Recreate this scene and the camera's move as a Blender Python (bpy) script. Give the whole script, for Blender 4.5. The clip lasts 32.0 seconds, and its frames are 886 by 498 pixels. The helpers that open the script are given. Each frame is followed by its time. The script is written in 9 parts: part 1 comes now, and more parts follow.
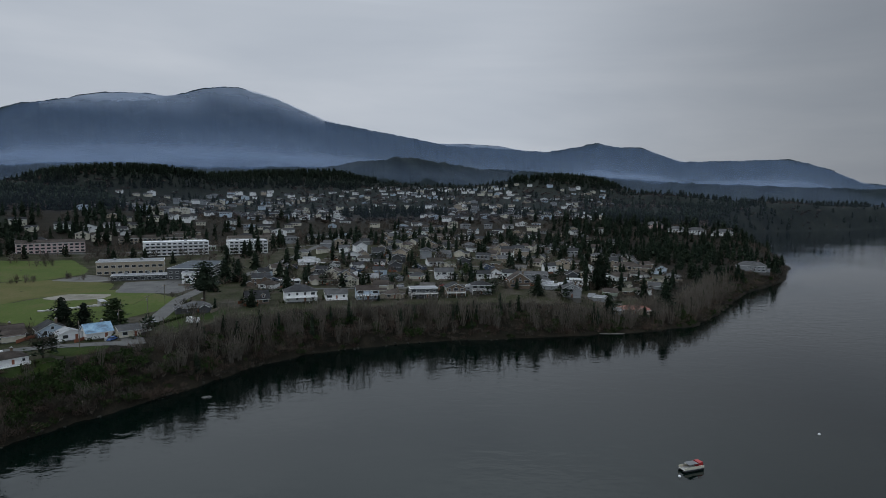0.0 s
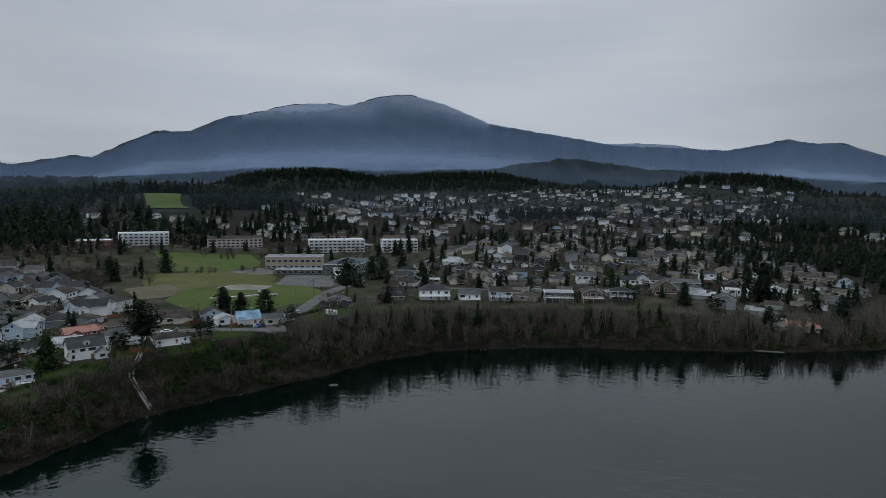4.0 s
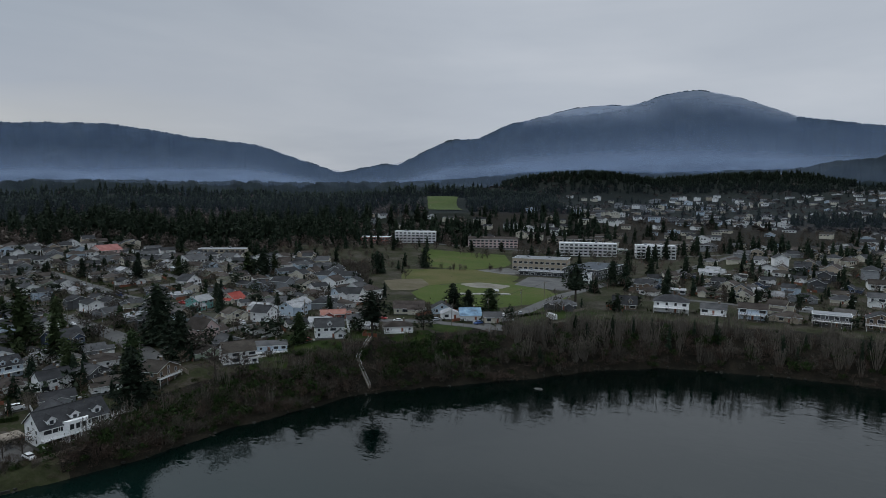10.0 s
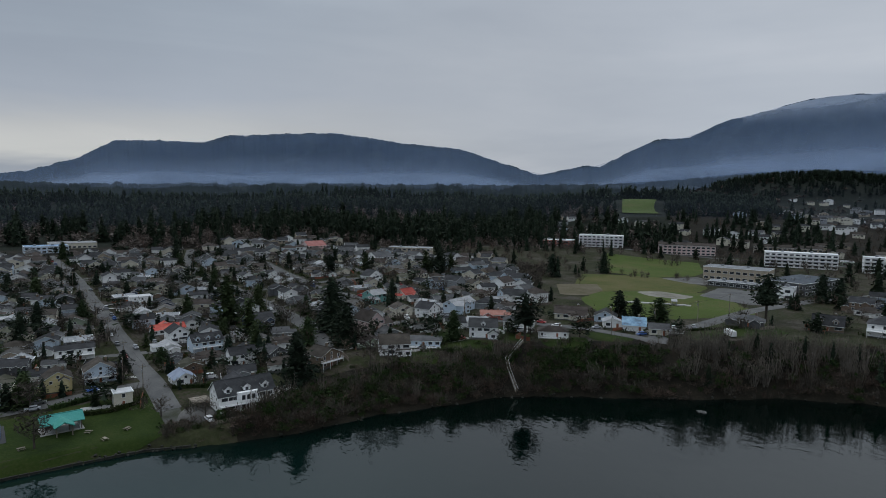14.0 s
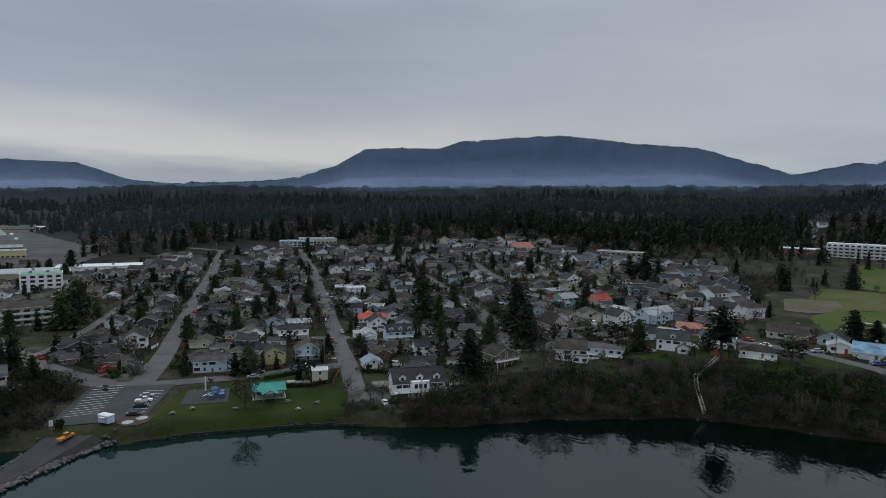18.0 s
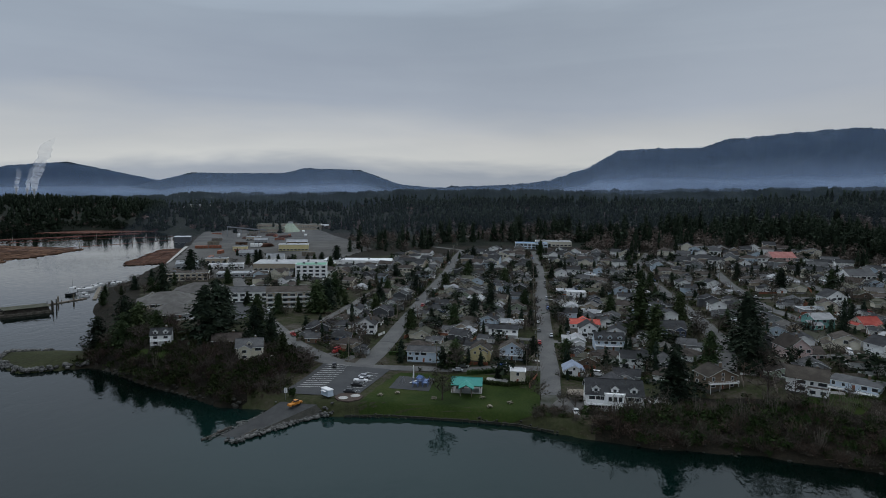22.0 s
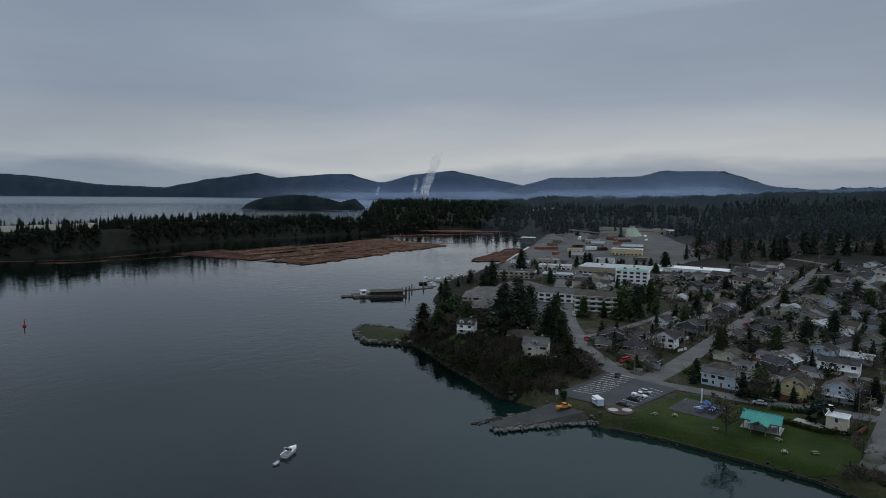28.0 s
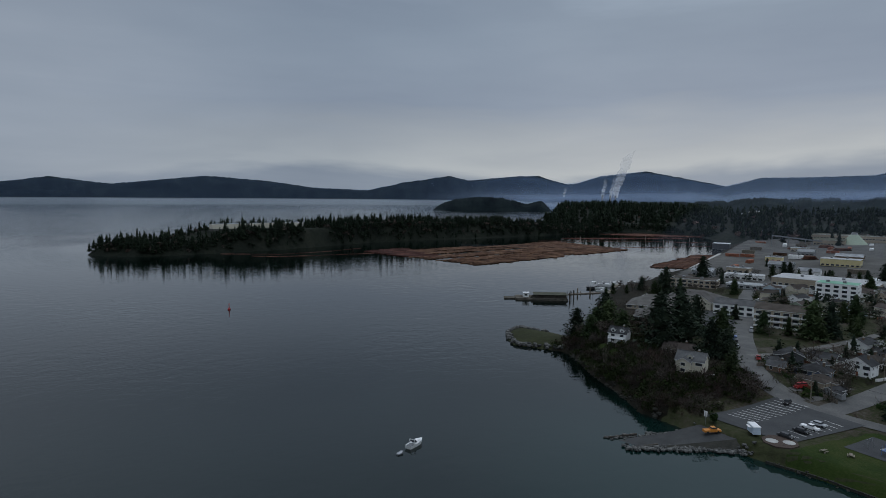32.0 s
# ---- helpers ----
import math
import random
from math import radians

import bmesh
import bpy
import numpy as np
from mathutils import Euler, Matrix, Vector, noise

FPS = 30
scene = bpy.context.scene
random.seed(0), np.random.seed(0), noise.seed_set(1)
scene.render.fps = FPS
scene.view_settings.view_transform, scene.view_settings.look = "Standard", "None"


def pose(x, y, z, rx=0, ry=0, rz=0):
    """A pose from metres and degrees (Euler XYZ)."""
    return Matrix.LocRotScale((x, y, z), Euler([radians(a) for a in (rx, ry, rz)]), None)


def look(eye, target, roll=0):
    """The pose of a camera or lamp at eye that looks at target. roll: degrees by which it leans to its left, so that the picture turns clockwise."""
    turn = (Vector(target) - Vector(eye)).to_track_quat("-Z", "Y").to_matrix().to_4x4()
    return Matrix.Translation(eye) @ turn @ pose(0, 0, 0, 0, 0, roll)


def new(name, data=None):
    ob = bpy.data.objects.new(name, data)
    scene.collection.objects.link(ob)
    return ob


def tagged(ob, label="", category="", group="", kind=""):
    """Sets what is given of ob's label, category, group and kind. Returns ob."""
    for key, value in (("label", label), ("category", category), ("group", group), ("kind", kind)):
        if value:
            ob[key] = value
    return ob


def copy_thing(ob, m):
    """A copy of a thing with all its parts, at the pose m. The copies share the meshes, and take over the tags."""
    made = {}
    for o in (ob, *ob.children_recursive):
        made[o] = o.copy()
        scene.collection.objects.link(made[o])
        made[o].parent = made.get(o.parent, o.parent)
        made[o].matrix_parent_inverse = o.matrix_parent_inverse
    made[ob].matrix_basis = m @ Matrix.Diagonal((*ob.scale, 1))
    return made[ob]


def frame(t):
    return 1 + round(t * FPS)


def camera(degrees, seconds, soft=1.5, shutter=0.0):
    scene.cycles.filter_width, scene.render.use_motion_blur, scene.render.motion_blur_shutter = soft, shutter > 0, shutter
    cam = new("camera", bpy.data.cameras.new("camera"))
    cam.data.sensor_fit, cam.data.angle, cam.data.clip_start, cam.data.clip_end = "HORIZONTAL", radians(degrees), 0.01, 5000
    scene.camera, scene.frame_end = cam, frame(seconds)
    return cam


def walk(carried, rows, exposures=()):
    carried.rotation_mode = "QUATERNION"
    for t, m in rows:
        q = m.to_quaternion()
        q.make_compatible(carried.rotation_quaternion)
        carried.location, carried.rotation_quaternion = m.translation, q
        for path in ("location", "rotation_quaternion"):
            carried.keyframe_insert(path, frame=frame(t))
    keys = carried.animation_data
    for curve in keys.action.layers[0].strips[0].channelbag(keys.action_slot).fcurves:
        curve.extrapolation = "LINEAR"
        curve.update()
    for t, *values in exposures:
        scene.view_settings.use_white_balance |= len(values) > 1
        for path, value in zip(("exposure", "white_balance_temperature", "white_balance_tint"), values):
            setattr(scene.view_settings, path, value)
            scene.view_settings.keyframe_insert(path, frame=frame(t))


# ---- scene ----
cam = camera(71.82, 32.0, soft=0.5)
ROWS = [
    (0.0, -0.00, -0.00, 75.00, -0.379, -4.913, -0.628),
    (0.5, 2.14, 0.45, 74.96, 1.589, -4.907, -0.628),
    (1.0, 4.28, 0.90, 74.92, 3.566, -4.901, -0.628),
    (1.5, 6.41, 1.37, 74.88, 5.540, -4.899, -0.630),
    (2.0, 8.53, 1.87, 74.85, 7.497, -4.899, -0.635),
    (2.5, 10.63, 2.39, 74.81, 9.451, -4.898, -0.642),
    (3.0, 12.73, 2.96, 74.78, 11.368, -4.898, -0.650),
    (3.5, 14.85, 3.57, 74.76, 13.194, -4.896, -0.658),
    (5.5, 23.05, 6.74, 74.74, 20.758, -4.884, -0.681),
    (6.0, 24.98, 7.88, 74.76, 22.829, -4.882, -0.700),
    (6.5, 26.87, 9.07, 74.78, 25.008, -4.882, -0.719),
    (7.0, 28.73, 10.32, 74.80, 27.295, -4.885, -0.738),
    (7.5, 30.54, 11.62, 74.82, 29.613, -4.891, -0.750),
    (8.0, 32.32, 12.98, 74.84, 31.902, -4.897, -0.753),
    (8.5, 34.06, 14.39, 74.86, 34.178, -4.906, -0.746),
    (9.0, 35.76, 15.84, 74.88, 36.445, -4.914, -0.734),
    (9.5, 37.42, 17.36, 74.89, 38.659, -4.920, -0.724),
    (10.0, 39.04, 18.95, 74.89, 40.840, -4.921, -0.720),
    (10.5, 40.58, 20.61, 74.89, 43.043, -4.920, -0.726),
    (11.0, 42.07, 22.35, 74.88, 45.289, -4.919, -0.745),
    (11.5, 43.48, 24.16, 74.86, 47.612, -4.923, -0.773),
    (12.0, 44.82, 26.04, 74.83, 49.968, -4.930, -0.807),
    (12.5, 46.09, 28.03, 74.80, 52.329, -4.936, -0.839),
    (13.0, 47.28, 30.10, 74.77, 54.700, -4.940, -0.862),
    (13.5, 48.40, 32.22, 74.74, 57.086, -4.937, -0.877),
    (14.0, 49.46, 34.37, 74.71, 59.523, -4.930, -0.886),
    (14.5, 50.47, 36.51, 74.68, 62.049, -4.923, -0.890),
    (16.5, 53.77, 45.29, 74.50, 72.326, -4.941, -0.894),
    (17.0, 54.20, 47.53, 74.47, 75.063, -4.968, -0.884),
    (17.5, 54.55, 49.78, 74.44, 77.833, -4.993, -0.869),
    (18.0, 54.81, 52.04, 74.42, 80.619, -5.006, -0.846),
    (18.5, 54.95, 54.31, 74.41, 83.460, -5.012, -0.817),
    (19.0, 54.97, 56.60, 74.41, 86.318, -5.017, -0.787),
    (19.5, 54.89, 58.89, 74.41, 89.182, -5.025, -0.764),
    (20.0, 54.70, 61.17, 74.41, 92.056, -5.035, -0.752),
    (20.5, 54.42, 63.43, 74.43, 94.969, -5.041, -0.747),
    (21.0, 54.05, 65.66, 74.45, 97.926, -5.042, -0.744),
    (21.5, 53.59, 67.85, 74.48, 100.903, -5.040, -0.742),
    (22.0, 53.05, 70.01, 74.53, 103.885, -5.039, -0.741),
    (22.5, 52.41, 72.11, 74.57, 106.875, -5.038, -0.736),
    (23.0, 51.68, 74.18, 74.63, 109.863, -5.039, -0.726),
    (23.5, 50.85, 76.19, 74.68, 112.833, -5.040, -0.711),
    (24.0, 49.92, 78.16, 74.74, 115.779, -5.042, -0.694),
    (24.5, 48.91, 80.11, 74.79, 118.706, -5.042, -0.677),
    (25.0, 47.81, 82.03, 74.84, 121.584, -5.043, -0.661),
    (25.5, 46.65, 83.91, 74.89, 124.399, -5.046, -0.645),
    (27.5, 40.57, 90.61, 74.91, 134.073, -5.047, -0.537),
    (28.0, 38.76, 91.97, 74.90, 136.444, -5.054, -0.519),
    (28.5, 36.90, 93.26, 74.88, 138.808, -5.052, -0.504),
    (29.0, 35.01, 94.50, 74.87, 141.138, -5.044, -0.491),
    (29.5, 33.09, 95.69, 74.86, 143.426, -5.033, -0.477),
    (30.0, 31.16, 96.84, 74.84, 145.638, -5.024, -0.466),
    (30.5, 29.21, 97.99, 74.83, 147.727, -5.019, -0.461),
    (31.0, 27.26, 99.11, 74.82, 149.792, -5.016, -0.461),
    (31.5, 25.31, 100.20, 74.81, 151.893, -5.011, -0.462),
    (32.0, 23.37, 101.28, 74.80, 154.032, -5.008, -0.466),
]
EXPOSURES = [(0.0, 0.0, 6500, 10), (20.0, 0.0, 6500, 10), (25.0, -0.08, 6420, 10), (28.0, -0.18, 6340, 10), (32.0, -0.27, 6260, 10)]
walk(cam, [(t, pose(x, y, z, 90 + pitch, roll, yaw)) for t, x, y, z, yaw, pitch, roll in ROWS], EXPOSURES)


# ---- world, sun ----
def nodes_of(tree):
    tree.nodes.clear()

    def add(kind, ins=None, **props):
        n = tree.nodes.new("ShaderNode" + kind)
        for k, v in props.items():
            setattr(n, k, v)
        for k, v in (ins or {}).items():
            if isinstance(v, bpy.types.NodeSocket):
                tree.links.new(v, n.inputs[k])
            else:
                n.inputs[k].default_value = v
        return n
    return add


def ramp_of(node, stops):
    e = node.color_ramp.elements
    while len(e) < len(stops):
        e.new(0.5)
    for el, (at, c) in zip(e, stops):
        el.position, el.color = at, (*c, 1) if len(c) == 3 else c


world = bpy.data.worlds.new("overcast_sky")
scene.world = world
world.use_nodes = True
W = nodes_of(world.node_tree)
SUN_AZ, SUN_EL = 128.0, 58.0
sky = W("TexSky", sky_type="NISHITA", sun_disc=False, sun_elevation=radians(SUN_EL), sun_rotation=radians(-SUN_AZ), altitude=70.0, air_density=1.0, dust_density=2.0)
way = W("TexCoord").outputs["Generated"]
xyz = W("SeparateXYZ", {0: way})
# the cloud deck as a flat layer overhead, drawn out into streaks towards the horizon
lift = W("Math", {0: xyz.outputs["Z"], 1: 0.12}, operation="ADD")
deck = W("VectorMath", {0: way, 1: W("CombineXYZ", {0: lift.outputs[0], 1: lift.outputs[0], 2: lift.outputs[0]}).outputs[0]}, operation="DIVIDE")
cloud_a = W("TexNoise", {"Vector": deck.outputs[0], "Scale": 0.5, "Detail": 5.0, "Roughness": 0.5, "Distortion": 0.3})
streak = W("VectorMath", {0: way, 1: (1.0, 1.0, 7.0)}, operation="MULTIPLY")
cloud_b = W("TexNoise", {"Vector": streak.outputs[0], "Scale": 1.4, "Detail": 5.0, "Roughness": 0.55, "Distortion": 0.5})
half = W("Math", {0: W("Math", {0: cloud_a.outputs["Fac"], 1: cloud_b.outputs["Fac"]}, operation="ADD").outputs[0], 1: 0.5}, operation="MULTIPLY")
tones = W("ValToRGB", {"Fac": half.outputs[0]})
ramp_of(tones, [(0.34, (0.375, 0.42, 0.49)), (0.5, (0.44, 0.485, 0.55)), (0.66, (0.51, 0.55, 0.61))])


def facing(az, low, high, a, b):
    """A factor that goes from a to b as the view turns towards a bearing."""
    dot = W("VectorMath", {0: way, 1: (-math.sin(radians(az)), math.cos(radians(az)), 0.0)}, operation="DOT_PRODUCT")
    return W("MapRange", {"Value": dot.outputs["Value"], 1: low, 2: high, 3: a, 4: b}, interpolation_type="SMOOTHSTEP").outputs[0]


# towards the low sun the deck is thick and lets a pale band through near the horizon
wave = W("MapRange", {"Value": cloud_b.outputs["Fac"], 1: 0.3, 2: 0.7, 3: -0.035, 4: 0.035})
level = W("Math", {0: xyz.outputs["Z"], 1: wave.outputs[0]}, operation="ADD")
band = W("ValToRGB", {"Fac": level.outputs[0]})
ramp_of(band, [(0.015, (0.82, 0.83, 0.84)), (0.045, (1.42, 1.32, 1.15)), (0.085, (1.22, 1.15, 1.04)), (0.145, (0.87, 0.89, 0.92)), (0.27, (0.77, 0.82, 0.86)), (0.5, (1.2, 1.32, 1.38)), (0.68, (1.7, 1.85, 1.95)), (1.0, (2.5, 2.68, 2.8))])
away = W("ValToRGB", {"Fac": level.outputs[0]})
ramp_of(away, [(0.02, (1.0, 0.99, 0.98)), (0.12, (1.04, 1.03, 1.02)), (0.3, (0.98, 0.98, 0.98)), (0.5, (1.62, 1.67, 1.66)), (0.68, (2.1, 2.16, 2.16)), (1.0, (2.9, 2.96, 2.96))])
shape = W("Mix", {"Factor": facing(122, 0.25, 0.92, 0.0, 1.0), 6: away.outputs[0], 7: band.outputs[0]}, data_type="RGBA")
cloud = W("Mix", {"Factor": 1.0, 6: tones.outputs[0], 7: shape.outputs[2]}, data_type="RGBA", blend_type="MULTIPLY")
dim = W("Math", {0: W("Math", {0: facing(205, -0.1, 1.0, 1.0, 0.72), 1: facing(-62, 0.5, 0.95, 1.0, 0.56)}, operation="MULTIPLY").outputs[0], 1: W("Math", {0: facing(25, 0.35, 0.9, 0.90, 1.03), 1: facing(58, 0.9, 1.0, 1.0, 0.88)}, operation="MULTIPLY").outputs[0]}, operation="MULTIPLY")
clear = W("Background", {"Color": sky.outputs[0], "Strength": 0.05})
south = W("Mix", {"Factor": facing(205, 0.2, 0.9, 0.0, 1.0), 6: cloud.outputs[2], 7: (0.95, 1.0, 1.05, 1)}, data_type="RGBA", blend_type="MULTIPLY")
glow = W("Math", {0: dim.outputs[0], 1: facing(165, 0.3, 1.0, 1.0, 1.2)}, operation="MULTIPLY")
cover = W("Background", {"Color": south.outputs[2], "Strength": glow.outputs[0]})
W("OutputWorld", {"Surface": W("MixShader", {"Fac": 0.96, 1: clear.outputs[0], 2: cover.outputs[0]}).outputs[0]})
sun = new("sun", bpy.data.lights.new("sun", "SUN"))
sun.data.energy, sun.data.angle, sun.data.color = 0.6, radians(30), (1.0, 0.97, 0.93)
sun.matrix_world = look((0, 0, 0), (math.sin(radians(SUN_AZ)) * 1.0, -math.cos(radians(SUN_AZ)) * 1.0, -math.tan(radians(SUN_EL))))


# ---- materials ----
def surface(name, colours, scale=1.0, rough=0.85, bump=0.2, fine=8.0, metal=0.0, spread=0.0, lean=(1, 1, 1), ior=1.45, spec=0.35, island=0.0):
    """A surface whose colour wanders between the given ones at a large and a small scale, with a fine relief. spread: how far it varies from object to object."""
    m = bpy.data.materials.new(name)
    m.use_nodes = True
    A = nodes_of(m.node_tree)
    where = A("NewGeometry").outputs["Position"]
    where = A("VectorMath", {0: where, 1: lean}, operation="MULTIPLY").outputs[0]
    big = A("TexNoise", {"Vector": where, "Scale": scale, "Detail": 4.0, "Roughness": 0.6})
    small = A("TexNoise", {"Vector": where, "Scale": scale * fine, "Detail": 3.0, "Roughness": 0.6})
    both = A("Math", {0: A("Math", {0: big.outputs["Fac"], 1: 0.62}, operation="MULTIPLY").outputs[0], 1: A("Math", {0: small.outputs["Fac"], 1: 0.38}, operation="MULTIPLY").outputs[0]}, operation="ADD")
    ramp = A("ValToRGB", {"Fac": both.outputs[0]})
    n = len(colours)
    ramp_of(ramp, [(0.5 if n == 1 else 0.36 + 0.28 * i / (n - 1), c) for i, c in enumerate(colours)])
    colour = ramp.outputs[0]
    if spread:
        chance = A("ObjectInfo").outputs["Random"]
        shift = A("MapRange", {"Value": chance, 3: 1 - spread, 4: 1 + spread})
        hue = A("MapRange", {"Value": A("Math", {0: A("Math", {0: chance, 1: 17.3}, operation="MULTIPLY").outputs[0]}, operation="FRACT").outputs[0], 3: 0.5 - spread * 0.06, 4: 0.5 + spread * 0.06})
        colour = A("HueSaturation", {"Color": colour, "Value": shift.outputs[0], "Hue": hue.outputs[0]}).outputs[0]
    if island:
        piece = A("MapRange", {"Value": A("NewGeometry").outputs["Random Per Island"], 3: 1 - island, 4: 1 + island})
        colour = A("HueSaturation", {"Color": colour, "Value": piece.outputs[0]}).outputs[0]
    b = A("BsdfPrincipled", {"Base Color": colour, "Roughness": rough, "Metallic": metal, "IOR": ior, "Specular IOR Level": spec})
    if bump:
        b_in = A("Bump", {"Height": small.outputs["Fac"], "Strength": bump, "Distance": 0.5 / (scale * fine)})
        m.node_tree.links.new(b_in.outputs[0], b.inputs["Normal"])
    A("OutputMaterial", {"Surface": b.outputs[0]})
    return m


GROUND = surface("rough_ground", [(0.0195, 0.0195, 0.01125), (0.03, 0.0345, 0.015), (0.0525, 0.0465, 0.0315)], 0.03, bump=0.4, fine=22, spec=0.08)
LITTER = surface("leaf_litter", [(0.008, 0.0075, 0.0055), (0.014, 0.0125, 0.009), (0.026, 0.021, 0.015)], 0.12, bump=0.6, fine=12, spec=0.08)
FLOOR = surface("dark_forest_floor", [(0.007, 0.009, 0.007), (0.012, 0.015, 0.011), (0.02, 0.022, 0.016)], 0.03, bump=0.7, fine=12, spec=0.05)
GARDEN = surface("garden_soil_and_grass", [(0.014, 0.011, 0.008), (0.022, 0.028, 0.010), (0.042, 0.036, 0.026), (0.066, 0.06, 0.052)], 0.075, bump=0.4, fine=10, spec=0.08)
LAWN = surface("lawn", [(0.012, 0.022, 0.0045), (0.02, 0.034, 0.0065), (0.034, 0.042, 0.012)], 0.06, bump=0.4, fine=25, spec=0.08)
FIELD = surface("sports_field_grass", [(0.046, 0.058, 0.016), (0.054, 0.08, 0.017), (0.084, 0.08, 0.034)], 0.025, bump=0.3, fine=30, spec=0.08)
OLIVE = surface("yellowed_field_grass", [(0.045, 0.062, 0.016), (0.075, 0.078, 0.026), (0.10, 0.088, 0.04)], 0.03, bump=0.3, fine=30, spec=0.08)
DRY = surface("dry_worn_grass", [(0.0675, 0.06375, 0.03375), (0.105, 0.09, 0.06), (0.1275, 0.1125, 0.0825)], 0.05, bump=0.3, fine=20, spec=0.08)
ASPHALT = surface("worn_asphalt", [(0.068, 0.07, 0.07), (0.093, 0.092, 0.09), (0.122, 0.12, 0.116)], 0.12, rough=0.8, bump=0.15, fine=16, spec=0.15)
DARKASPHALT = surface("dark_asphalt", [(0.036, 0.038, 0.041), (0.058, 0.06, 0.062)], 0.15, rough=0.75, bump=0.15, fine=16, spec=0.15)
RAMPASPHALT = surface("wet_ramp_asphalt", [(0.036, 0.037, 0.038), (0.062, 0.063, 0.063)], 0.2, rough=0.9, bump=0.2, fine=16, spec=0.1)
WORNROAD = surface("worn_road_with_moss", [(0.04, 0.045, 0.028), (0.07, 0.07, 0.062), (0.10, 0.1, 0.095)], 0.2, bump=0.3, fine=14, spec=0.1)
GRAVEL = surface("gravel", [(0.075, 0.073, 0.068), (0.115, 0.112, 0.107), (0.155, 0.152, 0.144)], 0.08, bump=0.5, fine=30, spec=0.08)
YARD = surface("mill_yard_dirt", [(0.05, 0.049, 0.046), (0.078, 0.076, 0.072), (0.115, 0.112, 0.105)], 0.03, bump=0.4, fine=25, spec=0.1)
PALEDIRT = surface("pale_dirt", [(0.13, 0.12, 0.10), (0.2, 0.19, 0.165), (0.27, 0.25, 0.22)], 0.1, bump=0.4, fine=20, spec=0.08)
CONCRETE = surface("weathered_concrete", [(0.25, 0.245, 0.23), (0.33, 0.325, 0.31), (0.4, 0.39, 0.37)], 0.3, bump=0.2)
PAINT = surface("white_road_paint", [(0.42, 0.42, 0.4), (0.62, 0.62, 0.6)], 1.2, rough=0.7, bump=0)
ROCK = surface("shore_rock", [(0.04, 0.04, 0.04), (0.088, 0.088, 0.084), (0.152, 0.148, 0.14)], 0.5, bump=0.6, fine=6, spread=0.35, spec=0.08)
BEACH = surface("shingle_beach", [(0.06, 0.056, 0.05), (0.1, 0.095, 0.085), (0.14, 0.132, 0.12)], 0.4, bump=0.5, fine=10)
TRUNK = surface("bark", [(0.048, 0.04, 0.032), (0.096, 0.08, 0.068)], 1.5, bump=0.6, lean=(1, 1, 0.3), spec=0.08)
PALEBARK = surface("pale_bark", [(0.115, 0.098, 0.082), (0.215, 0.19, 0.162)], 1.0, bump=0.4, spread=0.3, spec=0.08)
NEEDLES = surface("conifer_needles", [(0.0075, 0.0125, 0.0085), (0.0155, 0.024, 0.0155), (0.030, 0.041, 0.024)], 0.35, rough=0.8, bump=0.5, fine=7, spread=0.35, island=0.3, spec=0.08)
CEDAR = surface("cedar_sprays", [(0.0125, 0.0225, 0.0095), (0.027, 0.041, 0.0165), (0.047, 0.061, 0.027)], 0.4, rough=0.8, bump=0.5, fine=7, spread=0.3, spec=0.08)
FORESTGREEN = surface("forest_green", [(0.0085, 0.014, 0.0095), (0.017, 0.025, 0.0155), (0.030, 0.040, 0.023)], 0.2, rough=0.8, bump=0.5, fine=9, island=0.3, spec=0.06)
TWIGS = surface("bare_twigs", [(0.036, 0.031, 0.025), (0.066, 0.056, 0.047), (0.108, 0.093, 0.079)], 0.12, bump=0.3, fine=14, spread=0.35, island=0.3, spec=0.08)
REDTWIGS = surface("reddish_bare_twigs", [(0.042, 0.029, 0.023), (0.08, 0.056, 0.046), (0.125, 0.092, 0.076)], 0.08, bump=0.3, fine=14, spread=0.3, island=0.3, spec=0.08)
HEDGE = surface("evergreen_leaves", [(0.012, 0.021, 0.0072), (0.024, 0.039, 0.012), (0.039, 0.054, 0.018)], 0.5, bump=0.5, fine=9, spread=0.35, island=0.3, spec=0.08)
# the blue cast paints distance haze into the far forest's colour
HAZEDWOOD = surface("far_forest", [(0.006, 0.010, 0.013), (0.012, 0.019, 0.022), (0.022, 0.030, 0.031)], 0.012, bump=0.8, fine=18, spec=0.05)
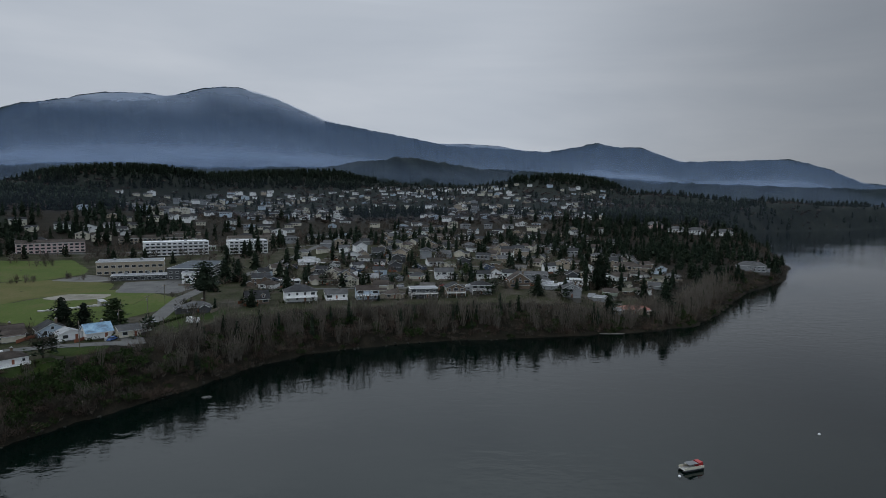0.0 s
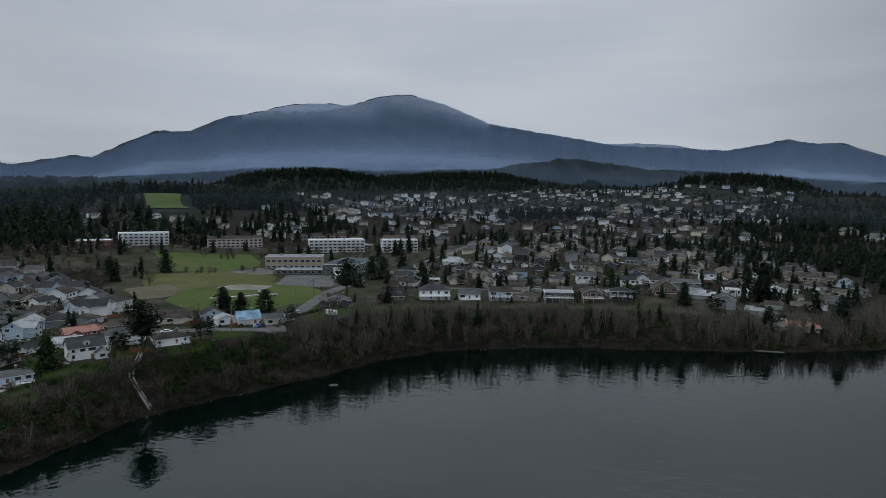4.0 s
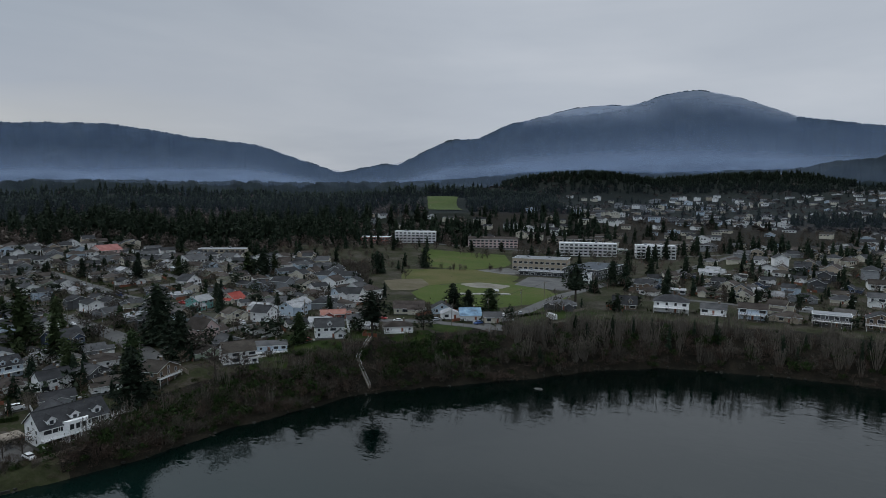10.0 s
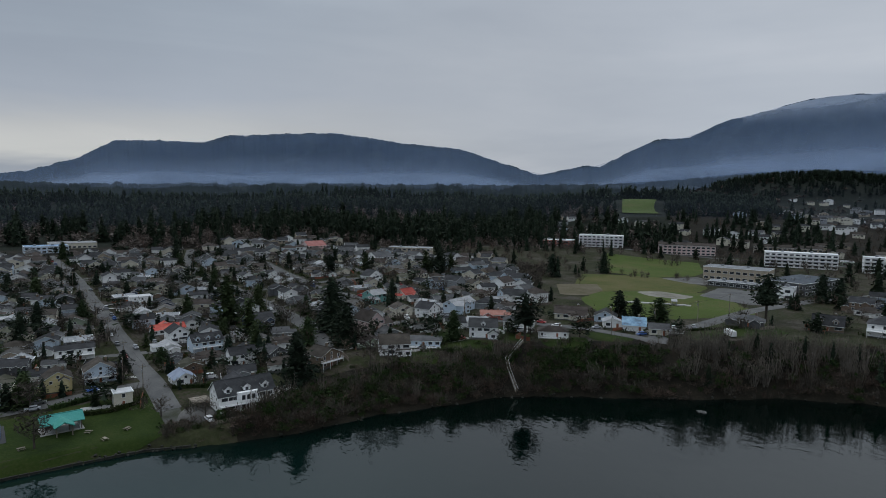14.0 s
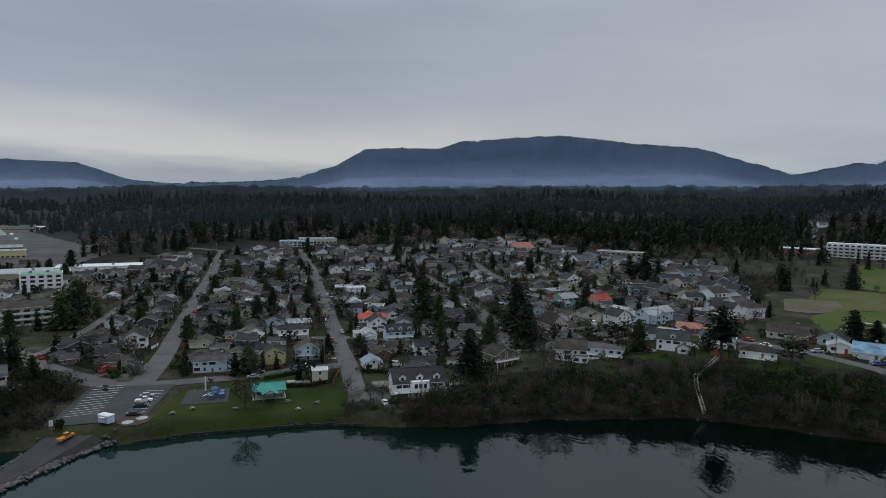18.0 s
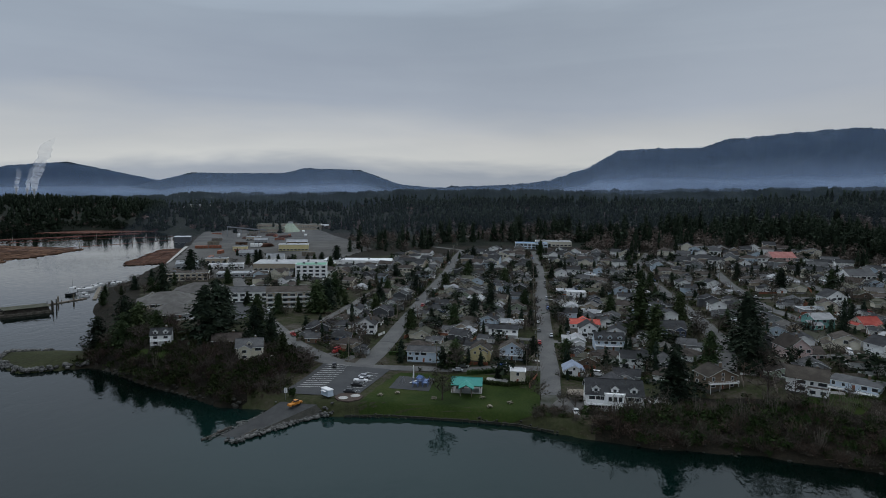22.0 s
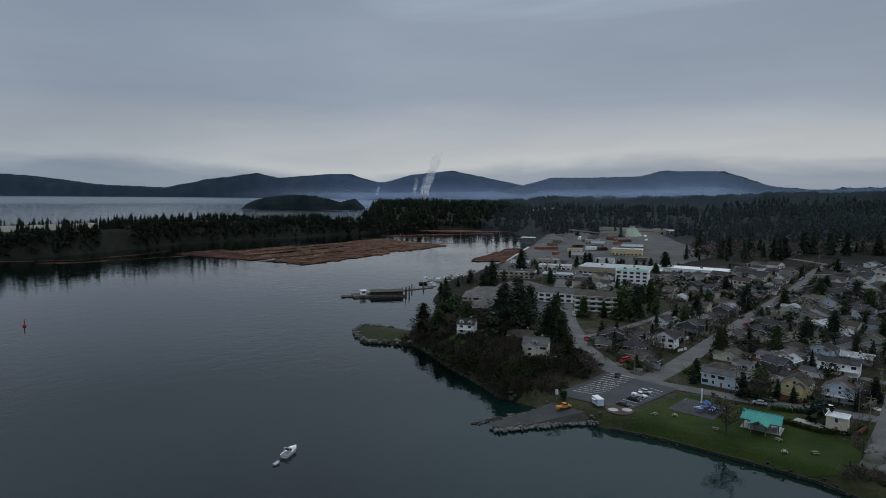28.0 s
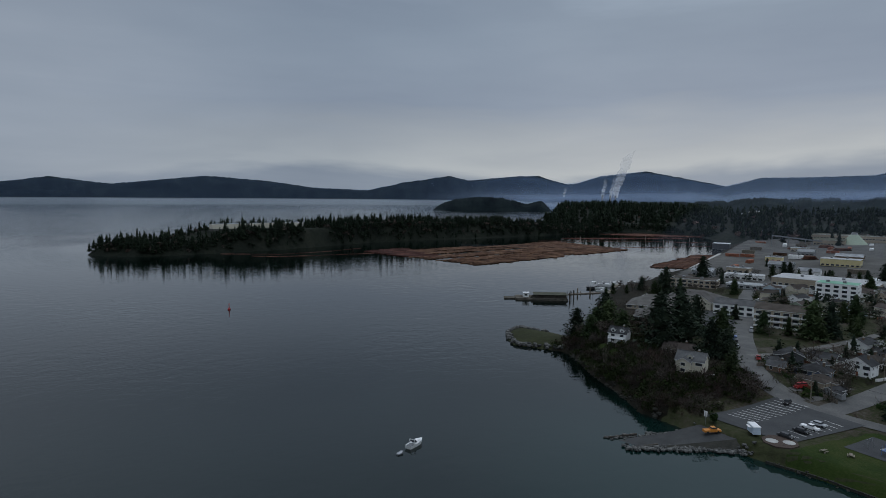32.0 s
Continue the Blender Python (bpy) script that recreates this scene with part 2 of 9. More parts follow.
ROOFS = {k: surface(k + "_roof", c, 0.25, rough=r, bump=0.35, fine=12, spread=0.25, lean=(1, 1, 2), spec=0.15) for k, c, r in [
    ("charcoal_shingle", [(0.02, 0.0205, 0.022), (0.033, 0.034, 0.036), (0.054, 0.054, 0.057)], 0.85),
    ("grey_shingle", [(0.043, 0.044, 0.046), (0.066, 0.067, 0.069), (0.1, 0.1, 0.1)], 0.85),
    ("brown_shingle", [(0.031, 0.026, 0.022), (0.052, 0.044, 0.038), (0.08, 0.068, 0.059)], 0.88),
    ("pale_grey", [(0.2, 0.205, 0.21), (0.27, 0.275, 0.28), (0.36, 0.36, 0.36)], 0.7),
    ("faded_shingle", [(0.06, 0.056, 0.052), (0.082, 0.078, 0.074), (0.11, 0.106, 0.1)], 0.88),
    ("mossy", [(0.042, 0.046, 0.03), (0.07, 0.07, 0.052), (0.1, 0.095, 0.075)], 0.9),
    ("orange_red", [(0.32, 0.06, 0.04), (0.40, 0.09, 0.06), (0.44, 0.14, 0.10)], 0.7),
    ("dull_red", [(0.2, 0.085, 0.07), (0.27, 0.12, 0.1), (0.33, 0.17, 0.145)], 0.75),
    ("teal_metal", [(0.028, 0.165, 0.14), (0.038, 0.20, 0.17), (0.062, 0.23, 0.2)], 0.5),
    ("sky_blue", [(0.11, 0.15, 0.2), (0.2, 0.33, 0.46), (0.36, 0.48, 0.57)], 0.7),
    ("slate_blue", [(0.04, 0.046, 0.056), (0.058, 0.066, 0.08), (0.085, 0.094, 0.11)], 0.8),
    ("flat_tar", [(0.17, 0.18, 0.19), (0.24, 0.25, 0.26), (0.32, 0.33, 0.34)], 0.85),
    ("flat_white", [(0.4, 0.41, 0.42), (0.5, 0.51, 0.52), (0.6, 0.6, 0.6)], 0.75),
    ("green_metal", [(0.10, 0.24, 0.17), (0.15, 0.32, 0.23)], 0.6),
    ("blue_grey", [(0.13, 0.16, 0.20), (0.18, 0.22, 0.27), (0.23, 0.27, 0.32)], 0.7)]}
WALLS = {k: surface(k + "_siding", c, 0.5, rough=0.75, bump=0.12, fine=6, spread=0.06, lean=(1, 1, 3)) for k, c in [
    ("white", [(0.68, 0.68, 0.67), (0.8, 0.8, 0.79), (0.86, 0.86, 0.85)]), ("cream", [(0.52, 0.48, 0.38), (0.64, 0.6, 0.5)]), ("grey", [(0.2, 0.21, 0.22), (0.29, 0.3, 0.31)]),
    ("pale_blue", [(0.42, 0.5, 0.58), (0.52, 0.6, 0.68)]), ("dark_blue", [(0.06, 0.085, 0.14), (0.09, 0.12, 0.19)]), ("tan", [(0.3, 0.25, 0.19), (0.42, 0.36, 0.28)]),
    ("pink", [(0.52, 0.38, 0.36), (0.62, 0.48, 0.45)]), ("brown", [(0.12, 0.085, 0.06), (0.19, 0.14, 0.1)]), ("yellow", [(0.55, 0.47, 0.24), (0.66, 0.57, 0.33)]),
    ("sage", [(0.24, 0.29, 0.22), (0.33, 0.38, 0.3)]), ("charcoal", [(0.06, 0.063, 0.068), (0.1, 0.104, 0.11)]), ("brick_red", [(0.24, 0.07, 0.055), (0.34, 0.1, 0.08)]),
    ("teal", [(0.14, 0.34, 0.3), (0.2, 0.42, 0.38)])]}
FOOTING = surface("stained_concrete_footing", [(0.08, 0.08, 0.075), (0.13, 0.13, 0.12)], 0.4, bump=0.2, spec=0.1)
WORNBRICK = surface("worn_brown_pavers", [(0.05, 0.038, 0.032), (0.08, 0.062, 0.053)], 1.2, bump=0.3, spec=0.1)
WETSTONE = surface("damp_weedy_stone", [(0.022, 0.022, 0.019), (0.045, 0.044, 0.038)], 0.6, bump=0.4, spec=0.1)
WETWOOD = surface("wet_grey_timber", [(0.03, 0.027, 0.022), (0.065, 0.058, 0.048), (0.11, 0.1, 0.085)], 0.5, bump=0.5, spread=0.3, spec=0.1)
TRIM = surface("white_trim", [(0.66, 0.66, 0.65), (0.78, 0.78, 0.77)], 2.0, rough=0.6, bump=0)
GLASS = surface("dark_window_glass", [(0.02, 0.024, 0.028), (0.045, 0.05, 0.055)], 0.8, rough=0.12, bump=0, spec=0.6)
TIMBER = surface("weathered_timber", [(0.1105, 0.0935, 0.0765), (0.187, 0.1615, 0.1318), (0.255, 0.2295, 0.187)], 1.0, bump=0.4, lean=(1, 1, 0.4), spread=0.2, spec=0.08)
CEDARWOOD = surface("red_stained_timber", [(0.2, 0.07, 0.04), (0.28, 0.11, 0.065)], 0.8, bump=0.3)
LOGS = surface("floating_logs", [(0.034, 0.016, 0.012), (0.07, 0.034, 0.024), (0.135, 0.075, 0.053)], 0.05, bump=0.4, fine=16, spread=0.3, spec=0.08, island=0.6)
STEEL = surface("grey_steel", [(0.2, 0.21, 0.22), (0.3, 0.31, 0.32)], 0.8, rough=0.5, bump=0.1, metal=0.6)
RUBBER = surface("black_rubber", [(0.015, 0.015, 0.015), (0.03, 0.03, 0.03)], 2.0, bump=0.1)
BRIGHT = {k: surface(k + "_paint", [tuple(v * 0.85 for v in c), c], 0.6, rough=0.35, bump=0.0, spec=0.5) for k, c in [
    ("white", (0.75, 0.75, 0.75)), ("silver", (0.36, 0.37, 0.39)), ("black", (0.02, 0.02, 0.022)), ("red", (0.35, 0.03, 0.03)), ("blue", (0.04, 0.10, 0.28)), ("orange", (0.52, 0.2, 0.03)), ("grey", (0.13, 0.135, 0.14)), ("play_blue", (0.10, 0.16, 0.33))]}


def water_material():
    m = bpy.data.materials.new("calm_sea_water")
    m.use_nodes = True
    A = nodes_of(m.node_tree)
    where = A("NewGeometry").outputs["Position"]

    def spread(x, y):
        return A("VectorMath", {0: where, 1: (x, y, 0.1)}, operation="MULTIPLY").outputs[0]

    swell = A("TexNoise", {"Vector": spread(0.11, 0.15), "Scale": 1.0, "Detail": 2.0, "Roughness": 0.4, "Distortion": 0.8})
    ripple = A("TexNoise", {"Vector": spread(0.42, 0.62), "Scale": 1.0, "Detail": 2.0, "Roughness": 0.5, "Distortion": 0.4})
    patch = A("TexNoise", {"Vector": where, "Scale": 0.006, "Detail": 3.0, "Roughness": 0.5})
    calm = A("MapRange", {"Value": patch.outputs["Fac"], 1: 0.35, 2: 0.65, 3: 0.35, 4: 1.25})
    north = A("SeparateXYZ", {0: where}).outputs["Y"]
    # the open sea beyond the point is ruffled by the wind
    wind = A("MapRange", {"Value": north, 1: -750.0, 2: -1500.0, 3: 1.0, 4: 5.0})
    calm = A("Math", {0: calm.outputs[0], 1: wind.outputs[0]}, operation="MULTIPLY")
    b1 = A("Bump", {"Height": swell.outputs["Fac"], "Strength": A("Math", {0: calm.outputs[0], 1: 0.14}, operation="MULTIPLY").outputs[0], "Distance": 1.0})
    b2 = A("Bump", {"Height": ripple.outputs["Fac"], "Strength": A("Math", {0: calm.outputs[0], 1: 0.055}, operation="MULTIPLY").outputs[0], "Distance": 1.0, "Normal": b1.outputs[0]})
    body = A("ValToRGB", {"Fac": patch.outputs["Fac"]})
    ramp_of(body, [(0.35, (0.0004, 0.0022, 0.0017)), (0.65, (0.0009, 0.0044, 0.0034))])
    # pale sand shows through the shallows off the park
    off = A("VectorMath", {0: A("VectorMath", {0: where, 1: (-100.0, 20.0, 0.0)}, operation="SUBTRACT").outputs[0], 1: (0.0125, 0.0075, 0.0)}, operation="MULTIPLY")
    span = A("Math", {0: A("VectorMath", {0: off.outputs[0]}, operation="LENGTH").outputs["Value"], 1: A("MapRange", {"Value": patch.outputs["Fac"], 1: 0.3, 2: 0.7, 3: -0.2, 4: 0.2}).outputs[0]}, operation="ADD")
    shoal = A("MapRange", {"Value": span.outputs[0], 1: 0.15, 2: 1.0, 3: 1.0, 4: 0.0}, interpolation_type="SMOOTHSTEP")
    body = A("Mix", {"Factor": shoal.outputs[0], 6: body.outputs[0], 7: (0.0042, 0.0155, 0.0135, 1)}, data_type="RGBA")
    p = A("BsdfPrincipled", {"Base Color": body.outputs[2], "Roughness": 0.015, "IOR": 1.37, "Specular IOR Level": 0.5, "Specular Tint": (0.9, 1.0, 0.99, 1), "Normal": b2.outputs[0]})
    A("OutputMaterial", {"Surface": p.outputs[0]})
    return m


WATER = water_material()


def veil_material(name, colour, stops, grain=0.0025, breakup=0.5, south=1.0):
    """Mist, steam and painted distance haze as a tinted see-through surface: mostly clear, thickest at the heights that
    stops names between its foot and its top.
    """
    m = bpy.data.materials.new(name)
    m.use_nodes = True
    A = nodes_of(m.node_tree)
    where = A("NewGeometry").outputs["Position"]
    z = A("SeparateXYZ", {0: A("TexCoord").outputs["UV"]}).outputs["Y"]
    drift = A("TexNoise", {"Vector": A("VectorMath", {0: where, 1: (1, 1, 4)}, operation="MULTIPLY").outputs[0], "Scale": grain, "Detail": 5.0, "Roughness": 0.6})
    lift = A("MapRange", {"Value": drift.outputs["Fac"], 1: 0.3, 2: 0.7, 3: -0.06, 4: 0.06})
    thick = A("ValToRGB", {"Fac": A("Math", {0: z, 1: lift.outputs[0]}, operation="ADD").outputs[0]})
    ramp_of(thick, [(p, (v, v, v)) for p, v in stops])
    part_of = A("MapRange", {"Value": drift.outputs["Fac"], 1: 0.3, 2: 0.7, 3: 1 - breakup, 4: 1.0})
    # the painted haze thins out over the open southern water
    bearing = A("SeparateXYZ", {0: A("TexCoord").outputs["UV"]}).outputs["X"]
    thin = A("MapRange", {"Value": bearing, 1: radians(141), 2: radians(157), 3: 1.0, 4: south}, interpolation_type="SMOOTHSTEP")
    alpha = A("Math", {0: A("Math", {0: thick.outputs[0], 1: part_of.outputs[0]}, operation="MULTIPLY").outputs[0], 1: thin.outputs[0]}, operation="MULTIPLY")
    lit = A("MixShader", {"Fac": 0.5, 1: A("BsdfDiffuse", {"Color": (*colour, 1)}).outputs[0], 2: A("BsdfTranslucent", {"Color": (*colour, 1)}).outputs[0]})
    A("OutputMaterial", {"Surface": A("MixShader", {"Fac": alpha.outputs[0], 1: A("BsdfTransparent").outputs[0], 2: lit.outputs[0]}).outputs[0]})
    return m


# distance haze is painted by a blue translucent sheet standing before the mountains
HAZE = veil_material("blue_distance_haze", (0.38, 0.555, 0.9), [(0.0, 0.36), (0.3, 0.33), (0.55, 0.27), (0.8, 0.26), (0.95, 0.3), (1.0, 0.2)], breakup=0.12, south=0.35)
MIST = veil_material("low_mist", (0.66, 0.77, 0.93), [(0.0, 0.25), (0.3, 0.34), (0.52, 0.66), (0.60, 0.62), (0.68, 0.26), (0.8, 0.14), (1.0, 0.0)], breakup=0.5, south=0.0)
# tinted sheet that paints bluish haze over knoll and far woods
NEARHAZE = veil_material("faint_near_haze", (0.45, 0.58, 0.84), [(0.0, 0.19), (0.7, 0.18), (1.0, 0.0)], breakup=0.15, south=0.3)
# painted haze: a pale sheet lifts the dark tones behind the town
TOWNHAZE = veil_material("town_haze_sheet", (0.5, 0.6, 0.8), [(0.0, 0.045), (0.7, 0.045), (1.0, 0.0)], breakup=0.2, south=0.3)
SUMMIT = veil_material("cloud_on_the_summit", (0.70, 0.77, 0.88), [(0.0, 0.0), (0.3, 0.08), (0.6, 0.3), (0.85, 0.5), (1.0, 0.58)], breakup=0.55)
# brightness of the far water painted on an added sheet
FARWATER = veil_material("painted_far_water", (0.86, 0.93, 0.98), [(0.0, 0.85), (0.8, 0.85), (1.0, 0.5)], breakup=0.15)
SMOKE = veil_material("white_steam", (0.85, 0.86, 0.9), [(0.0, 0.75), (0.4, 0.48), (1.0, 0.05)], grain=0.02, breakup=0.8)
# painted distance haze that fades the far ridge towards the sky's tone
RIDGEHAZE = veil_material("thin_cloud", (0.70, 0.77, 0.88), [(0.0, 0.45), (0.5, 0.66), (1.0, 0.62)], breakup=0.2)
# ---- the lie of the land: coast line, heights, and what grows where ----
COAST_NORTH = [(4600, 2500), (1700, 1830), (1213, 1670), (1009, 1547), (828, 1477), (600, 1250), (490, 1000), (430, 800), (392, 676), (321, 563),
               (243, 482), (183, 394), (154, 358), (122, 341), (94, 334), (67, 326), (37, 320), (-10, 310), (-37, 298), (-63, 284), (-81, 260),
               (-91, 238), (-100, 222), (-110, 208), (-121, 191), (-132, 168), (-134, 142), (-137, 122), (-135, 100), (-134, 83)]
COAST_SOUTH = [(-138, 60), (-141, 48), (-140, 30), (-138, 8), (-133, -10), (-132, -24), (-132, -40), (-130, -55), (-137, -72),
               (-144, -97), (-156, -125), (-157, -134), (-142, -155), (-146, -166), (-153, -180), (-166, -189), (-176, -168), (-178, -152),
               (-195, -165), (-231, -196), (-258, -228), (-313, -273), (-357, -288), (-418, -322), (-470, -345), (-560, -400), (-640, -450),
               (-720, -505), (-841, -577), (-900, -670)]
COAST_POINT = [(-960, -790), (-904, -905), (-723, -880), (-639, -858), (-541, -855), (-396, -834), (-288, -806), (-142, -735), (-67, -712), (29, -696), (88, -741),
               (60, -775), (-50, -840), (-200, -890), (-400, -955), (-600, -1020), (-780, -1075), (-1080, -1390), (-1450, -1900), (-1800, -2000), (-2600, -2500),
               (-3600, -3300), (-4700, -4100), (-4700, 4700), (4600, 4700)]
COAST = np.array(COAST_NORTH + COAST_SOUTH + COAST_POINT, float)
TOWN_HEIGHTS = [(-150, -30, 3.2), (-172, 10, 3.2), (-150, 50, 3.0), (-205, 50, 5.5), (-155, 100, 6.5), (-250, 60, 9), (-310, 60, 12), (-420, 90, 16), (-610, 0, 18),
                (-570, -60, 14), (-370, -135, 6), (-410, -110, 8), (-260, -60, 7), (-166, -64, 9.5), (-172, -105, 10), (-230, -160, 6), (-330, -220, 4),
                (-500, -250, 4), (-165, 135, 12), (-146, 190, 15.5), (-200, 180, 16), (-140, 235, 17), (-270, 190, 17.5), (-380, 225, 22), (-100, 300, 17), (-85, 350, 17),
                (-10, 345, 15), (60, 385, 17), (112, 345, 6), (-158, -168, 2.4)]
LAND_HEIGHTS = [(160, 400, 10), (260, 520, 14), (-220, 330, 16), (-250, 450, 16), (-200, 540, 21), (-450, 475, 25), (-55, 600, 28), (-600, 770, 52), (-715, 925, 71), (-480, 900, 54), (-890, 380, 45),
                (-650, 200, 30), (-900, 0, 24), (-800, -400, 4), (-1040, -520, 5), (-1650, -1150, 22), (-181, 1700, 92), (-450, 1370, 54), (-350, 1050, 38), (200, 1000, 40),
                (600, 1600, 45), (-420, 1900, 139), (-720, 1500, 128), (400, 1900, 130), (640, 1750, 84), (950, 1900, 55), (-1500, 700, 68), (-1500, 0, 52)]
FAR_HEIGHTS = [(-2500, -500, 60), (-2000, -1700, 34), (-150, 3000, 150), (-1500, 2500, 110), (-2500, 1500, 90), (1500, 2500, 50), (-3500, 300, 80), (-3500, -2500, 40),
               (-300, -860, 29), (-120, -790, 26), (-560, -950, 24), (-800, -1020, 14), (20, -735, 12), (-1300, -1350, 34), (-3000, 3500, 120), (500, 3800, 120), (3000, 3500, 60)]
HEIGHTS = np.array(TOWN_HEIGHTS + LAND_HEIGHTS + FAR_HEIGHTS, float)


def coast_distance(x, y):
    """Metres inland from the coast line (minus: out on the water)."""
    x, y = np.asarray(x, float), np.asarray(y, float)
    best, inside = np.full(x.shape, 1e12), np.zeros(x.shape, bool)
    for (ax, ay), (bx, by) in zip(COAST, np.roll(COAST, -1, axis=0)):
        ex, ey = bx - ax, by - ay
        k = np.clip(((x - ax) * ex + (y - ay) * ey) / (ex * ex + ey * ey), 0, 1)
        best = np.minimum(best, (x - ax - k * ex) ** 2 + (y - ay - k * ey) ** 2)
        if ay != by:
            inside ^= ((ay > y) != (by > y)) & (x < ax + (y - ay) * ex / ey)
    return np.where(inside, 1, -1) * np.sqrt(best)


def height(x, y):
    """The ground's height in metres over the water."""
    x, y = np.asarray(x, float), np.asarray(y, float)
    d = coast_distance(x, y) + 1.2 * np.sin(x * .19 + 1.3 * np.sin(y * .13)) * np.cos(y * .17) * np.clip((y - 70) / 30, 0, 1)
    total, weights = np.zeros(x.shape), np.zeros(x.shape)
    for px, py, pz in HEIGHTS:
        w = 1 / (((x - px) ** 2 + (y - py) ** 2) + 300) ** 1.7
        total, weights = total + w * pz, weights + w
    top = total / weights
    north = np.clip((y - 75) / 40, 0, 1)
    south = np.clip((-48 - y) / 15, 0, 1) * np.clip((260 + y) / 80, 0, 1)
    point = np.clip((-640 - y) / 40, 0, 1) * np.clip((x + 900) / 200, 0, 1)
    wide = 4 + 22 * north + 12 * south + np.clip((np.hypot(x, y) - 500) / 500, 0, 1) * 25 * (1 - .5 * point)
    k = np.clip(d / wide, 0, 1)
    rise = k * (1.9 - .9 * k)
    return np.where(d > 0, .25 + (top - .25) * rise, np.maximum(d * .22, -7))


def far_swell(x, y):
    """Gentle rolling of the land far from the water."""
    far = np.clip((np.hypot(x - 45, y - 60) - 700) / 600, 0, 1)
    return far * 5 * np.sin(x * .011 + 2 * np.sin(y * .007)) * np.sin(y * .013)


# ---- makers ----
class Geo:
    """Corners and faces of one mesh, gathered piece by piece."""

    def __init__(self):
        self.v, self.f, self.m = [], [], []

    def add(self, verts, faces, mat=0):
        n = len(self.v)
        self.v += [tuple(p) for p in verts]
        self.f += [tuple(i + n for i in f) for f in faces]
        self.m += [mat] * len(faces)
        return self

    def box(self, x0, x1, y0, y1, z0, z1, mat=0, taper=0.0):
        t = taper
        return self.add([(x0, y0, z0), (x1, y0, z0), (x1, y1, z0), (x0, y1, z0), (x0 + t, y0 + t, z1), (x1 - t, y0 + t, z1), (x1 - t, y1 - t, z1), (x0 + t, y1 - t, z1)],
                        [(3, 2, 1, 0), (4, 5, 6, 7), (0, 1, 5, 4), (1, 2, 6, 5), (2, 3, 7, 6), (3, 0, 4, 7)], mat)

    def beam(self, a, b, r0, r1=None, sides=6, mat=0):
        a, b = Vector(a), Vector(b)
        d = (b - a).normalized()
        u = d.orthogonal().normalized()
        w = d.cross(u)
        r1 = r0 if r1 is None else r1
        ring = [(math.cos(2 * math.pi * i / sides), math.sin(2 * math.pi * i / sides)) for i in range(sides)]
        vs = [a + u * c * r0 + w * s * r0 for c, s in ring] + [b + u * c * r1 + w * s * r1 for c, s in ring]
        return self.add(vs, [(i, (i + 1) % sides, sides + (i + 1) % sides, sides + i) for i in range(sides)] + [tuple(range(sides - 1, -1, -1)), tuple(range(sides, 2 * sides))], mat)

    def prism(self, outline, z0, z1, mat=0):
        n = len(outline)
        return self.add([(x, y, z0) for x, y in outline] + [(x, y, z1) for x, y in outline],
                        [(i, (i + 1) % n, n + (i + 1) % n, n + i) for i in range(n)] + [tuple(range(n - 1, -1, -1)), tuple(range(n, 2 * n))], mat)

    def mesh(self, name, *mats, smooth=False):
        me = bpy.data.meshes.new(name)
        me.from_pydata(self.v, [], self.f)
        for m in mats:
            me.materials.append(m)
        if len(mats) > 1:
            me.polygons.foreach_set("material_index", self.m)
        if smooth:
            me.polygons.foreach_set("use_smooth", [True] * len(self.f))
        me.update()
        return me


def quick_mesh(name, verts, faces, mats, index=None, smooth=False, uv=None):
    """A mesh from arrays of corners and of triangles or quads."""
    me = bpy.data.meshes.new(name)
    n, k = faces.shape
    me.vertices.add(len(verts))
    me.vertices.foreach_set("co", np.ascontiguousarray(verts, np.float32).ravel())
    me.loops.add(n * k)
    me.loops.foreach_set("vertex_index", np.ascontiguousarray(faces, np.int32).ravel())
    me.polygons.add(n)
    me.polygons.foreach_set("loop_start", np.arange(0, n * k, k, dtype=np.int32))
    for m in mats:
        me.materials.append(m)
    if index is not None:
        me.polygons.foreach_set("material_index", np.ascontiguousarray(index, np.int32))
    if smooth:
        me.polygons.foreach_set("use_smooth", np.ones(n, bool))
    if uv is not None:
        me.uv_layers.new(name="UVMap").data.foreach_set("uv", np.ascontiguousarray(uv[faces.ravel()], np.float32).ravel())
    me.update(calc_edges=True)
    return me


def part(name, me, parent, label="", at=None):
    ob = new(name, me)
    ob.parent = parent
    if at is not None:
        ob.matrix_basis = at
    return tagged(ob, label)


def thing(name, label, category, m=None, group="", kind=""):
    ob = new(name)
    ob.empty_display_size = 0.2
    if m is not None:
        ob.matrix_basis = m
    return tagged(ob, label, category, group, kind)


GRID_X, GRID_Y = np.arange(-660, 212, 2.0), np.arange(-330, 722, 2.0)
GRID_Z = height(*(q.ravel() for q in np.meshgrid(GRID_X, GRID_Y, indexing="ij"))).reshape(len(GRID_X), len(GRID_Y)).tolist()


def hgt(x, y):
    """The ground's height at one place, read from a fine grid over the town."""
    u, v = (x + 660) / 2, (y + 330) / 2
    if not (0 <= u < len(GRID_X) - 1 and 0 <= v < len(GRID_Y) - 1):
        return float(height(np.array([x]), np.array([y]))[0])
    i, j = int(u), int(v)
    u, v = u - i, v - j
    a, b = GRID_Z[i], GRID_Z[i + 1]
    return (a[j] * (1 - v) + a[j + 1] * v) * (1 - u) + (b[j] * (1 - v) + b[j + 1] * v) * u


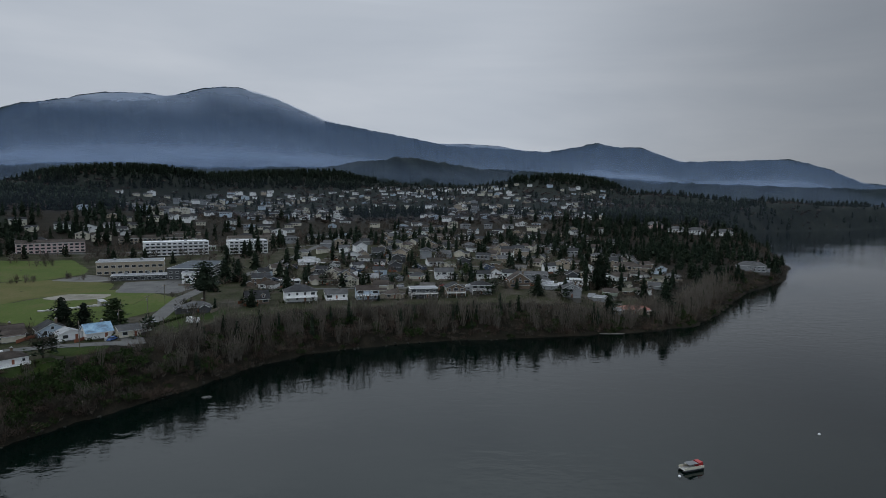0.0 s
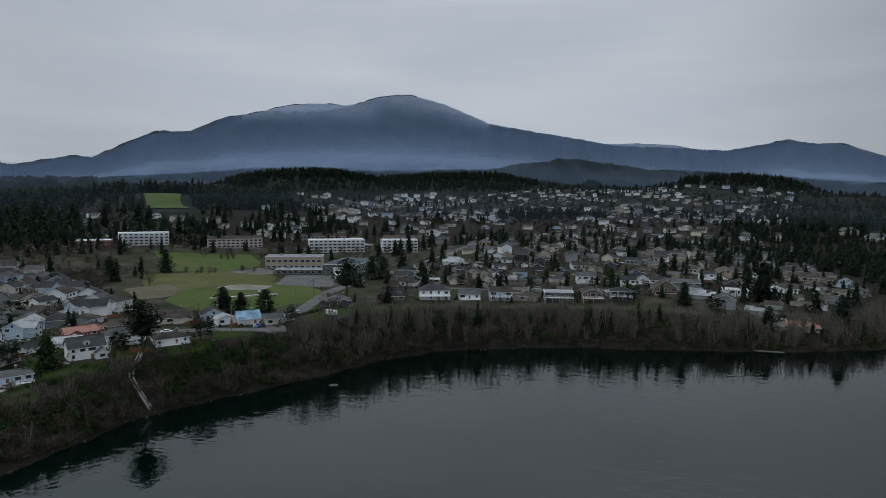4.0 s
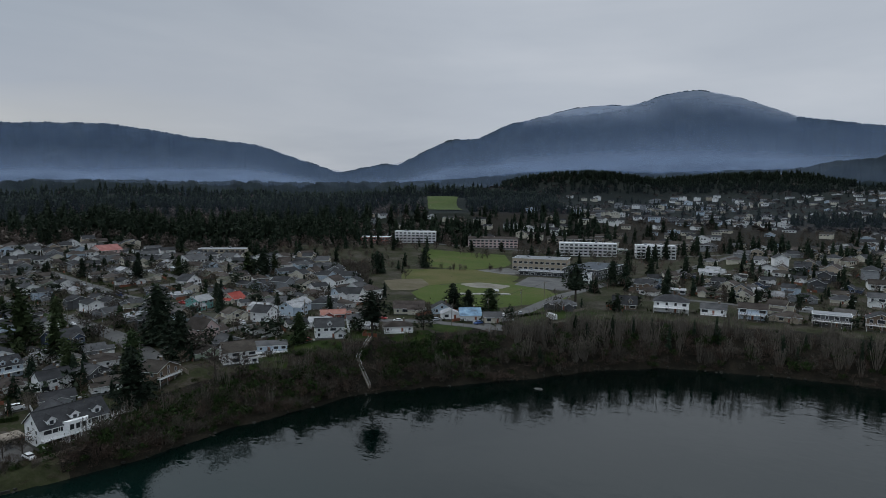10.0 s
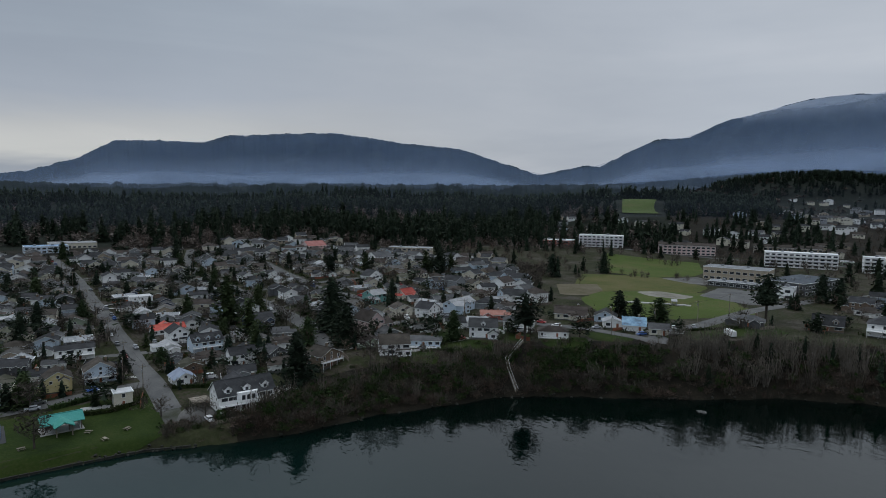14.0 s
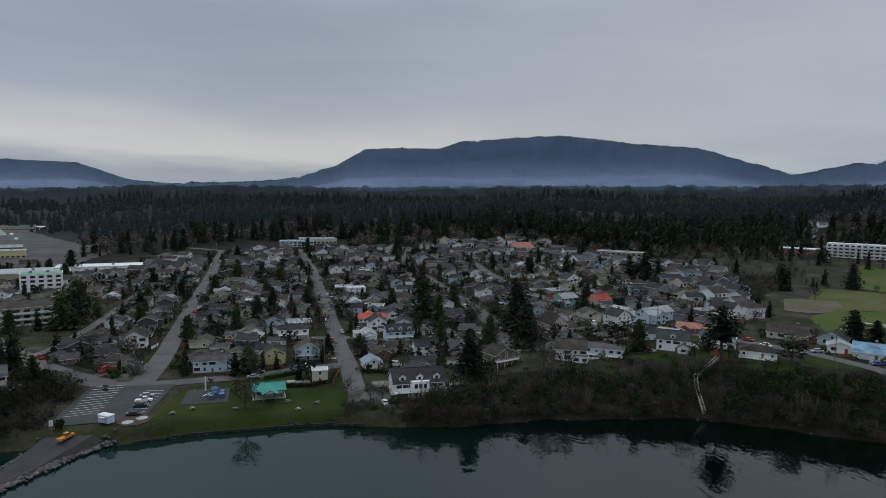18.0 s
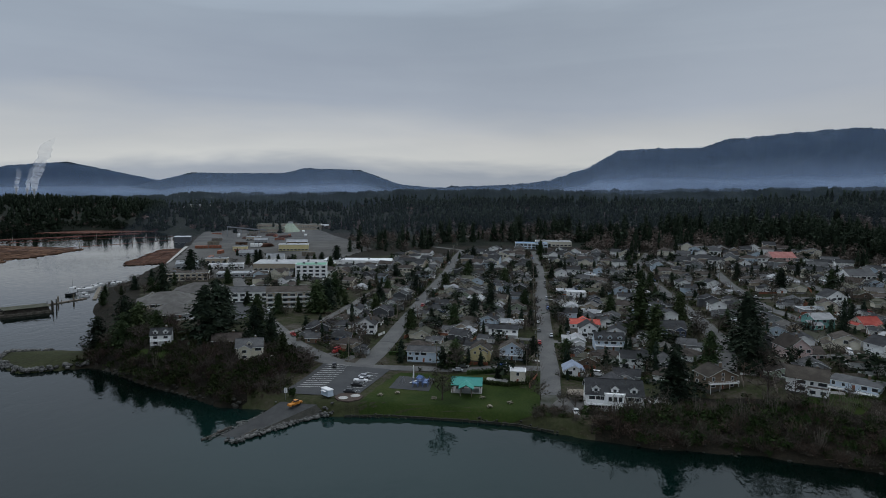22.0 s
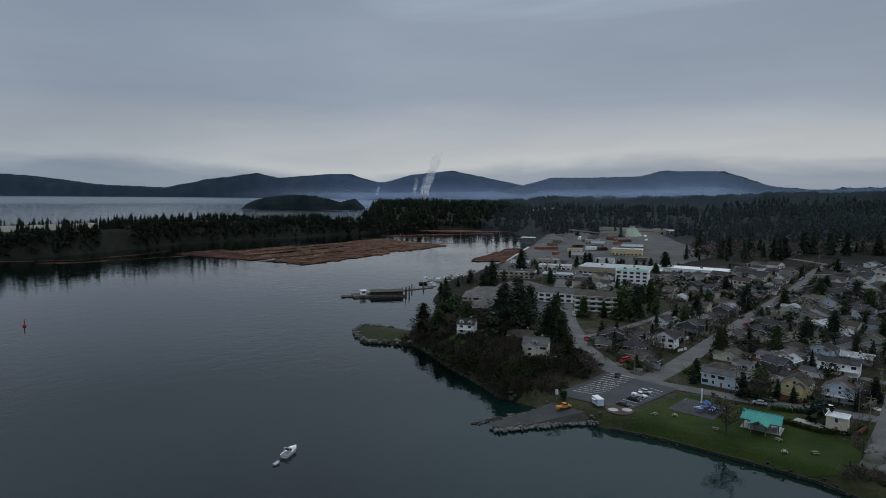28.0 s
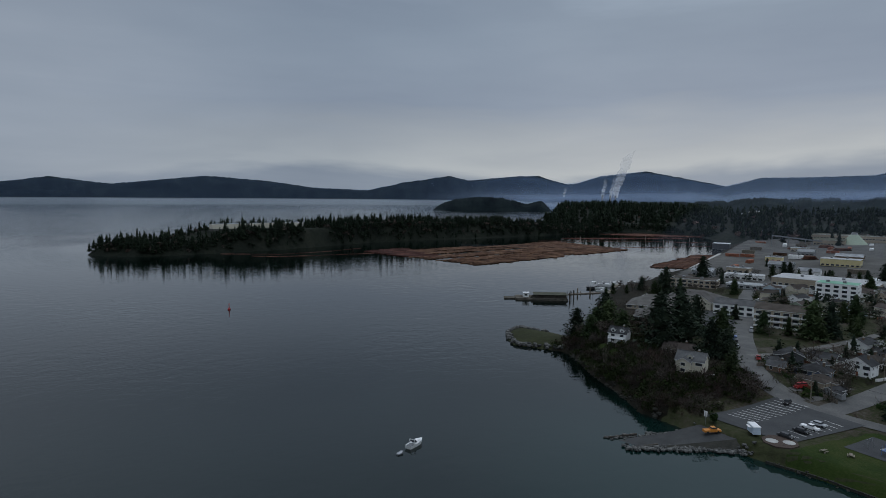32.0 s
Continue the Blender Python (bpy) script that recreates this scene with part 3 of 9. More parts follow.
def sheet(name, corners, mat, up, label, step=3.0, parent=None, category="ground"):
    """A four-cornered sheet laid on the ground."""
    a, b, c, d = [np.array(p, float) for p in corners]
    n = max(2, int(max(np.linalg.norm(b - a), np.linalg.norm(c - d)) / step) + 1)
    k = max(2, int(max(np.linalg.norm(d - a), np.linalg.norm(c - b)) / step) + 1)
    u, v = np.meshgrid(np.linspace(0, 1, n), np.linspace(0, 1, k), indexing="ij")
    p = (a * ((1 - u) * (1 - v))[..., None] + b * (u * (1 - v))[..., None] + c * (u * v)[..., None] + d * ((1 - u) * v)[..., None]).reshape(-1, 2)
    z = height(p[:, 0], p[:, 1]) + far_swell(p[:, 0], p[:, 1]) + up
    i = np.arange(n * k).reshape(n, k)
    f = np.stack([i[:-1, :-1], i[1:, :-1], i[1:, 1:], i[:-1, 1:]], -1).reshape(-1, 4)
    if np.cross(b - a, d - a) < 0:
        f = f[:, ::-1]
    ob = new(name, quick_mesh(name, np.column_stack([p, z]), f, [mat], smooth=True))
    return tagged(ob, label, category, kind="structure")


def patch(name, ring, mat, up, label, seed=0, category="ground"):
    """A patch of ground with a many-cornered, slightly ragged edge, laid on the land."""
    rng = np.random.default_rng(seed + len(ring))
    p = np.array(list(ring) + [ring[0]], float)
    s = np.concatenate([[0], np.cumsum(np.linalg.norm(np.diff(p, axis=0), axis=1))])
    at = np.linspace(0, s[-1], max(12, int(s[-1] / 2.5)))[:-1]
    x, y = np.interp(at, s, p[:, 0]), np.interp(at, s, p[:, 1])
    for _ in range(2):
        x, y = (np.roll(x, 1) + 2 * x + np.roll(x, -1)) / 4, (np.roll(y, 1) + 2 * y + np.roll(y, -1)) / 4
    cx, cy = x.mean(), y.mean()
    k = 1 + rng.normal(0, .012, len(x))
    n, rows = len(x), 12
    q = np.linspace(.02, 1, rows)[:, None]
    px, py = cx + (x - cx) * k * q, cy + (y - cy) * k * q
    i = np.arange(n * rows).reshape(rows, n)
    j = np.roll(i, -1, axis=1)
    f = np.stack([i[:-1], i[1:], j[1:], j[:-1]], -1).reshape(-1, 4)
    if np.sum(x * np.roll(y, -1) - np.roll(x, -1) * y) < 0:
        f = f[:, ::-1]
    ob = new(name, quick_mesh(name, np.column_stack([px.ravel(), py.ravel(), height(px.ravel(), py.ravel()) + far_swell(px.ravel(), py.ravel()) + up]), f, [mat], smooth=True))
    return tagged(ob, label, category, kind="structure")


ROADS = []


def road(name, line, width, mat, up, label):
    """A strip of road laid on the ground along a line."""
    line = np.array(line, float)
    seg = np.linalg.norm(np.diff(line, axis=0), axis=1)
    s = np.concatenate([[0], np.cumsum(seg)])
    at = np.linspace(0, s[-1], max(3, int(s[-1] / 3)))
    x, y = np.interp(at, s, line[:, 0]), np.interp(at, s, line[:, 1])
    for _ in range(4):
        x[1:-1], y[1:-1] = (x[:-2] + 2 * x[1:-1] + x[2:]) / 4, (y[:-2] + 2 * y[1:-1] + y[2:]) / 4
    tx, ty = np.gradient(x), np.gradient(y)
    tl = np.hypot(tx, ty)
    nx, ny = -ty / tl, tx / tl
    across = np.linspace(-width / 2, width / 2, 5)
    px, py = x[:, None] + nx[:, None] * across, y[:, None] + ny[:, None] * across
    z = height(px.ravel(), py.ravel()) + up
    i = np.arange(px.size).reshape(px.shape)
    f = np.stack([i[:-1, :-1], i[1:, :-1], i[1:, 1:], i[:-1, 1:]], -1).reshape(-1, 4)
    ROADS.append((x[::3], y[::3], width))
    ob = new(name, quick_mesh(name, np.column_stack([px.ravel(), py.ravel(), z]), f, [mat], smooth=True))
    return tagged(ob, label, "road", kind="structure")


# ---- ground, water ----
def ground_sheet():
    az = np.radians(np.concatenate([np.arange(-62, -40, 1.0), np.arange(-40, 175, 0.45), np.arange(175, 200, 1.0)]))
    r = np.concatenate([np.arange(140, 330, 1.5), np.arange(330, 700, 3.5), np.geomspace(700, 4700, 120)])
    R, A = np.meshgrid(r, az, indexing="ij")
    x, y = 45 - np.sin(A) * R, 60 + np.cos(A) * R
    z = height(x.ravel(), y.ravel()).reshape(x.shape)
    z = z + far_swell(x, y)
    i = np.arange(x.size).reshape(x.shape)
    f = np.stack([i[:-1, :-1], i[:-1, 1:], i[1:, 1:], i[1:, :-1]], -1).reshape(-1, 4)
    keep = (z.ravel()[f] > -3).any(1)
    f = f[keep][:, ::-1]
    cx, cy, cz = (q.ravel()[f].mean(1) for q in (x, y, z))
    d = coast_distance(cx, cy)
    rr, aa = np.hypot(cx - 45, cy - 60), np.degrees(np.arctan2(45 - cx, cy - 60))
    edge = 25 + 4 * np.sin(cx * .09) * np.sin(cy * .11)
    zone = np.zeros(len(f), int)
    zone[(rr < 720) & (d > edge)] = 2
    zone[((cy > 72) | (cy < -46)) & (d < edge)] = 1
    zone[((aa > 40) & (rr > 640)) | (rr > 620) | ((aa < -10) & (cx > 130)) | (cy < -640)] = 1
    zone[(rr > 1050) | ((aa > 40) & (rr > 700) & (aa < 112))] = 3
    zone[(cy < -640) & (rr < 1400)] = 3
    zone[(cx > -182) & (cx < -138) & (cy < -140) & (cy > -195)] = 0
    ob = new("ground", quick_mesh("ground", np.column_stack([x.ravel(), y.ravel(), z.ravel()]), f, [GROUND, LITTER, GARDEN, FLOOR], zone, smooth=True))
    tagged(ob, "rough winter grass and soil rising inland from a steep bluff", "ground", kind="structure")


ground_sheet()
g = Geo().add([(-4900, -4900, 0), (4900, -4900, 0), (4900, 4900, 0), (-4900, 4900, 0)], [(0, 1, 2, 3)])
tagged(new("water", g.mesh("water", WATER)), "calm dark green-grey sea with faint ripples", "water", kind="structure")


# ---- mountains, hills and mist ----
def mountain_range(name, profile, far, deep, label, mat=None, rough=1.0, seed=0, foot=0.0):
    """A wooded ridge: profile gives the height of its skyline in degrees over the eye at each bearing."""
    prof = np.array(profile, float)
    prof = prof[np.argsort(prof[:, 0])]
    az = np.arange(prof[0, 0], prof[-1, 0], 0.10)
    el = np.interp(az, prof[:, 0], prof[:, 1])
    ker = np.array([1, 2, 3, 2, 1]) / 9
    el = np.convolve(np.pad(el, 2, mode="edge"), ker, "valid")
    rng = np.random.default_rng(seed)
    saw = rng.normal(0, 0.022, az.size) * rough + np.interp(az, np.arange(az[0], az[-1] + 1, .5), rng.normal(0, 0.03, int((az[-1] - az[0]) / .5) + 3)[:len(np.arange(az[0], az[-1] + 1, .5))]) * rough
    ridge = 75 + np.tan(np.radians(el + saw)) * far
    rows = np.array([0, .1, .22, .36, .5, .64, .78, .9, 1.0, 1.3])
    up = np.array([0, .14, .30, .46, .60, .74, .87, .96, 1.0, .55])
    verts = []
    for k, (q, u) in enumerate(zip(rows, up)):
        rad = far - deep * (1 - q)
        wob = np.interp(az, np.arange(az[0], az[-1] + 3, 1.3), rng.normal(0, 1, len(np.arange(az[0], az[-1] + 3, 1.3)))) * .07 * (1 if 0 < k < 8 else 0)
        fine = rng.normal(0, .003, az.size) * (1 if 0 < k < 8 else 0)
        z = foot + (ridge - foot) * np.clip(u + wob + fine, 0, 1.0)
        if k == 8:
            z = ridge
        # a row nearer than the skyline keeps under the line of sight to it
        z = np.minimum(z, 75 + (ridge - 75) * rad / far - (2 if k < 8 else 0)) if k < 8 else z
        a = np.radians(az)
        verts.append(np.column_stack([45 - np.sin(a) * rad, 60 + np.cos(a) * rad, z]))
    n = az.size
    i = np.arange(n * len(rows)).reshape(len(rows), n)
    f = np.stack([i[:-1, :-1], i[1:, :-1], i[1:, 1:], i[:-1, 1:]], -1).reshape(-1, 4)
    ob = new(name, quick_mesh(name, np.vstack(verts), f, [mat or HAZEDWOOD], smooth=False))
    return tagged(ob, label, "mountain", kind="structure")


BIG = [(58.0, 0.6), (54, 1.2), (50.9, 2.05), (46.8, 2.99), (45.5, 2.89), (43.3, 4.0), (40.8, 5.25), (38.0, 5.36), (35.5, 6.59), (31.9, 7.42), (28.0, 7.5), (26, 7.7), (24.2, 8.2), (21.7, 9.04), (20, 9.25), (18.5, 9.26), (15.7, 8.53), (11.3, 6.76),
       (7, 6.0), (4.1, 5.54), (-0.1, 4.73), (-4.8, 4.51), (-9.4, 4.21), (-11.5, 4.5), (-13.9, 5.00), (-15.5, 4.6), (-17.8, 4.55), (-21.1, 3.20), (-25, 3.3), (-29.7, 3.35), (-32.5, 2.46), (-34.7, 1.35), (-40, 0.9), (-60, 0.8)]
WEST = [(107, 0.6), (103.5, 0.75), (97.0, 1.05), (93.9, 1.50), (90.5, 2.61), (88.0, 4.13), (84.9, 4.27), (80.8, 4.32), (79.3, 4.96), (72.3, 5.46), (69.9, 5.56), (66.4, 5.19), (63.9, 4.82), (58.3, 4.40), (54.0, 3.01), (50.8, 2.01), (48.5, 1.1), (46, 0.5)]
SOUTHWEST = [(131, 0.3), (128.7, 0.93), (126.1, 1.64), (122.1, 1.68), (118.2, 1.79), (116.6, 2.27), (111.5, 2.20), (109.5, 1.5), (107.9, 0.94), (104, .6), (98, .3)]
SOUTH = [(203, 0.5), (190, 0.74), (186.6, 1.26), (182.3, 0.76), (178, 1.2), (174.9, 1.55), (169.7, 1.19), (165.7, 0.63), (160.6, 0.42), (157.4, 1.12), (153.0, 1.82), (151.2, 1.38), (147.3, 1.76), (144.7, 1.86), (142.4, 1.11), (141.4, 1.13), (139.2, 1.82),
         (135.3, 2.26), (131.2, 1.46), (128.7, 0.93), (125, .4)]
FOOT = [(66, -1.4), (58, -.4), (51, .5), (45, 1.3), (38, 1.85), (34, 2.3), (28, 2.55), (22, 2.35), (16, 2.55), (11, 2.6), (8, 2.75), (4, 2.85), (1, 2.8), (-3, 2.6), (-6, 2.6), (-12, 2.1), (-20, 1.5), (-30, 1.1), (-45, .8)]
VEIL = [(35, 5.0), (33, 6.8), (31, 7.7), (29, 8.15), (26, 8.3), (24, 8.1), (22, 7.2), (18, 6.0), (13.5, 5.2), (12, 6.1), (10.5, 6.45), (9, 6.4), (7.5, 5.9), (6, 5.4), (2, 4.9), (-2, 4.9), (-5, 4.75), (-8, 4.1)]
mountain_range("mountain_far", VEIL, 4600, 300, "far ridge behind the mountain, paled by a haze sheet", seed=5, rough=.5)
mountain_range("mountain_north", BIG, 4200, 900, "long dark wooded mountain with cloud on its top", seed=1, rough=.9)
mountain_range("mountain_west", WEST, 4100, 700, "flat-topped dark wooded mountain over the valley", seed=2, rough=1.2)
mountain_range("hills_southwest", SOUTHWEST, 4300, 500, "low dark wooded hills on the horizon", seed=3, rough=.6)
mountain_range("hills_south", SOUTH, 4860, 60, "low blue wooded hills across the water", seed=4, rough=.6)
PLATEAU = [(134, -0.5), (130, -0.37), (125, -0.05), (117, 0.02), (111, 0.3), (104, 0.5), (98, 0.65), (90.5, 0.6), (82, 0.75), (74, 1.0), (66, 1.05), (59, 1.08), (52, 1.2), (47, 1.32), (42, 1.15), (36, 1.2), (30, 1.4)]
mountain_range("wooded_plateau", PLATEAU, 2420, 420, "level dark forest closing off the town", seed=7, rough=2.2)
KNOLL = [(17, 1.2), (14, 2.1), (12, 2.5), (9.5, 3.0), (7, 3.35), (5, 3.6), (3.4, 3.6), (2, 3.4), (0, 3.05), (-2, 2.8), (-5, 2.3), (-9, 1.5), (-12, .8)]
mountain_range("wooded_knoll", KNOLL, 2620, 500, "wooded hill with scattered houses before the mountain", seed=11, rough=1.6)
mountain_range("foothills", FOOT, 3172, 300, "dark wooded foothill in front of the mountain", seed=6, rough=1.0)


def veil(name, far, tops, mat, label, foot=-4.0):
    """An upright tinted curtain at one distance that paints mist and haze; tops: its height in metres at each bearing.
    """
    az = np.arange(tops[0][0], tops[-1][0] + 1, 1.5)
    top = np.interp(az, [t[0] for t in tops], [t[1] for t in tops])
    k = np.linspace(0, 1, 9)
    K, A = np.meshgrid(k, np.radians(az), indexing="ij")
    v = np.column_stack([(45 - np.sin(A) * far).ravel(), (60 + np.cos(A) * far).ravel(), (foot + K * (top - foot)).ravel()])
    i = np.arange(K.size).reshape(K.shape)
    f = np.stack([i[:-1, :-1], i[:-1, 1:], i[1:, 1:], i[1:, :-1]], -1).reshape(-1, 4)
    ob = new(name, quick_mesh(name, v, f, [mat], smooth=True, uv=np.column_stack([A.ravel(), K.ravel()])))
    ob.visible_shadow = False
    return tagged(ob, label, "mist", kind="structure")


RIDGES = [BIG, WEST, SOUTHWEST, SOUTH, VEIL]
bearings = np.arange(-74, 203, 1.5)
skyline = np.max([np.interp(bearings, [p[0] for p in sorted(r)], [p[1] for p in sorted(r)], left=.3, right=.3) for r in RIDGES], axis=0)

veil("haze", 3150, [(a, 75 + 3150 * math.tan(radians(e)) * 1.006) for a, e in zip(bearings, skyline)], HAZE, "tinted sheet painting blue haze over the mountains")
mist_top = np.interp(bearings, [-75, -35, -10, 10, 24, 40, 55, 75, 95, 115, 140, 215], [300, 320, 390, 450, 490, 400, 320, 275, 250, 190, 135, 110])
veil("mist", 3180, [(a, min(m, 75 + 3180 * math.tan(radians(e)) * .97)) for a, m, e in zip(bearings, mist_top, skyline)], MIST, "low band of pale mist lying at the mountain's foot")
veil("thin_cloud", 4380, [(a, 75 + 4380 * math.tan(radians(e)) * .995) for a, e in sorted(VEIL)], RIDGEHAZE, "sheet of painted haze that pales the far ridge")
veil("near_haze", 2350, [(a, 60 + 2350 * math.tan(radians(max(.2, e * .72)))) if a < 122 else (a, max(2, 90 - (a - 122) * 7)) for a, e in zip(bearings, skyline)], NEARHAZE, "faint tinted sheet painting haze over the far woods")
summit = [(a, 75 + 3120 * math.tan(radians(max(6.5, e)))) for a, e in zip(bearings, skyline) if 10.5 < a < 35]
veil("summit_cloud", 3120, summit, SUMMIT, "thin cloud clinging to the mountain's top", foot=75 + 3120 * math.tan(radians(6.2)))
veil("town_haze", 880, [(-60, 95), (20, 105), (60, 100), (128, 80), (133, 4), (150, 4)], TOWNHAZE, "faint sheet of painted haze behind the town")
# added sheet: reads as bright water and hides the hills' feet
veil("sea_mist", 4740, [(142, 30), (146, 38), (160, 42), (180, 42), (203, 42)], FARWATER, "pale sheet standing in for bright far water")


# ---- roads, lots, lawns ----
road("road_1", [(-170, -20), (-196, -20), (-221, -22), (-294, -31), (-376, -41), (-452, -50), (-528, -59), (-600, -68)], 8.0, ASPHALT, 0.16, "straight worn grey asphalt street running inland")
road("road_2", [(-163, 57), (-190, 55), (-230, 50), (-297, 43), (-378, 35), (-493, 23), (-580, 9)], 7.5, ASPHALT, 0.16, "straight grey asphalt street with parked cars")
road("road_3", [(-188, 119), (-204, 123), (-238, 126), (-298, 122), (-351, 116), (-404, 108), (-478, 105), (-567, 122)], 8.0, ASPHALT, 0.16, "pale grey asphalt street bending inland")
road("road_4", [(-178, -45), (-175, -34), (-176, -20), (-183, 2), (-185, 18), (-188, 36), (-191, 55)], 6.5, ASPHALT, 0.19, "narrow asphalt cross street behind the park")
road("road_5", [(-176, -30), (-181, -45), (-190, -58), (-234, -96), (-306, -150), (-360, -192), (-420, -230)], 9.0, ASPHALT, 0.16, "grey asphalt road curving round to the harbour")
road("road_6", [(-205, -70), (-218, -68), (-271, -70), (-315, -74), (-380, -80)], 4.5, GRAVEL, 0.19, "gravel back lane between hedges")
road("road_7", [(-118, 236), (-126, 246), (-131, 283), (-143, 338), (-146, 407), (-130, 470)], 8.0, ASPHALT, 0.16, "pale asphalt road beside the school field")
road("road_8", [(-118, 236), (-150, 226), (-175, 214), (-200, 190), (-204, 165), (-204, 130)], 6.0, ASPHALT, 0.19, "asphalt street between the houses on the bluff")
road("road_9", [(-200, 190), (-240, 172), (-300, 162), (-380, 158), (-470, 165)], 6.0, ASPHALT, 0.13, "narrow asphalt street between cottages")
road("road_10", [(-250, 215), (-300, 208), (-380, 200), (-480, 200)], 6.0, ASPHALT, 0.13, "narrow asphalt street below the woods")
road("road_11", [(-480, 440), (-420, 490), (-330, 545), (-200, 590), (-80, 610), (60, 620)], 8.0, ASPHALT, 0.16, "wide asphalt road passing the apartment blocks")
road("road_12", [(-130, 470), (-120, 560), (-100, 700), (-60, 900), (-30, 1200)], 8.0, ASPHALT, 0.2, "long pale road climbing the hill")
road("road_13", [(-95, 372), (-50, 384), (-5, 400), (40, 415), (90, 440)], 6.0, ASPHALT, 0.16, "asphalt street behind the bluff houses")
road("road_14", [(-600, -68), (-640, -120), (-700, -140), (-760, -100), (-900, -60)], 7.0, GRAVEL, 0.2, "pale road winding past the mill yard")
road("road_15", [(-330, 43), (-335, 80), (-338, 116), (-335, 162), (-330, 205)], 5.0, ASPHALT, 0.22, "narrow asphalt cross street")
road("road_16", [(-420, -46), (-425, 0), (-428, 30), (-432, 108)], 5.0, ASPHALT, 0.22, "narrow asphalt cross street")
road("road_17", [(-150.5, 57.5), (-156, 57), (-163, 57)], 6.2, WORNROAD, 0.14, "gravel road end at the water")
sheet("parking_lot", [(-139, -36), (-173, -35), (-178, -8), (-143, -9)], DARKASPHALT, 0.20, "dark asphalt parking lot with white stall lines")
g = Geo().add([(-135, -33, 2.75), (-121, -35.2, 1.1), (-100.5, -41.2, -.4), (-103.5, -34, -.4), (-120, -26.5, 1.1), (-135, -19.5, 2.75),
               (-135, -38, -3), (-121, -40, -3), (-97, -44, -3), (-98, -30, -3), (-116, -17.5, -3), (-132, -9, -3)],
              [(0, 1, 4, 5), (1, 2, 3, 4), (0, 6, 7, 1), (1, 7, 8, 2), (2, 8, 9, 3), (3, 9, 10, 4), (4, 10, 11, 5)])
g.m = [0, 0] + [1] * 5
tagged(new("boat_ramp", g.mesh("boat_ramp", RAMPASPHALT, WETSTONE)), "sloping asphalt boat ramp running into the water", "ramp", kind="structure")
RAMP_RAILS = [((-102.8, -42.4, .1), (-113, -38.8, .9)), ((-104.5, -33.2, .1), (-113, -30, 1.0))]
patch("park_lawn", [(-133.5, -6), (-137, 8), (-139.3, 30), (-140.5, 46), (-144, 55), (-165, 54), (-182, 52), (-180, 25), (-176, -4), (-155, -5.5)], LAWN, 0.09, "short green park lawn by the sea wall")
patch("school_field", [(-216, 285), (-178, 262), (-152, 266), (-140, 300), (-134, 333), (-160, 352), (-190, 377), (-216, 354), (-230, 313)], FIELD, 0.11, "green school sports field with worn patches", 1)
patch("yellowed_field", [(-267, 328), (-300, 365), (-280, 395), (-255, 411), (-210, 396), (-198, 367), (-224, 339), (-233, 300)], OLIVE, 0.13, "yellowed worn strip of the sports field", 2)
patch("school_field_upper", [(-375, 465), (-307, 513), (-269, 470), (-255, 440), (-263, 405), (-296, 392)], FIELD, 0.11, "bright green upper sports field", 3)
patch("worn_ground", [(-268, 312), (-256, 338), (-232, 320), (-222, 296), (-232, 284)], DRY, 0.17, "bare worn ground beside the sports field", 4)
patch("gravel_infield", [(-258, 404), (-250, 438), (-213, 412), (-226, 399)], GRAVEL, 0.2, "pale gravel ball infield", 5)
patch("dirt_infield", [(-220, 336), (-215, 352), (-189, 354), (-186, 338), (-204, 330)], PALEDIRT, 0.19, "bare pale dirt patch in the field", 6)
patch("school_yard", [(-191, 359), (-206, 401), (-171, 413), (-150, 380), (-154, 356)], ASPHALT, 0.16, "grey asphalt school yard", 7)
for x, y, a in ((-170, 150, 58), (-160, 146, 58), (-176, 166, 56), (-157, 170, 56), (-158, 190, 54), (-157, 205, 54), (-141, 206, 50), (-134, 226, 46), (-192, 192, 60), (-176, 196, 60)):
    c, sn = math.cos(radians(a)), math.sin(radians(a))
    patch("garden_lawn", [(x + c * u - sn * v, y + sn * u + c * v) for u, v in ((-9, -7), (0, -8), (9, -7), (10, 4), (0, 6), (-10, 5))], LAWN, 0.08, "mown green garden lawn above the bluff", int(x) % 7)
sheet("vacant_lot", [(-112, 262), (-124, 270), (-136, 318), (-100, 300)], LAWN, 0.1, "green grass strip on the bluff edge")
patch("mill_yard", [(-345, -250), (-420, -308), (-560, -388), (-720, -492), (-835, -560), (-940, -560), (-1000, -440), (-800, -290), (-620, -180), (-500, -190), (-410, -215)], YARD, 0.45, "wide grey gravel log yard of a sawmill", 9)
patch("far_pasture", [(-564, 764), (-590, 746), (-617, 745), (-672, 802), (-754, 890), (-730, 918), (-704, 928), (-650, 852)], FIELD, 1.5, "bright green pasture among dark woods", 8)
sheet("hotel_lot", [(-215, -120), (-300, -190), (-330, -160), (-250, -105)], DARKASPHALT, 0.14, "dark asphalt lot of a hotel")
sheet("playground_surface", [(-155, -1), (-171, -2), (-172, 12), (-156, 14)], DARKASPHALT, 0.2, "dark rubber playground surface in the lawn")
# white lines between parking stalls
for k in range(12):
    x, y = -147 - k * 2.3, -33.5
    sheet("stall_line", [(x, y), (x - .22, y), (x - 3.4, y + 9), (x - 3.2, y + 9)], PAINT, 0.27, "worn white painted stall line")
for k in range(8):
    x = -149 - k * 3.0
    sheet("stall_line", [(x, -10), (x - .2, -10), (x - .2, -16), (x, -16)], PAINT, 0.27, "worn white painted stall line")


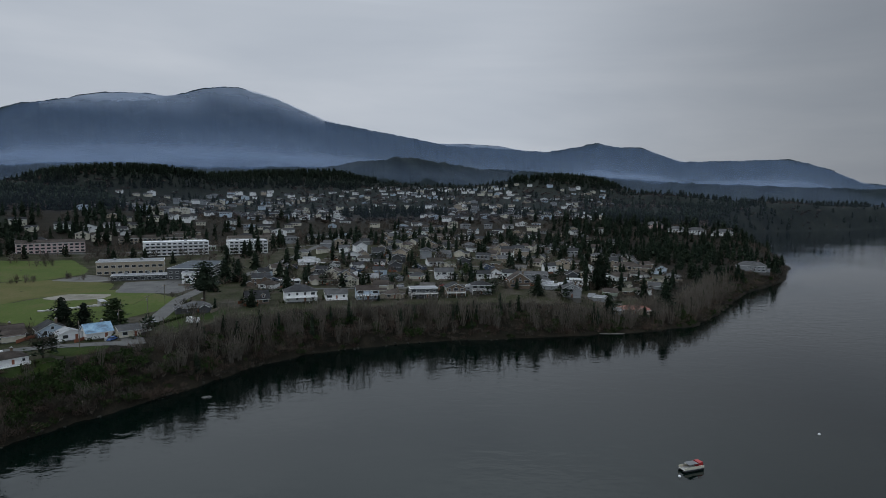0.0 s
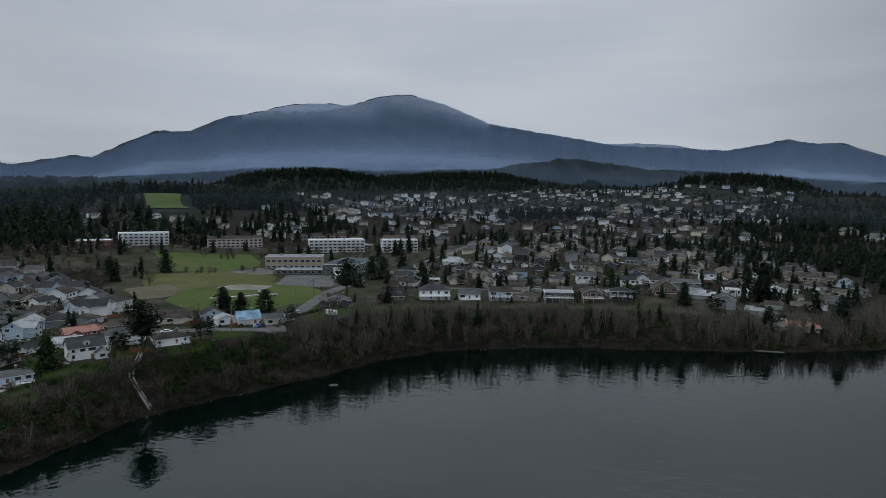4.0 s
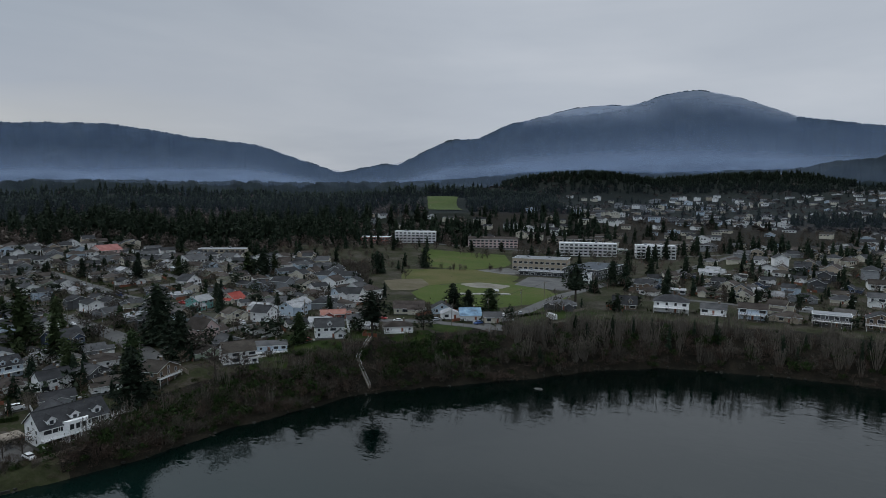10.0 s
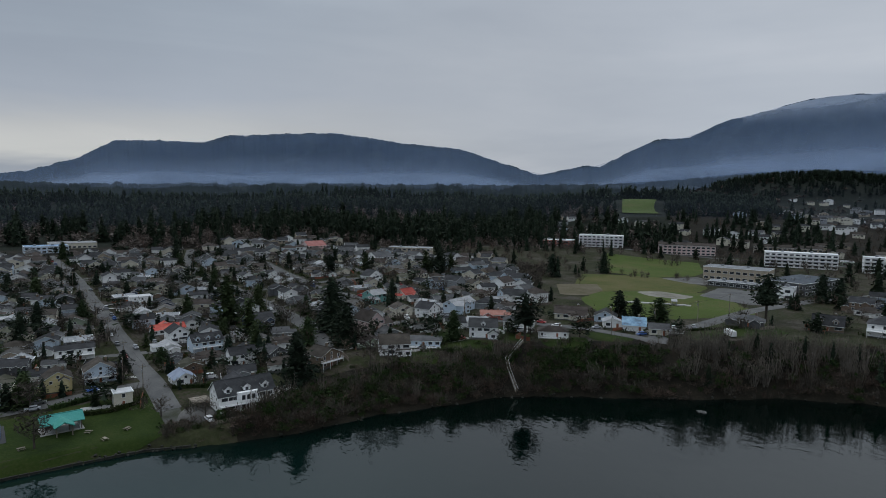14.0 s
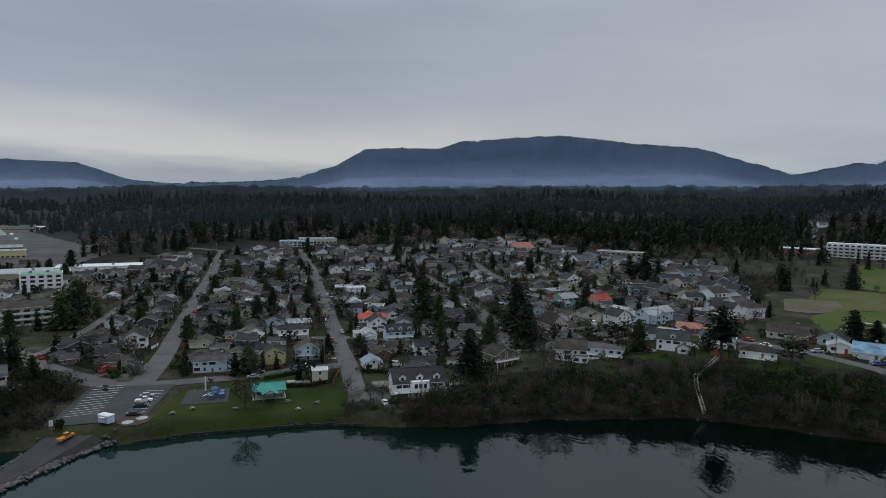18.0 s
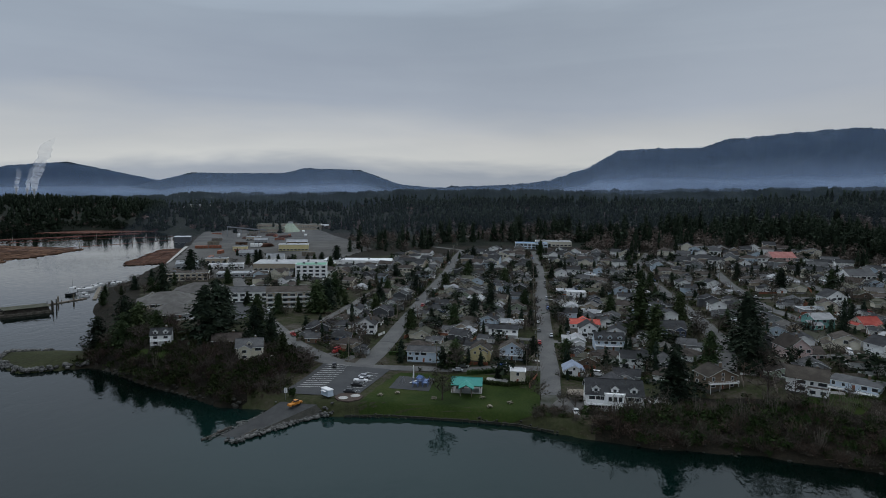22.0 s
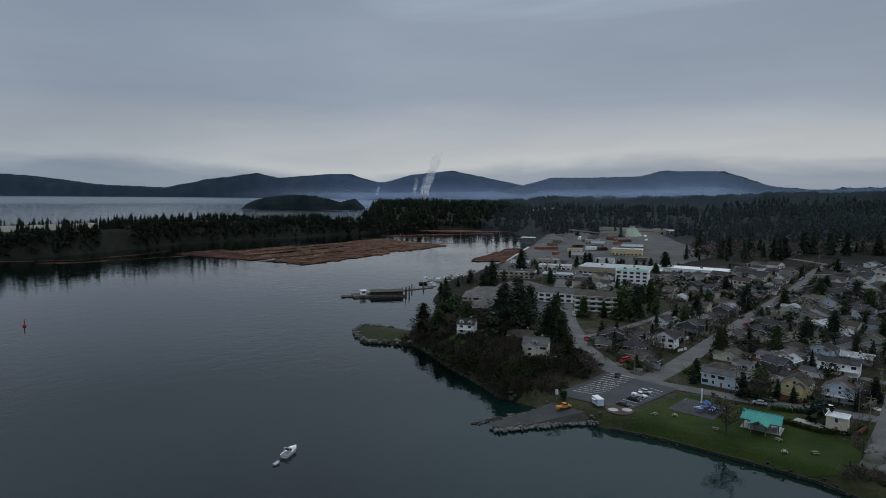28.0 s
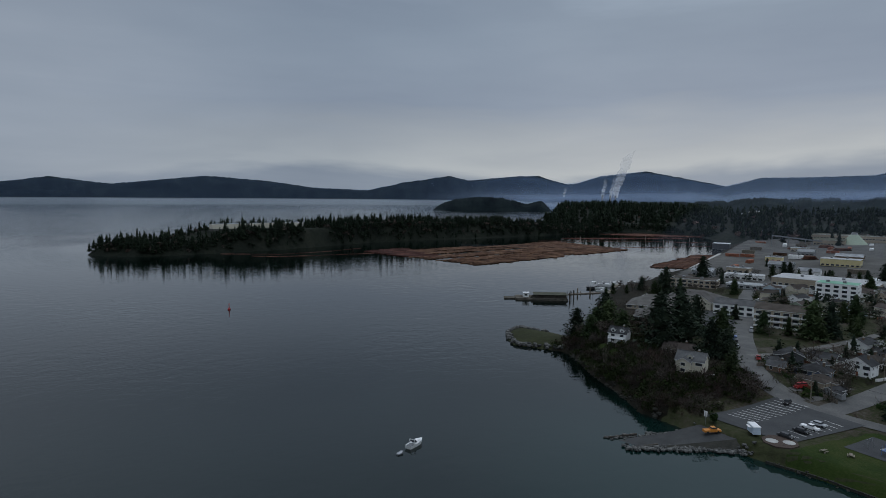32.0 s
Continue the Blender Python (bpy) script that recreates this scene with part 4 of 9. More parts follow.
def sea_wall():
    line = [(-132, -9), (-136.5, 6), (-139, 30), (-140, 48), (-137, 60)]
    g = Geo()
    for (ax, ay), (bx, by) in zip(line, line[1:]):
        n = int(math.hypot(bx - ax, by - ay) / 2.4)
        for i in range(n):
            k = (i + .5) / n
            x, y = ax + (bx - ax) * k, ay + (by - ay) * k
            m = pose(x - .6, y, 0, 0, 0, math.degrees(math.atan2(by - ay, bx - ax)))
            b = Geo().box(-1.19, 1.19, -.3, .3, -.5, .7 + .06 * math.sin(i * 5.1), 0, 0.04)
            g.add([m @ Vector(p) for p in b.v], b.f)
    tagged(new("sea_wall", g.mesh("sea_wall", WETSTONE)), "low weathered concrete sea wall along the park", "wall", kind="structure")


sea_wall()


def stone_mesh(seed, flat=.7):
    rng = random.Random(seed)
    bm = bmesh.new()
    bmesh.ops.create_icosphere(bm, subdivisions=1, radius=1.0)
    for v in bm.verts:
        v.co *= rng.uniform(.75, 1.2)
        v.co.z *= flat
    me = bpy.data.meshes.new("stone")
    bm.to_mesh(me)
    bm.free()
    me.materials.append(ROCK)
    return me


STONES = [stone_mesh(i) for i in range(6)]


def stones(name, line, count, size, spread, label, base=0.2, seed=1, joined=None):
    """Stones strewn along a line; joined: the material of a heap too small to pick apart."""
    rng = random.Random(seed)
    home = thing(name, label, "stones", kind="structure") if joined is None else None
    heap = Geo()
    line = np.array(line, float)
    s = np.concatenate([[0], np.cumsum(np.linalg.norm(np.diff(line, axis=0), axis=1))])
    for _ in range(count):
        at = rng.uniform(0, s[-1])
        x, y = np.interp(at, s, line[:, 0]) + rng.gauss(0, spread), np.interp(at, s, line[:, 1]) + rng.gauss(0, spread)
        k = size * rng.uniform(.5, 1.3)
        me = rng.choice(STONES)
        m = pose(x, y, max(hgt(x, y), -.3) + k * .25 + base, rng.uniform(-20, 20), rng.uniform(-20, 20), rng.uniform(0, 360)) @ Matrix.Diagonal((k, k * rng.uniform(.7, 1.1), k, 1))
        if home:
            part("stone", me, home).matrix_basis = m
        else:
            heap.add([m @ v.co for v in me.vertices], [tuple(p.vertices) for p in me.polygons])
    if not home:
        tagged(new(name, heap.mesh(name, joined)), label, "stones", kind="stuff")


# ---- trees ----
def conifer(seed, tall, wide, boughs, sprays, bare=.08, droop=.3, size=.95, power=.75, sides=5, hang=True):
    """Crown of a conifer: boughs wound round the stem, each of small sprays, over a ragged dark inside; corners and triangles."""
    rng = np.random.default_rng(seed)
    v, f = [], []
    turn = rng.uniform(0, 6.28)
    for i in range(boughs):
        q = ((i + rng.uniform(0, 1)) / boughs) ** 1.15
        a = i * 2.399 + rng.uniform(-.5, .5)
        z = tall * (bare + (1 - bare) * q)
        L = wide * ((1 - q) ** power * .95 + .06) * (1 - .45 * max(0, .15 - q) / .15)
        L *= (1 + .22 * math.sin(2 * a + turn + q * 7)) * rng.uniform(.7, 1.12)
        for j in range(sprays):
            k = (.28 + .72 * (j + rng.uniform(0, 1)) / sprays)
            out = np.array((math.cos(a), math.sin(a), 0.0))
            p0 = out * L * k + np.array((0, 0, z - droop * L * k ** 1.4)) + rng.normal(0, 1, 3) * (.16 * L * k, .16 * L * k, .05 * L)
            d = out * .8 + np.array((0, 0, -.25 - droop * .6)) + rng.normal(0, .45, 3)
            d /= np.linalg.norm(d)
            w = np.cross(d, rng.normal(0, 1, 3) + (0, 0, 1.2))
            w /= np.linalg.norm(w) + 1e-9
            s = size * rng.uniform(.6, 1.35) * (1 - .35 * q)
            p = len(v)
            v += [tuple(p0 - d * s * .5 + w * s * .5), tuple(p0 - d * s * .5 - w * s * .5), tuple(p0 + d * s * .8)]
            f.append((p, p + 1, p + 2))
    p = len(v)
    rings = ((bare * .9, .36), (bare + .12, .64), (.52, .46), (.8, .22))
    for h, r in rings:
        for i in range(sides):
            a = 2 * math.pi * i / sides + h * 5
            w = wide * r * rng.uniform(.7, 1.2)
            v.append((math.cos(a) * w, math.sin(a) * w, tall * (h + rng.uniform(-.04, .04))))
    v.append((0, 0, tall * 1.03))
    for k in range(3):
        for i in range(sides):
            n = (i + 1) % sides
            f += [(p + k * sides + i, p + k * sides + n, p + (k + 1) * sides + n), (p + k * sides + i, p + (k + 1) * sides + n, p + (k + 1) * sides + i)]
    f += [(p + 3 * sides + i, p + 3 * sides + (i + 1) % sides, p + 4 * sides) for i in range(sides)]
    return np.array(v, float), np.array(f, int)


def twig_crown(seed, wide, tall, twigs, thick=.08, long=.3):
    """A leafless shrub or crown seen as a haze of fine upward twigs; corners and triangles."""
    rng = np.random.default_rng(seed)
    v, f = [], []
    lumps = rng.normal(0, .36, (5, 3)) * (wide, wide, tall * .2) + (0, 0, tall * .5)
    for i in range(twigs):
        c = lumps[rng.integers(5)]
        p0 = c + rng.normal(0, .24, 3) * (wide, wide, tall * .8)
        p0[2] = abs(p0[2])
        d = p0 - np.array((0, 0, -.15 * tall)) + rng.normal(0, .35, 3) * (wide, wide, tall)
        d /= np.linalg.norm(d) + 1e-9
        L = tall * long * rng.uniform(.5, 1.3)
        w = np.cross(d, rng.normal(0, 1, 3))
        w = w / (np.linalg.norm(w) + 1e-9) * thick * rng.uniform(.6, 1.5)
        p = len(v)
        v += [tuple(p0 - d * L * .5 + w), tuple(p0 - d * L * .5 - w), tuple(p0 + d * L * .5 + rng.normal(0, .06, 3) * L)]
        f.append((p, p + 1, p + 2))
    for k in range(3):
        a = k * 2.1 + rng.uniform(0, 1)
        p, r = len(v), thick * 2.2
        v += [(math.cos(a) * r, math.sin(a) * r, -.3), (math.cos(a + 2) * r, math.sin(a + 2) * r, -.3), (math.cos(a) * wide * .2, math.sin(a) * wide * .2, tall * .75)]
        f.append((p, p + 1, p + 2))
    return np.array(v, float), np.array(f, int)


def bare_tree(seed, tall, wide, boughs=9, twigs=7, thick=.35, start=.25):
    """A leafless tree: a tapered stem, boughs and fans of twigs; corners and triangles."""
    rng = np.random.default_rng(seed)
    v, f = [], []

    def limb(a, b, r0, r1):
        a, b = np.array(a), np.array(b)
        d = b - a
        d = d / (np.linalg.norm(d) + 1e-9)
        u = np.cross(d, (0.3, 0.2, 1.0) if abs(d[2]) < .9 else (1.0, 0, 0))
        u = u / np.linalg.norm(u)
        w = np.cross(d, u)
        p = len(v)
        for k in range(3):
            c, s = math.cos(k * 2.094), math.sin(k * 2.094)
            v.append(tuple(a + (u * c + w * s) * r0))
        for k in range(3):
            c, s = math.cos(k * 2.094), math.sin(k * 2.094)
            v.append(tuple(b + (u * c + w * s) * r1))
        for k in range(3):
            n = (k + 1) % 3
            f.extend([(p + k, p + n, p + 3 + n), (p + k, p + 3 + n, p + 3 + k)])
    limb((0, 0, -.6), (0, 0, tall * .75), thick, thick * .35)
    for i in range(boughs):
        q = start + (1 - start) * (i + rng.uniform(0, .8)) / boughs * .85
        a = i * 2.4 + rng.uniform(-.5, .5)
        L = wide * (1.05 - .75 * q) * rng.uniform(.7, 1.15)
        root = np.array((0, 0, tall * q * .8))
        tip = root + np.array((math.cos(a) * L, math.sin(a) * L, L * rng.uniform(.55, 1.2)))
        tip[2] = min(tip[2], tall * 1.02)
        limb(root, tip, thick * .4, thick * .1)
        for j in range(twigs):
            k = rng.uniform(.3, 1)
            r = root + (tip - root) * k
            e = r + np.array((rng.normal(0, .3), rng.normal(0, .3), abs(rng.normal(.35, .25)))) * L * .75
            p = len(v)
            side = rng.normal(0, 1, 3) * .03 * L * .5
            v.extend([tuple(r - side * .6), tuple(r + side * .6), tuple(e)])
            f.append((p, p + 1, p + 2))
            e2 = r + (e - r) * .5 + rng.normal(0, .16, 3) * L
            p = len(v)
            v.extend([tuple(r + (e - r) * .35), tuple(r + (e - r) * .55), tuple(e2)])
            f.append((p, p + 1, p + 2))
    return np.array(v, float), np.array(f, int)


def leafy_mound(seed, wide, tall, leaves=130, size=.35):
    """A shrub or round crown of many small leaf clumps; corners and triangles."""
    rng = np.random.default_rng(seed)
    lumps = rng.normal(0, .38, (7, 3)) * (wide, wide, tall * .45) + (0, 0, tall * .55)
    v, f = [], []
    for _ in range(leaves):
        c = lumps[rng.integers(7)]
        d = rng.normal(0, 1, 3)
        d /= np.linalg.norm(d)
        p0 = c + d * np.array((wide * .5, wide * .5, tall * .36)) * rng.uniform(.6, 1.1)
        p0[2] = max(p0[2], .1)
        s = size * rng.uniform(.7, 1.5)
        t1, t2 = rng.normal(0, s, 3), rng.normal(0, s, 3)
        p = len(v)
        v += [tuple(p0 - t1), tuple(p0 + t1), tuple(p0 + t2)]
        f.append((p, p + 1, p + 2))
    return np.array(v, float), np.array(f, int)


def tree_trunk(tall, thick, lean=0.0):
    return Geo().beam((0, 0, -1.0), (lean * tall, 0, tall * .5), thick, thick * .6, 8).beam((lean * tall, 0, tall * .48), (0, 0, tall * .97), thick * .6, thick * .08, 6)


TREE_KINDS = {}


def tree_kind(key, crown, tall, thick, mat, bark=TRUNK):
    v, f = crown
    TREE_KINDS[key] = (tree_trunk(tall, thick).mesh("trunk", bark), quick_mesh("crown", v, f, [mat]))


for s in range(3):
    tree_kind(("fir", s), conifer(10 + s, 20, 5.4, 165, 8, .04, .34, .85, .5, 7), 20, .38, NEEDLES)
    tree_kind(("pine", s), conifer(20 + s, 20, 5.2, 80, 13, .40, .02, .85, .3, 7), 20, .42, NEEDLES)
    tree_kind(("cypress", s), conifer(30 + s, 12, 2.5, 95, 5, .02, -.35, .75, .5), 12, .25, CEDAR)
    tree_kind(("cedar", s), conifer(40 + s, 18, 5.6, 140, 8, .03, .42, .85, .48, 7), 18, .4, CEDAR)
    tree_kind(("bare", s), bare_tree(50 + s, 12, 5.5, 20, 16, .24, .2), 9, .24, TWIGS)
    tree_kind(("alder", s), bare_tree(60 + s, 15, 3.0, 18, 12, .17, .2), 11, .17, PALEBARK, PALEBARK)
TREE_WORDS = {"fir": ("tall dark green fir with drooping boughs", "fir tree"), "pine": ("dark pine with a bare trunk and broad flat crown", "pine tree"),
              "cypress": ("dense dark green cone-shaped cypress", "cypress"), "cedar": ("broad green cedar with drooping sprays", "cedar tree"),
              "bare": ("leafless brown tree with fine spreading twigs", "bare tree"), "alder": ("slim pale-barked leafless alder on the bluff", "alder")}
TREES = []


def tree(kind, x, y, tall, wide=1.0, seed=None, label=""):
    n = len(TREES) if seed is None else seed
    trunk, crown = TREE_KINDS[(kind, n % 3)]
    ref = {"fir": 20, "pine": 20, "cypress": 12, "cedar": 18, "bare": 12, "alder": 15}[kind]
    k = tall / ref
    words, cat = TREE_WORDS[kind]
    t = thing(kind + "_tree", label or words, cat, pose(x, y, hgt(x, y) - .1, 0, 0, n * 67 % 360) @ Matrix.Diagonal((k * wide * 1.3, k * wide * 1.3, k, 1)), group="trees of the town")
    part("trunk", trunk, t)
    part("crown", crown, t)
    TREES.append((x, y, 2.0 + tall * .05))
    return t


def scatter(name, kinds, spots, mats, label, category, smooth=False):
    """Many plants joined into one stuff object. spots: x, y, z, scale, width factor, kind."""
    V, F, M = [], [], []
    n = 0
    rng = np.random.default_rng(len(spots))
    for k, (v, f, mi) in enumerate(kinds):
        s = spots[spots[:, 5] == k]
        if not len(s):
            continue
        a = rng.uniform(0, 2 * np.pi, len(s))
        c, si = np.cos(a)[:, None], np.sin(a)[:, None]
        w = (s[:, 3] * s[:, 4])[:, None]
        x = (v[None, :, 0] * c - v[None, :, 1] * si) * w + s[:, 0:1]
        y = (v[None, :, 0] * si + v[None, :, 1] * c) * w + s[:, 1:2]
        z = v[None, :, 2] * s[:, 3:4] + s[:, 2:3]
        V.append(np.stack([x, y, z], -1).reshape(-1, 3))
        F.append((f[None] + (np.arange(len(s)) * len(v))[:, None, None]).reshape(-1, 3) + n)
        M.append(np.full(len(s) * len(f), mi))
        n += len(s) * len(v)
    me = quick_mesh(name, np.vstack(V), np.vstack(F), mats, np.concatenate(M))
    return tagged(new(name, me), label, category, kind="stuff")


# ---- houses ----
def window_mesh(w, h):
    """A window as one piece: a proud frame, and the pane set back in it."""
    a, b = w / 2 + .1, w / 2
    rings = [(a, -.1, h + .1, .06), (a, -.1, h + .1, -.11), (b, 0, h, -.11), (b, 0, h, -.02)]
    g = Geo()
    v = [p for q, z0, z1, y in rings for p in ((-q, y, z0), (q, y, z0), (q, y, z1), (-q, y, z1))]
    g.add(v, [(4 * r + i, 4 * r + (i + 1) % 4, 4 * r + 4 + (i + 1) % 4, 4 * r + 4 + i) for r in range(3) for i in range(4)] + [(12, 13, 14, 15)])
    g.m = [1] * 12 + [0]
    return g.mesh("window", GLASS, TRIM)


WINDOWS = {"small": window_mesh(1.0, 1.1), "wide": window_mesh(1.9, 1.3), "tall": window_mesh(1.1, 1.5), "picture": window_mesh(2.8, 1.6)}
DOOR = Geo().box(-.5, .5, -.06, .05, 0, 2.05, 0).box(-.6, -.5, -.09, .05, 0, 2.15, 1).box(.5, .6, -.09, .05, 0, 2.15, 1).box(-.5, .5, -.09, .05, 2.05, 2.15, 1).box(.34, .42, -.12, -.06, .95, 1.05, 1).mesh("door", CEDARWOOD, TRIM)
CHIMNEY = Geo().box(-.45, .45, -.35, .35, -1.5, 1.6, 0).box(-.52, .52, -.42, .42, 1.6, 1.75, 1).box(-.2, .2, -.2, .2, 1.75, 2.05, 1).mesh("chimney", WALLS["brown"], CONCRETE)
HOUSES = []


def roof_geo(w, d, eave, rise, kind, over=.5, thick=.22):
    """Roof over a w by d block: a slab with eaves, fascia and ridge."""
    g = Geo()
    x, y, t = w / 2 + over, d / 2 + over, thick
    low = eave - over * rise / (d / 2 if kind == "gx" else w / 2)
    if kind == "flat":
        g.box(-x + .2, x - .2, -y + .2, y - .2, eave, eave + .3, 1).box(-x + .5, x - .5, -y + .5, y - .5, eave + .3, eave + .36)
    elif kind == "hip":
        r = max(0.2, (w - d) / 2) if w >= d else .2
        q = max(0.2, (d - w) / 2) if d > w else .2
        top = [(-r, -q, eave + rise), (r, -q, eave + rise), (r, q, eave + rise), (-r, q, eave + rise)]
        e = eave - .15
        k0 = len(g.m)
        g.add([(-x, -y, e), (x, -y, e), (x, y, e), (-x, y, e), (-x, -y, e + t), (x, -y, e + t), (x, y, e + t), (-x, y, e + t)] + top,
              [(3, 2, 1, 0), (0, 1, 5, 4), (1, 2, 6, 5), (2, 3, 7, 6), (3, 0, 4, 7), (4, 5, 9, 8), (5, 6, 10, 9), (6, 7, 11, 10), (7, 4, 8, 11), (8, 9, 10, 11)])
        g.m[k0 + 1:k0 + 5] = [1] * 4
    else:
        along, span = (x, y) if kind == "gx" else (y, x)
        half = d / 2 if kind == "gx" else w / 2
        low = eave - over * rise / half
        top = eave + rise
        prof = [(-span, low), (-span, low + t), (0, top + t), (span, low + t), (span, low), (0, top)]
        v = [(-along, p, z) for p, z in prof] + [(along, p, z) for p, z in prof]
        if kind == "gy":
            v = [(b, -a, z) for a, b, z in v]
        g.add(v, [(i, (i + 1) % 6, 6 + (i + 1) % 6, 6 + i) for i in range(6)] + [(0, 5, 2, 1), (5, 4, 3, 2), (6, 7, 8, 11), (11, 8, 9, 10)])
        g.m[-10:] = [1, 0, 0, 1, 0, 0, 1, 1, 1, 1]
        cap = .16
        a0, a1 = ((-along, -cap, top + t - .05), (along, cap, top + t + .08)) if kind == "gx" else ((-cap, -along, top + t - .05), (cap, along, top + t + .08))
        g.box(a0[0], a1[0], a0[1], a1[1], a0[2], a1[2])
    return g


def wall_geo(w, d, eave, rise, kind, deep=2.5):
    """The walls as one solid on a concrete footing, with the gables where the roof has them."""
    along, half = (d / 2, w / 2) if kind == "gy" else (w / 2, d / 2)
    v = [(sx * along, sy * half, z) for z in (-deep, .3, eave) for sx, sy in ((-1, -1), (1, -1), (1, 1), (-1, 1))]
    f = [(4 * r + i, 4 * r + (i + 1) % 4, 4 * r + 4 + (i + 1) % 4, 4 * r + 4 + i) for r in (0, 1) for i in range(4)] + [(3, 2, 1, 0)]
    if kind in ("gx", "gy"):
        v += [(-along, 0, eave + rise), (along, 0, eave + rise)]
        f += [(8, 12, 11), (9, 10, 13), (8, 9, 13, 12), (10, 11, 12, 13)]
    else:
        f += [(8, 9, 10, 11)]
    if kind == "gy":
        v = [(-b, a, z) for a, b, z in v]
    g = Geo().add(v, f)
    g.m = [1] * 4 + [0] * (len(f) - 4)
    return g


def railing(g, x0, x1, y0, y1, z, mat=0):
    """Posts and rails round an edge from (x0, y0) to (x1, y1)."""
    n = max(1, int(math.hypot(x1 - x0, y1 - y0) / 1.1))
    for i in range(n + 1):
        x, y = x0 + (x1 - x0) * i / n, y0 + (y1 - y0) * i / n
        g.box(x - .05, x + .05, y - .05, y + .05, z, z + 1.0, mat)
    for h in (.25, .6, .95):
        g.beam((x0, y0, z + h), (x1, y1, z + h), .045, sides=4, mat=mat)


def shift(g, q, x, y):
    """Add one shape to another, moved sideways, with its materials."""
    n = len(g.m)
    g.add([(a + x, b + y, c) for a, b, c in q.v], q.f)
    g.m[n:] = q.m


def annexes(n, w, d, eave, rise):
    """Lower wings of a plain house: a front gable, a rear lean-to, a porch or a side garage."""
    low = min(eave, 2.75)
    kind = n % 5
    if kind == 0:
        return [(w * .24, -d / 2 - .6, w * .42, 4.2, eave - .25, w * .12, "gy"), (-w * .3, d / 2 + 1.0, w * .36, 3.4, low - .3, .5, "gx")]
    if kind == 1:
        return [(-w * .22, -d / 2 - .9, w * .44, 4.0, low, w * .13, "gy"), (w / 2 + 1.4, d * .1, 3.6, d * .6, low - .2, .9, "gx")]
    if kind == 2:
        return [(0, d / 2 + 1.2, w * .6, 4.0, low, w * .16, "gy")]
    if kind == 3:
        return [(w * .2, -d / 2 - .7, w * .5, 2.6, low - .25, .35, "gx"), (-w * .26, d / 2 + .8, w * .38, 3.6, low, w * .11, "gy")]
    return [(-w / 2 - 1.5, -d * .12, 4.0, d * .66, low - .2, 1.0, "gy"), (w * .2, -d / 2 - .8, w * .34, 3.6, eave - .2, w * .11, "gy")]


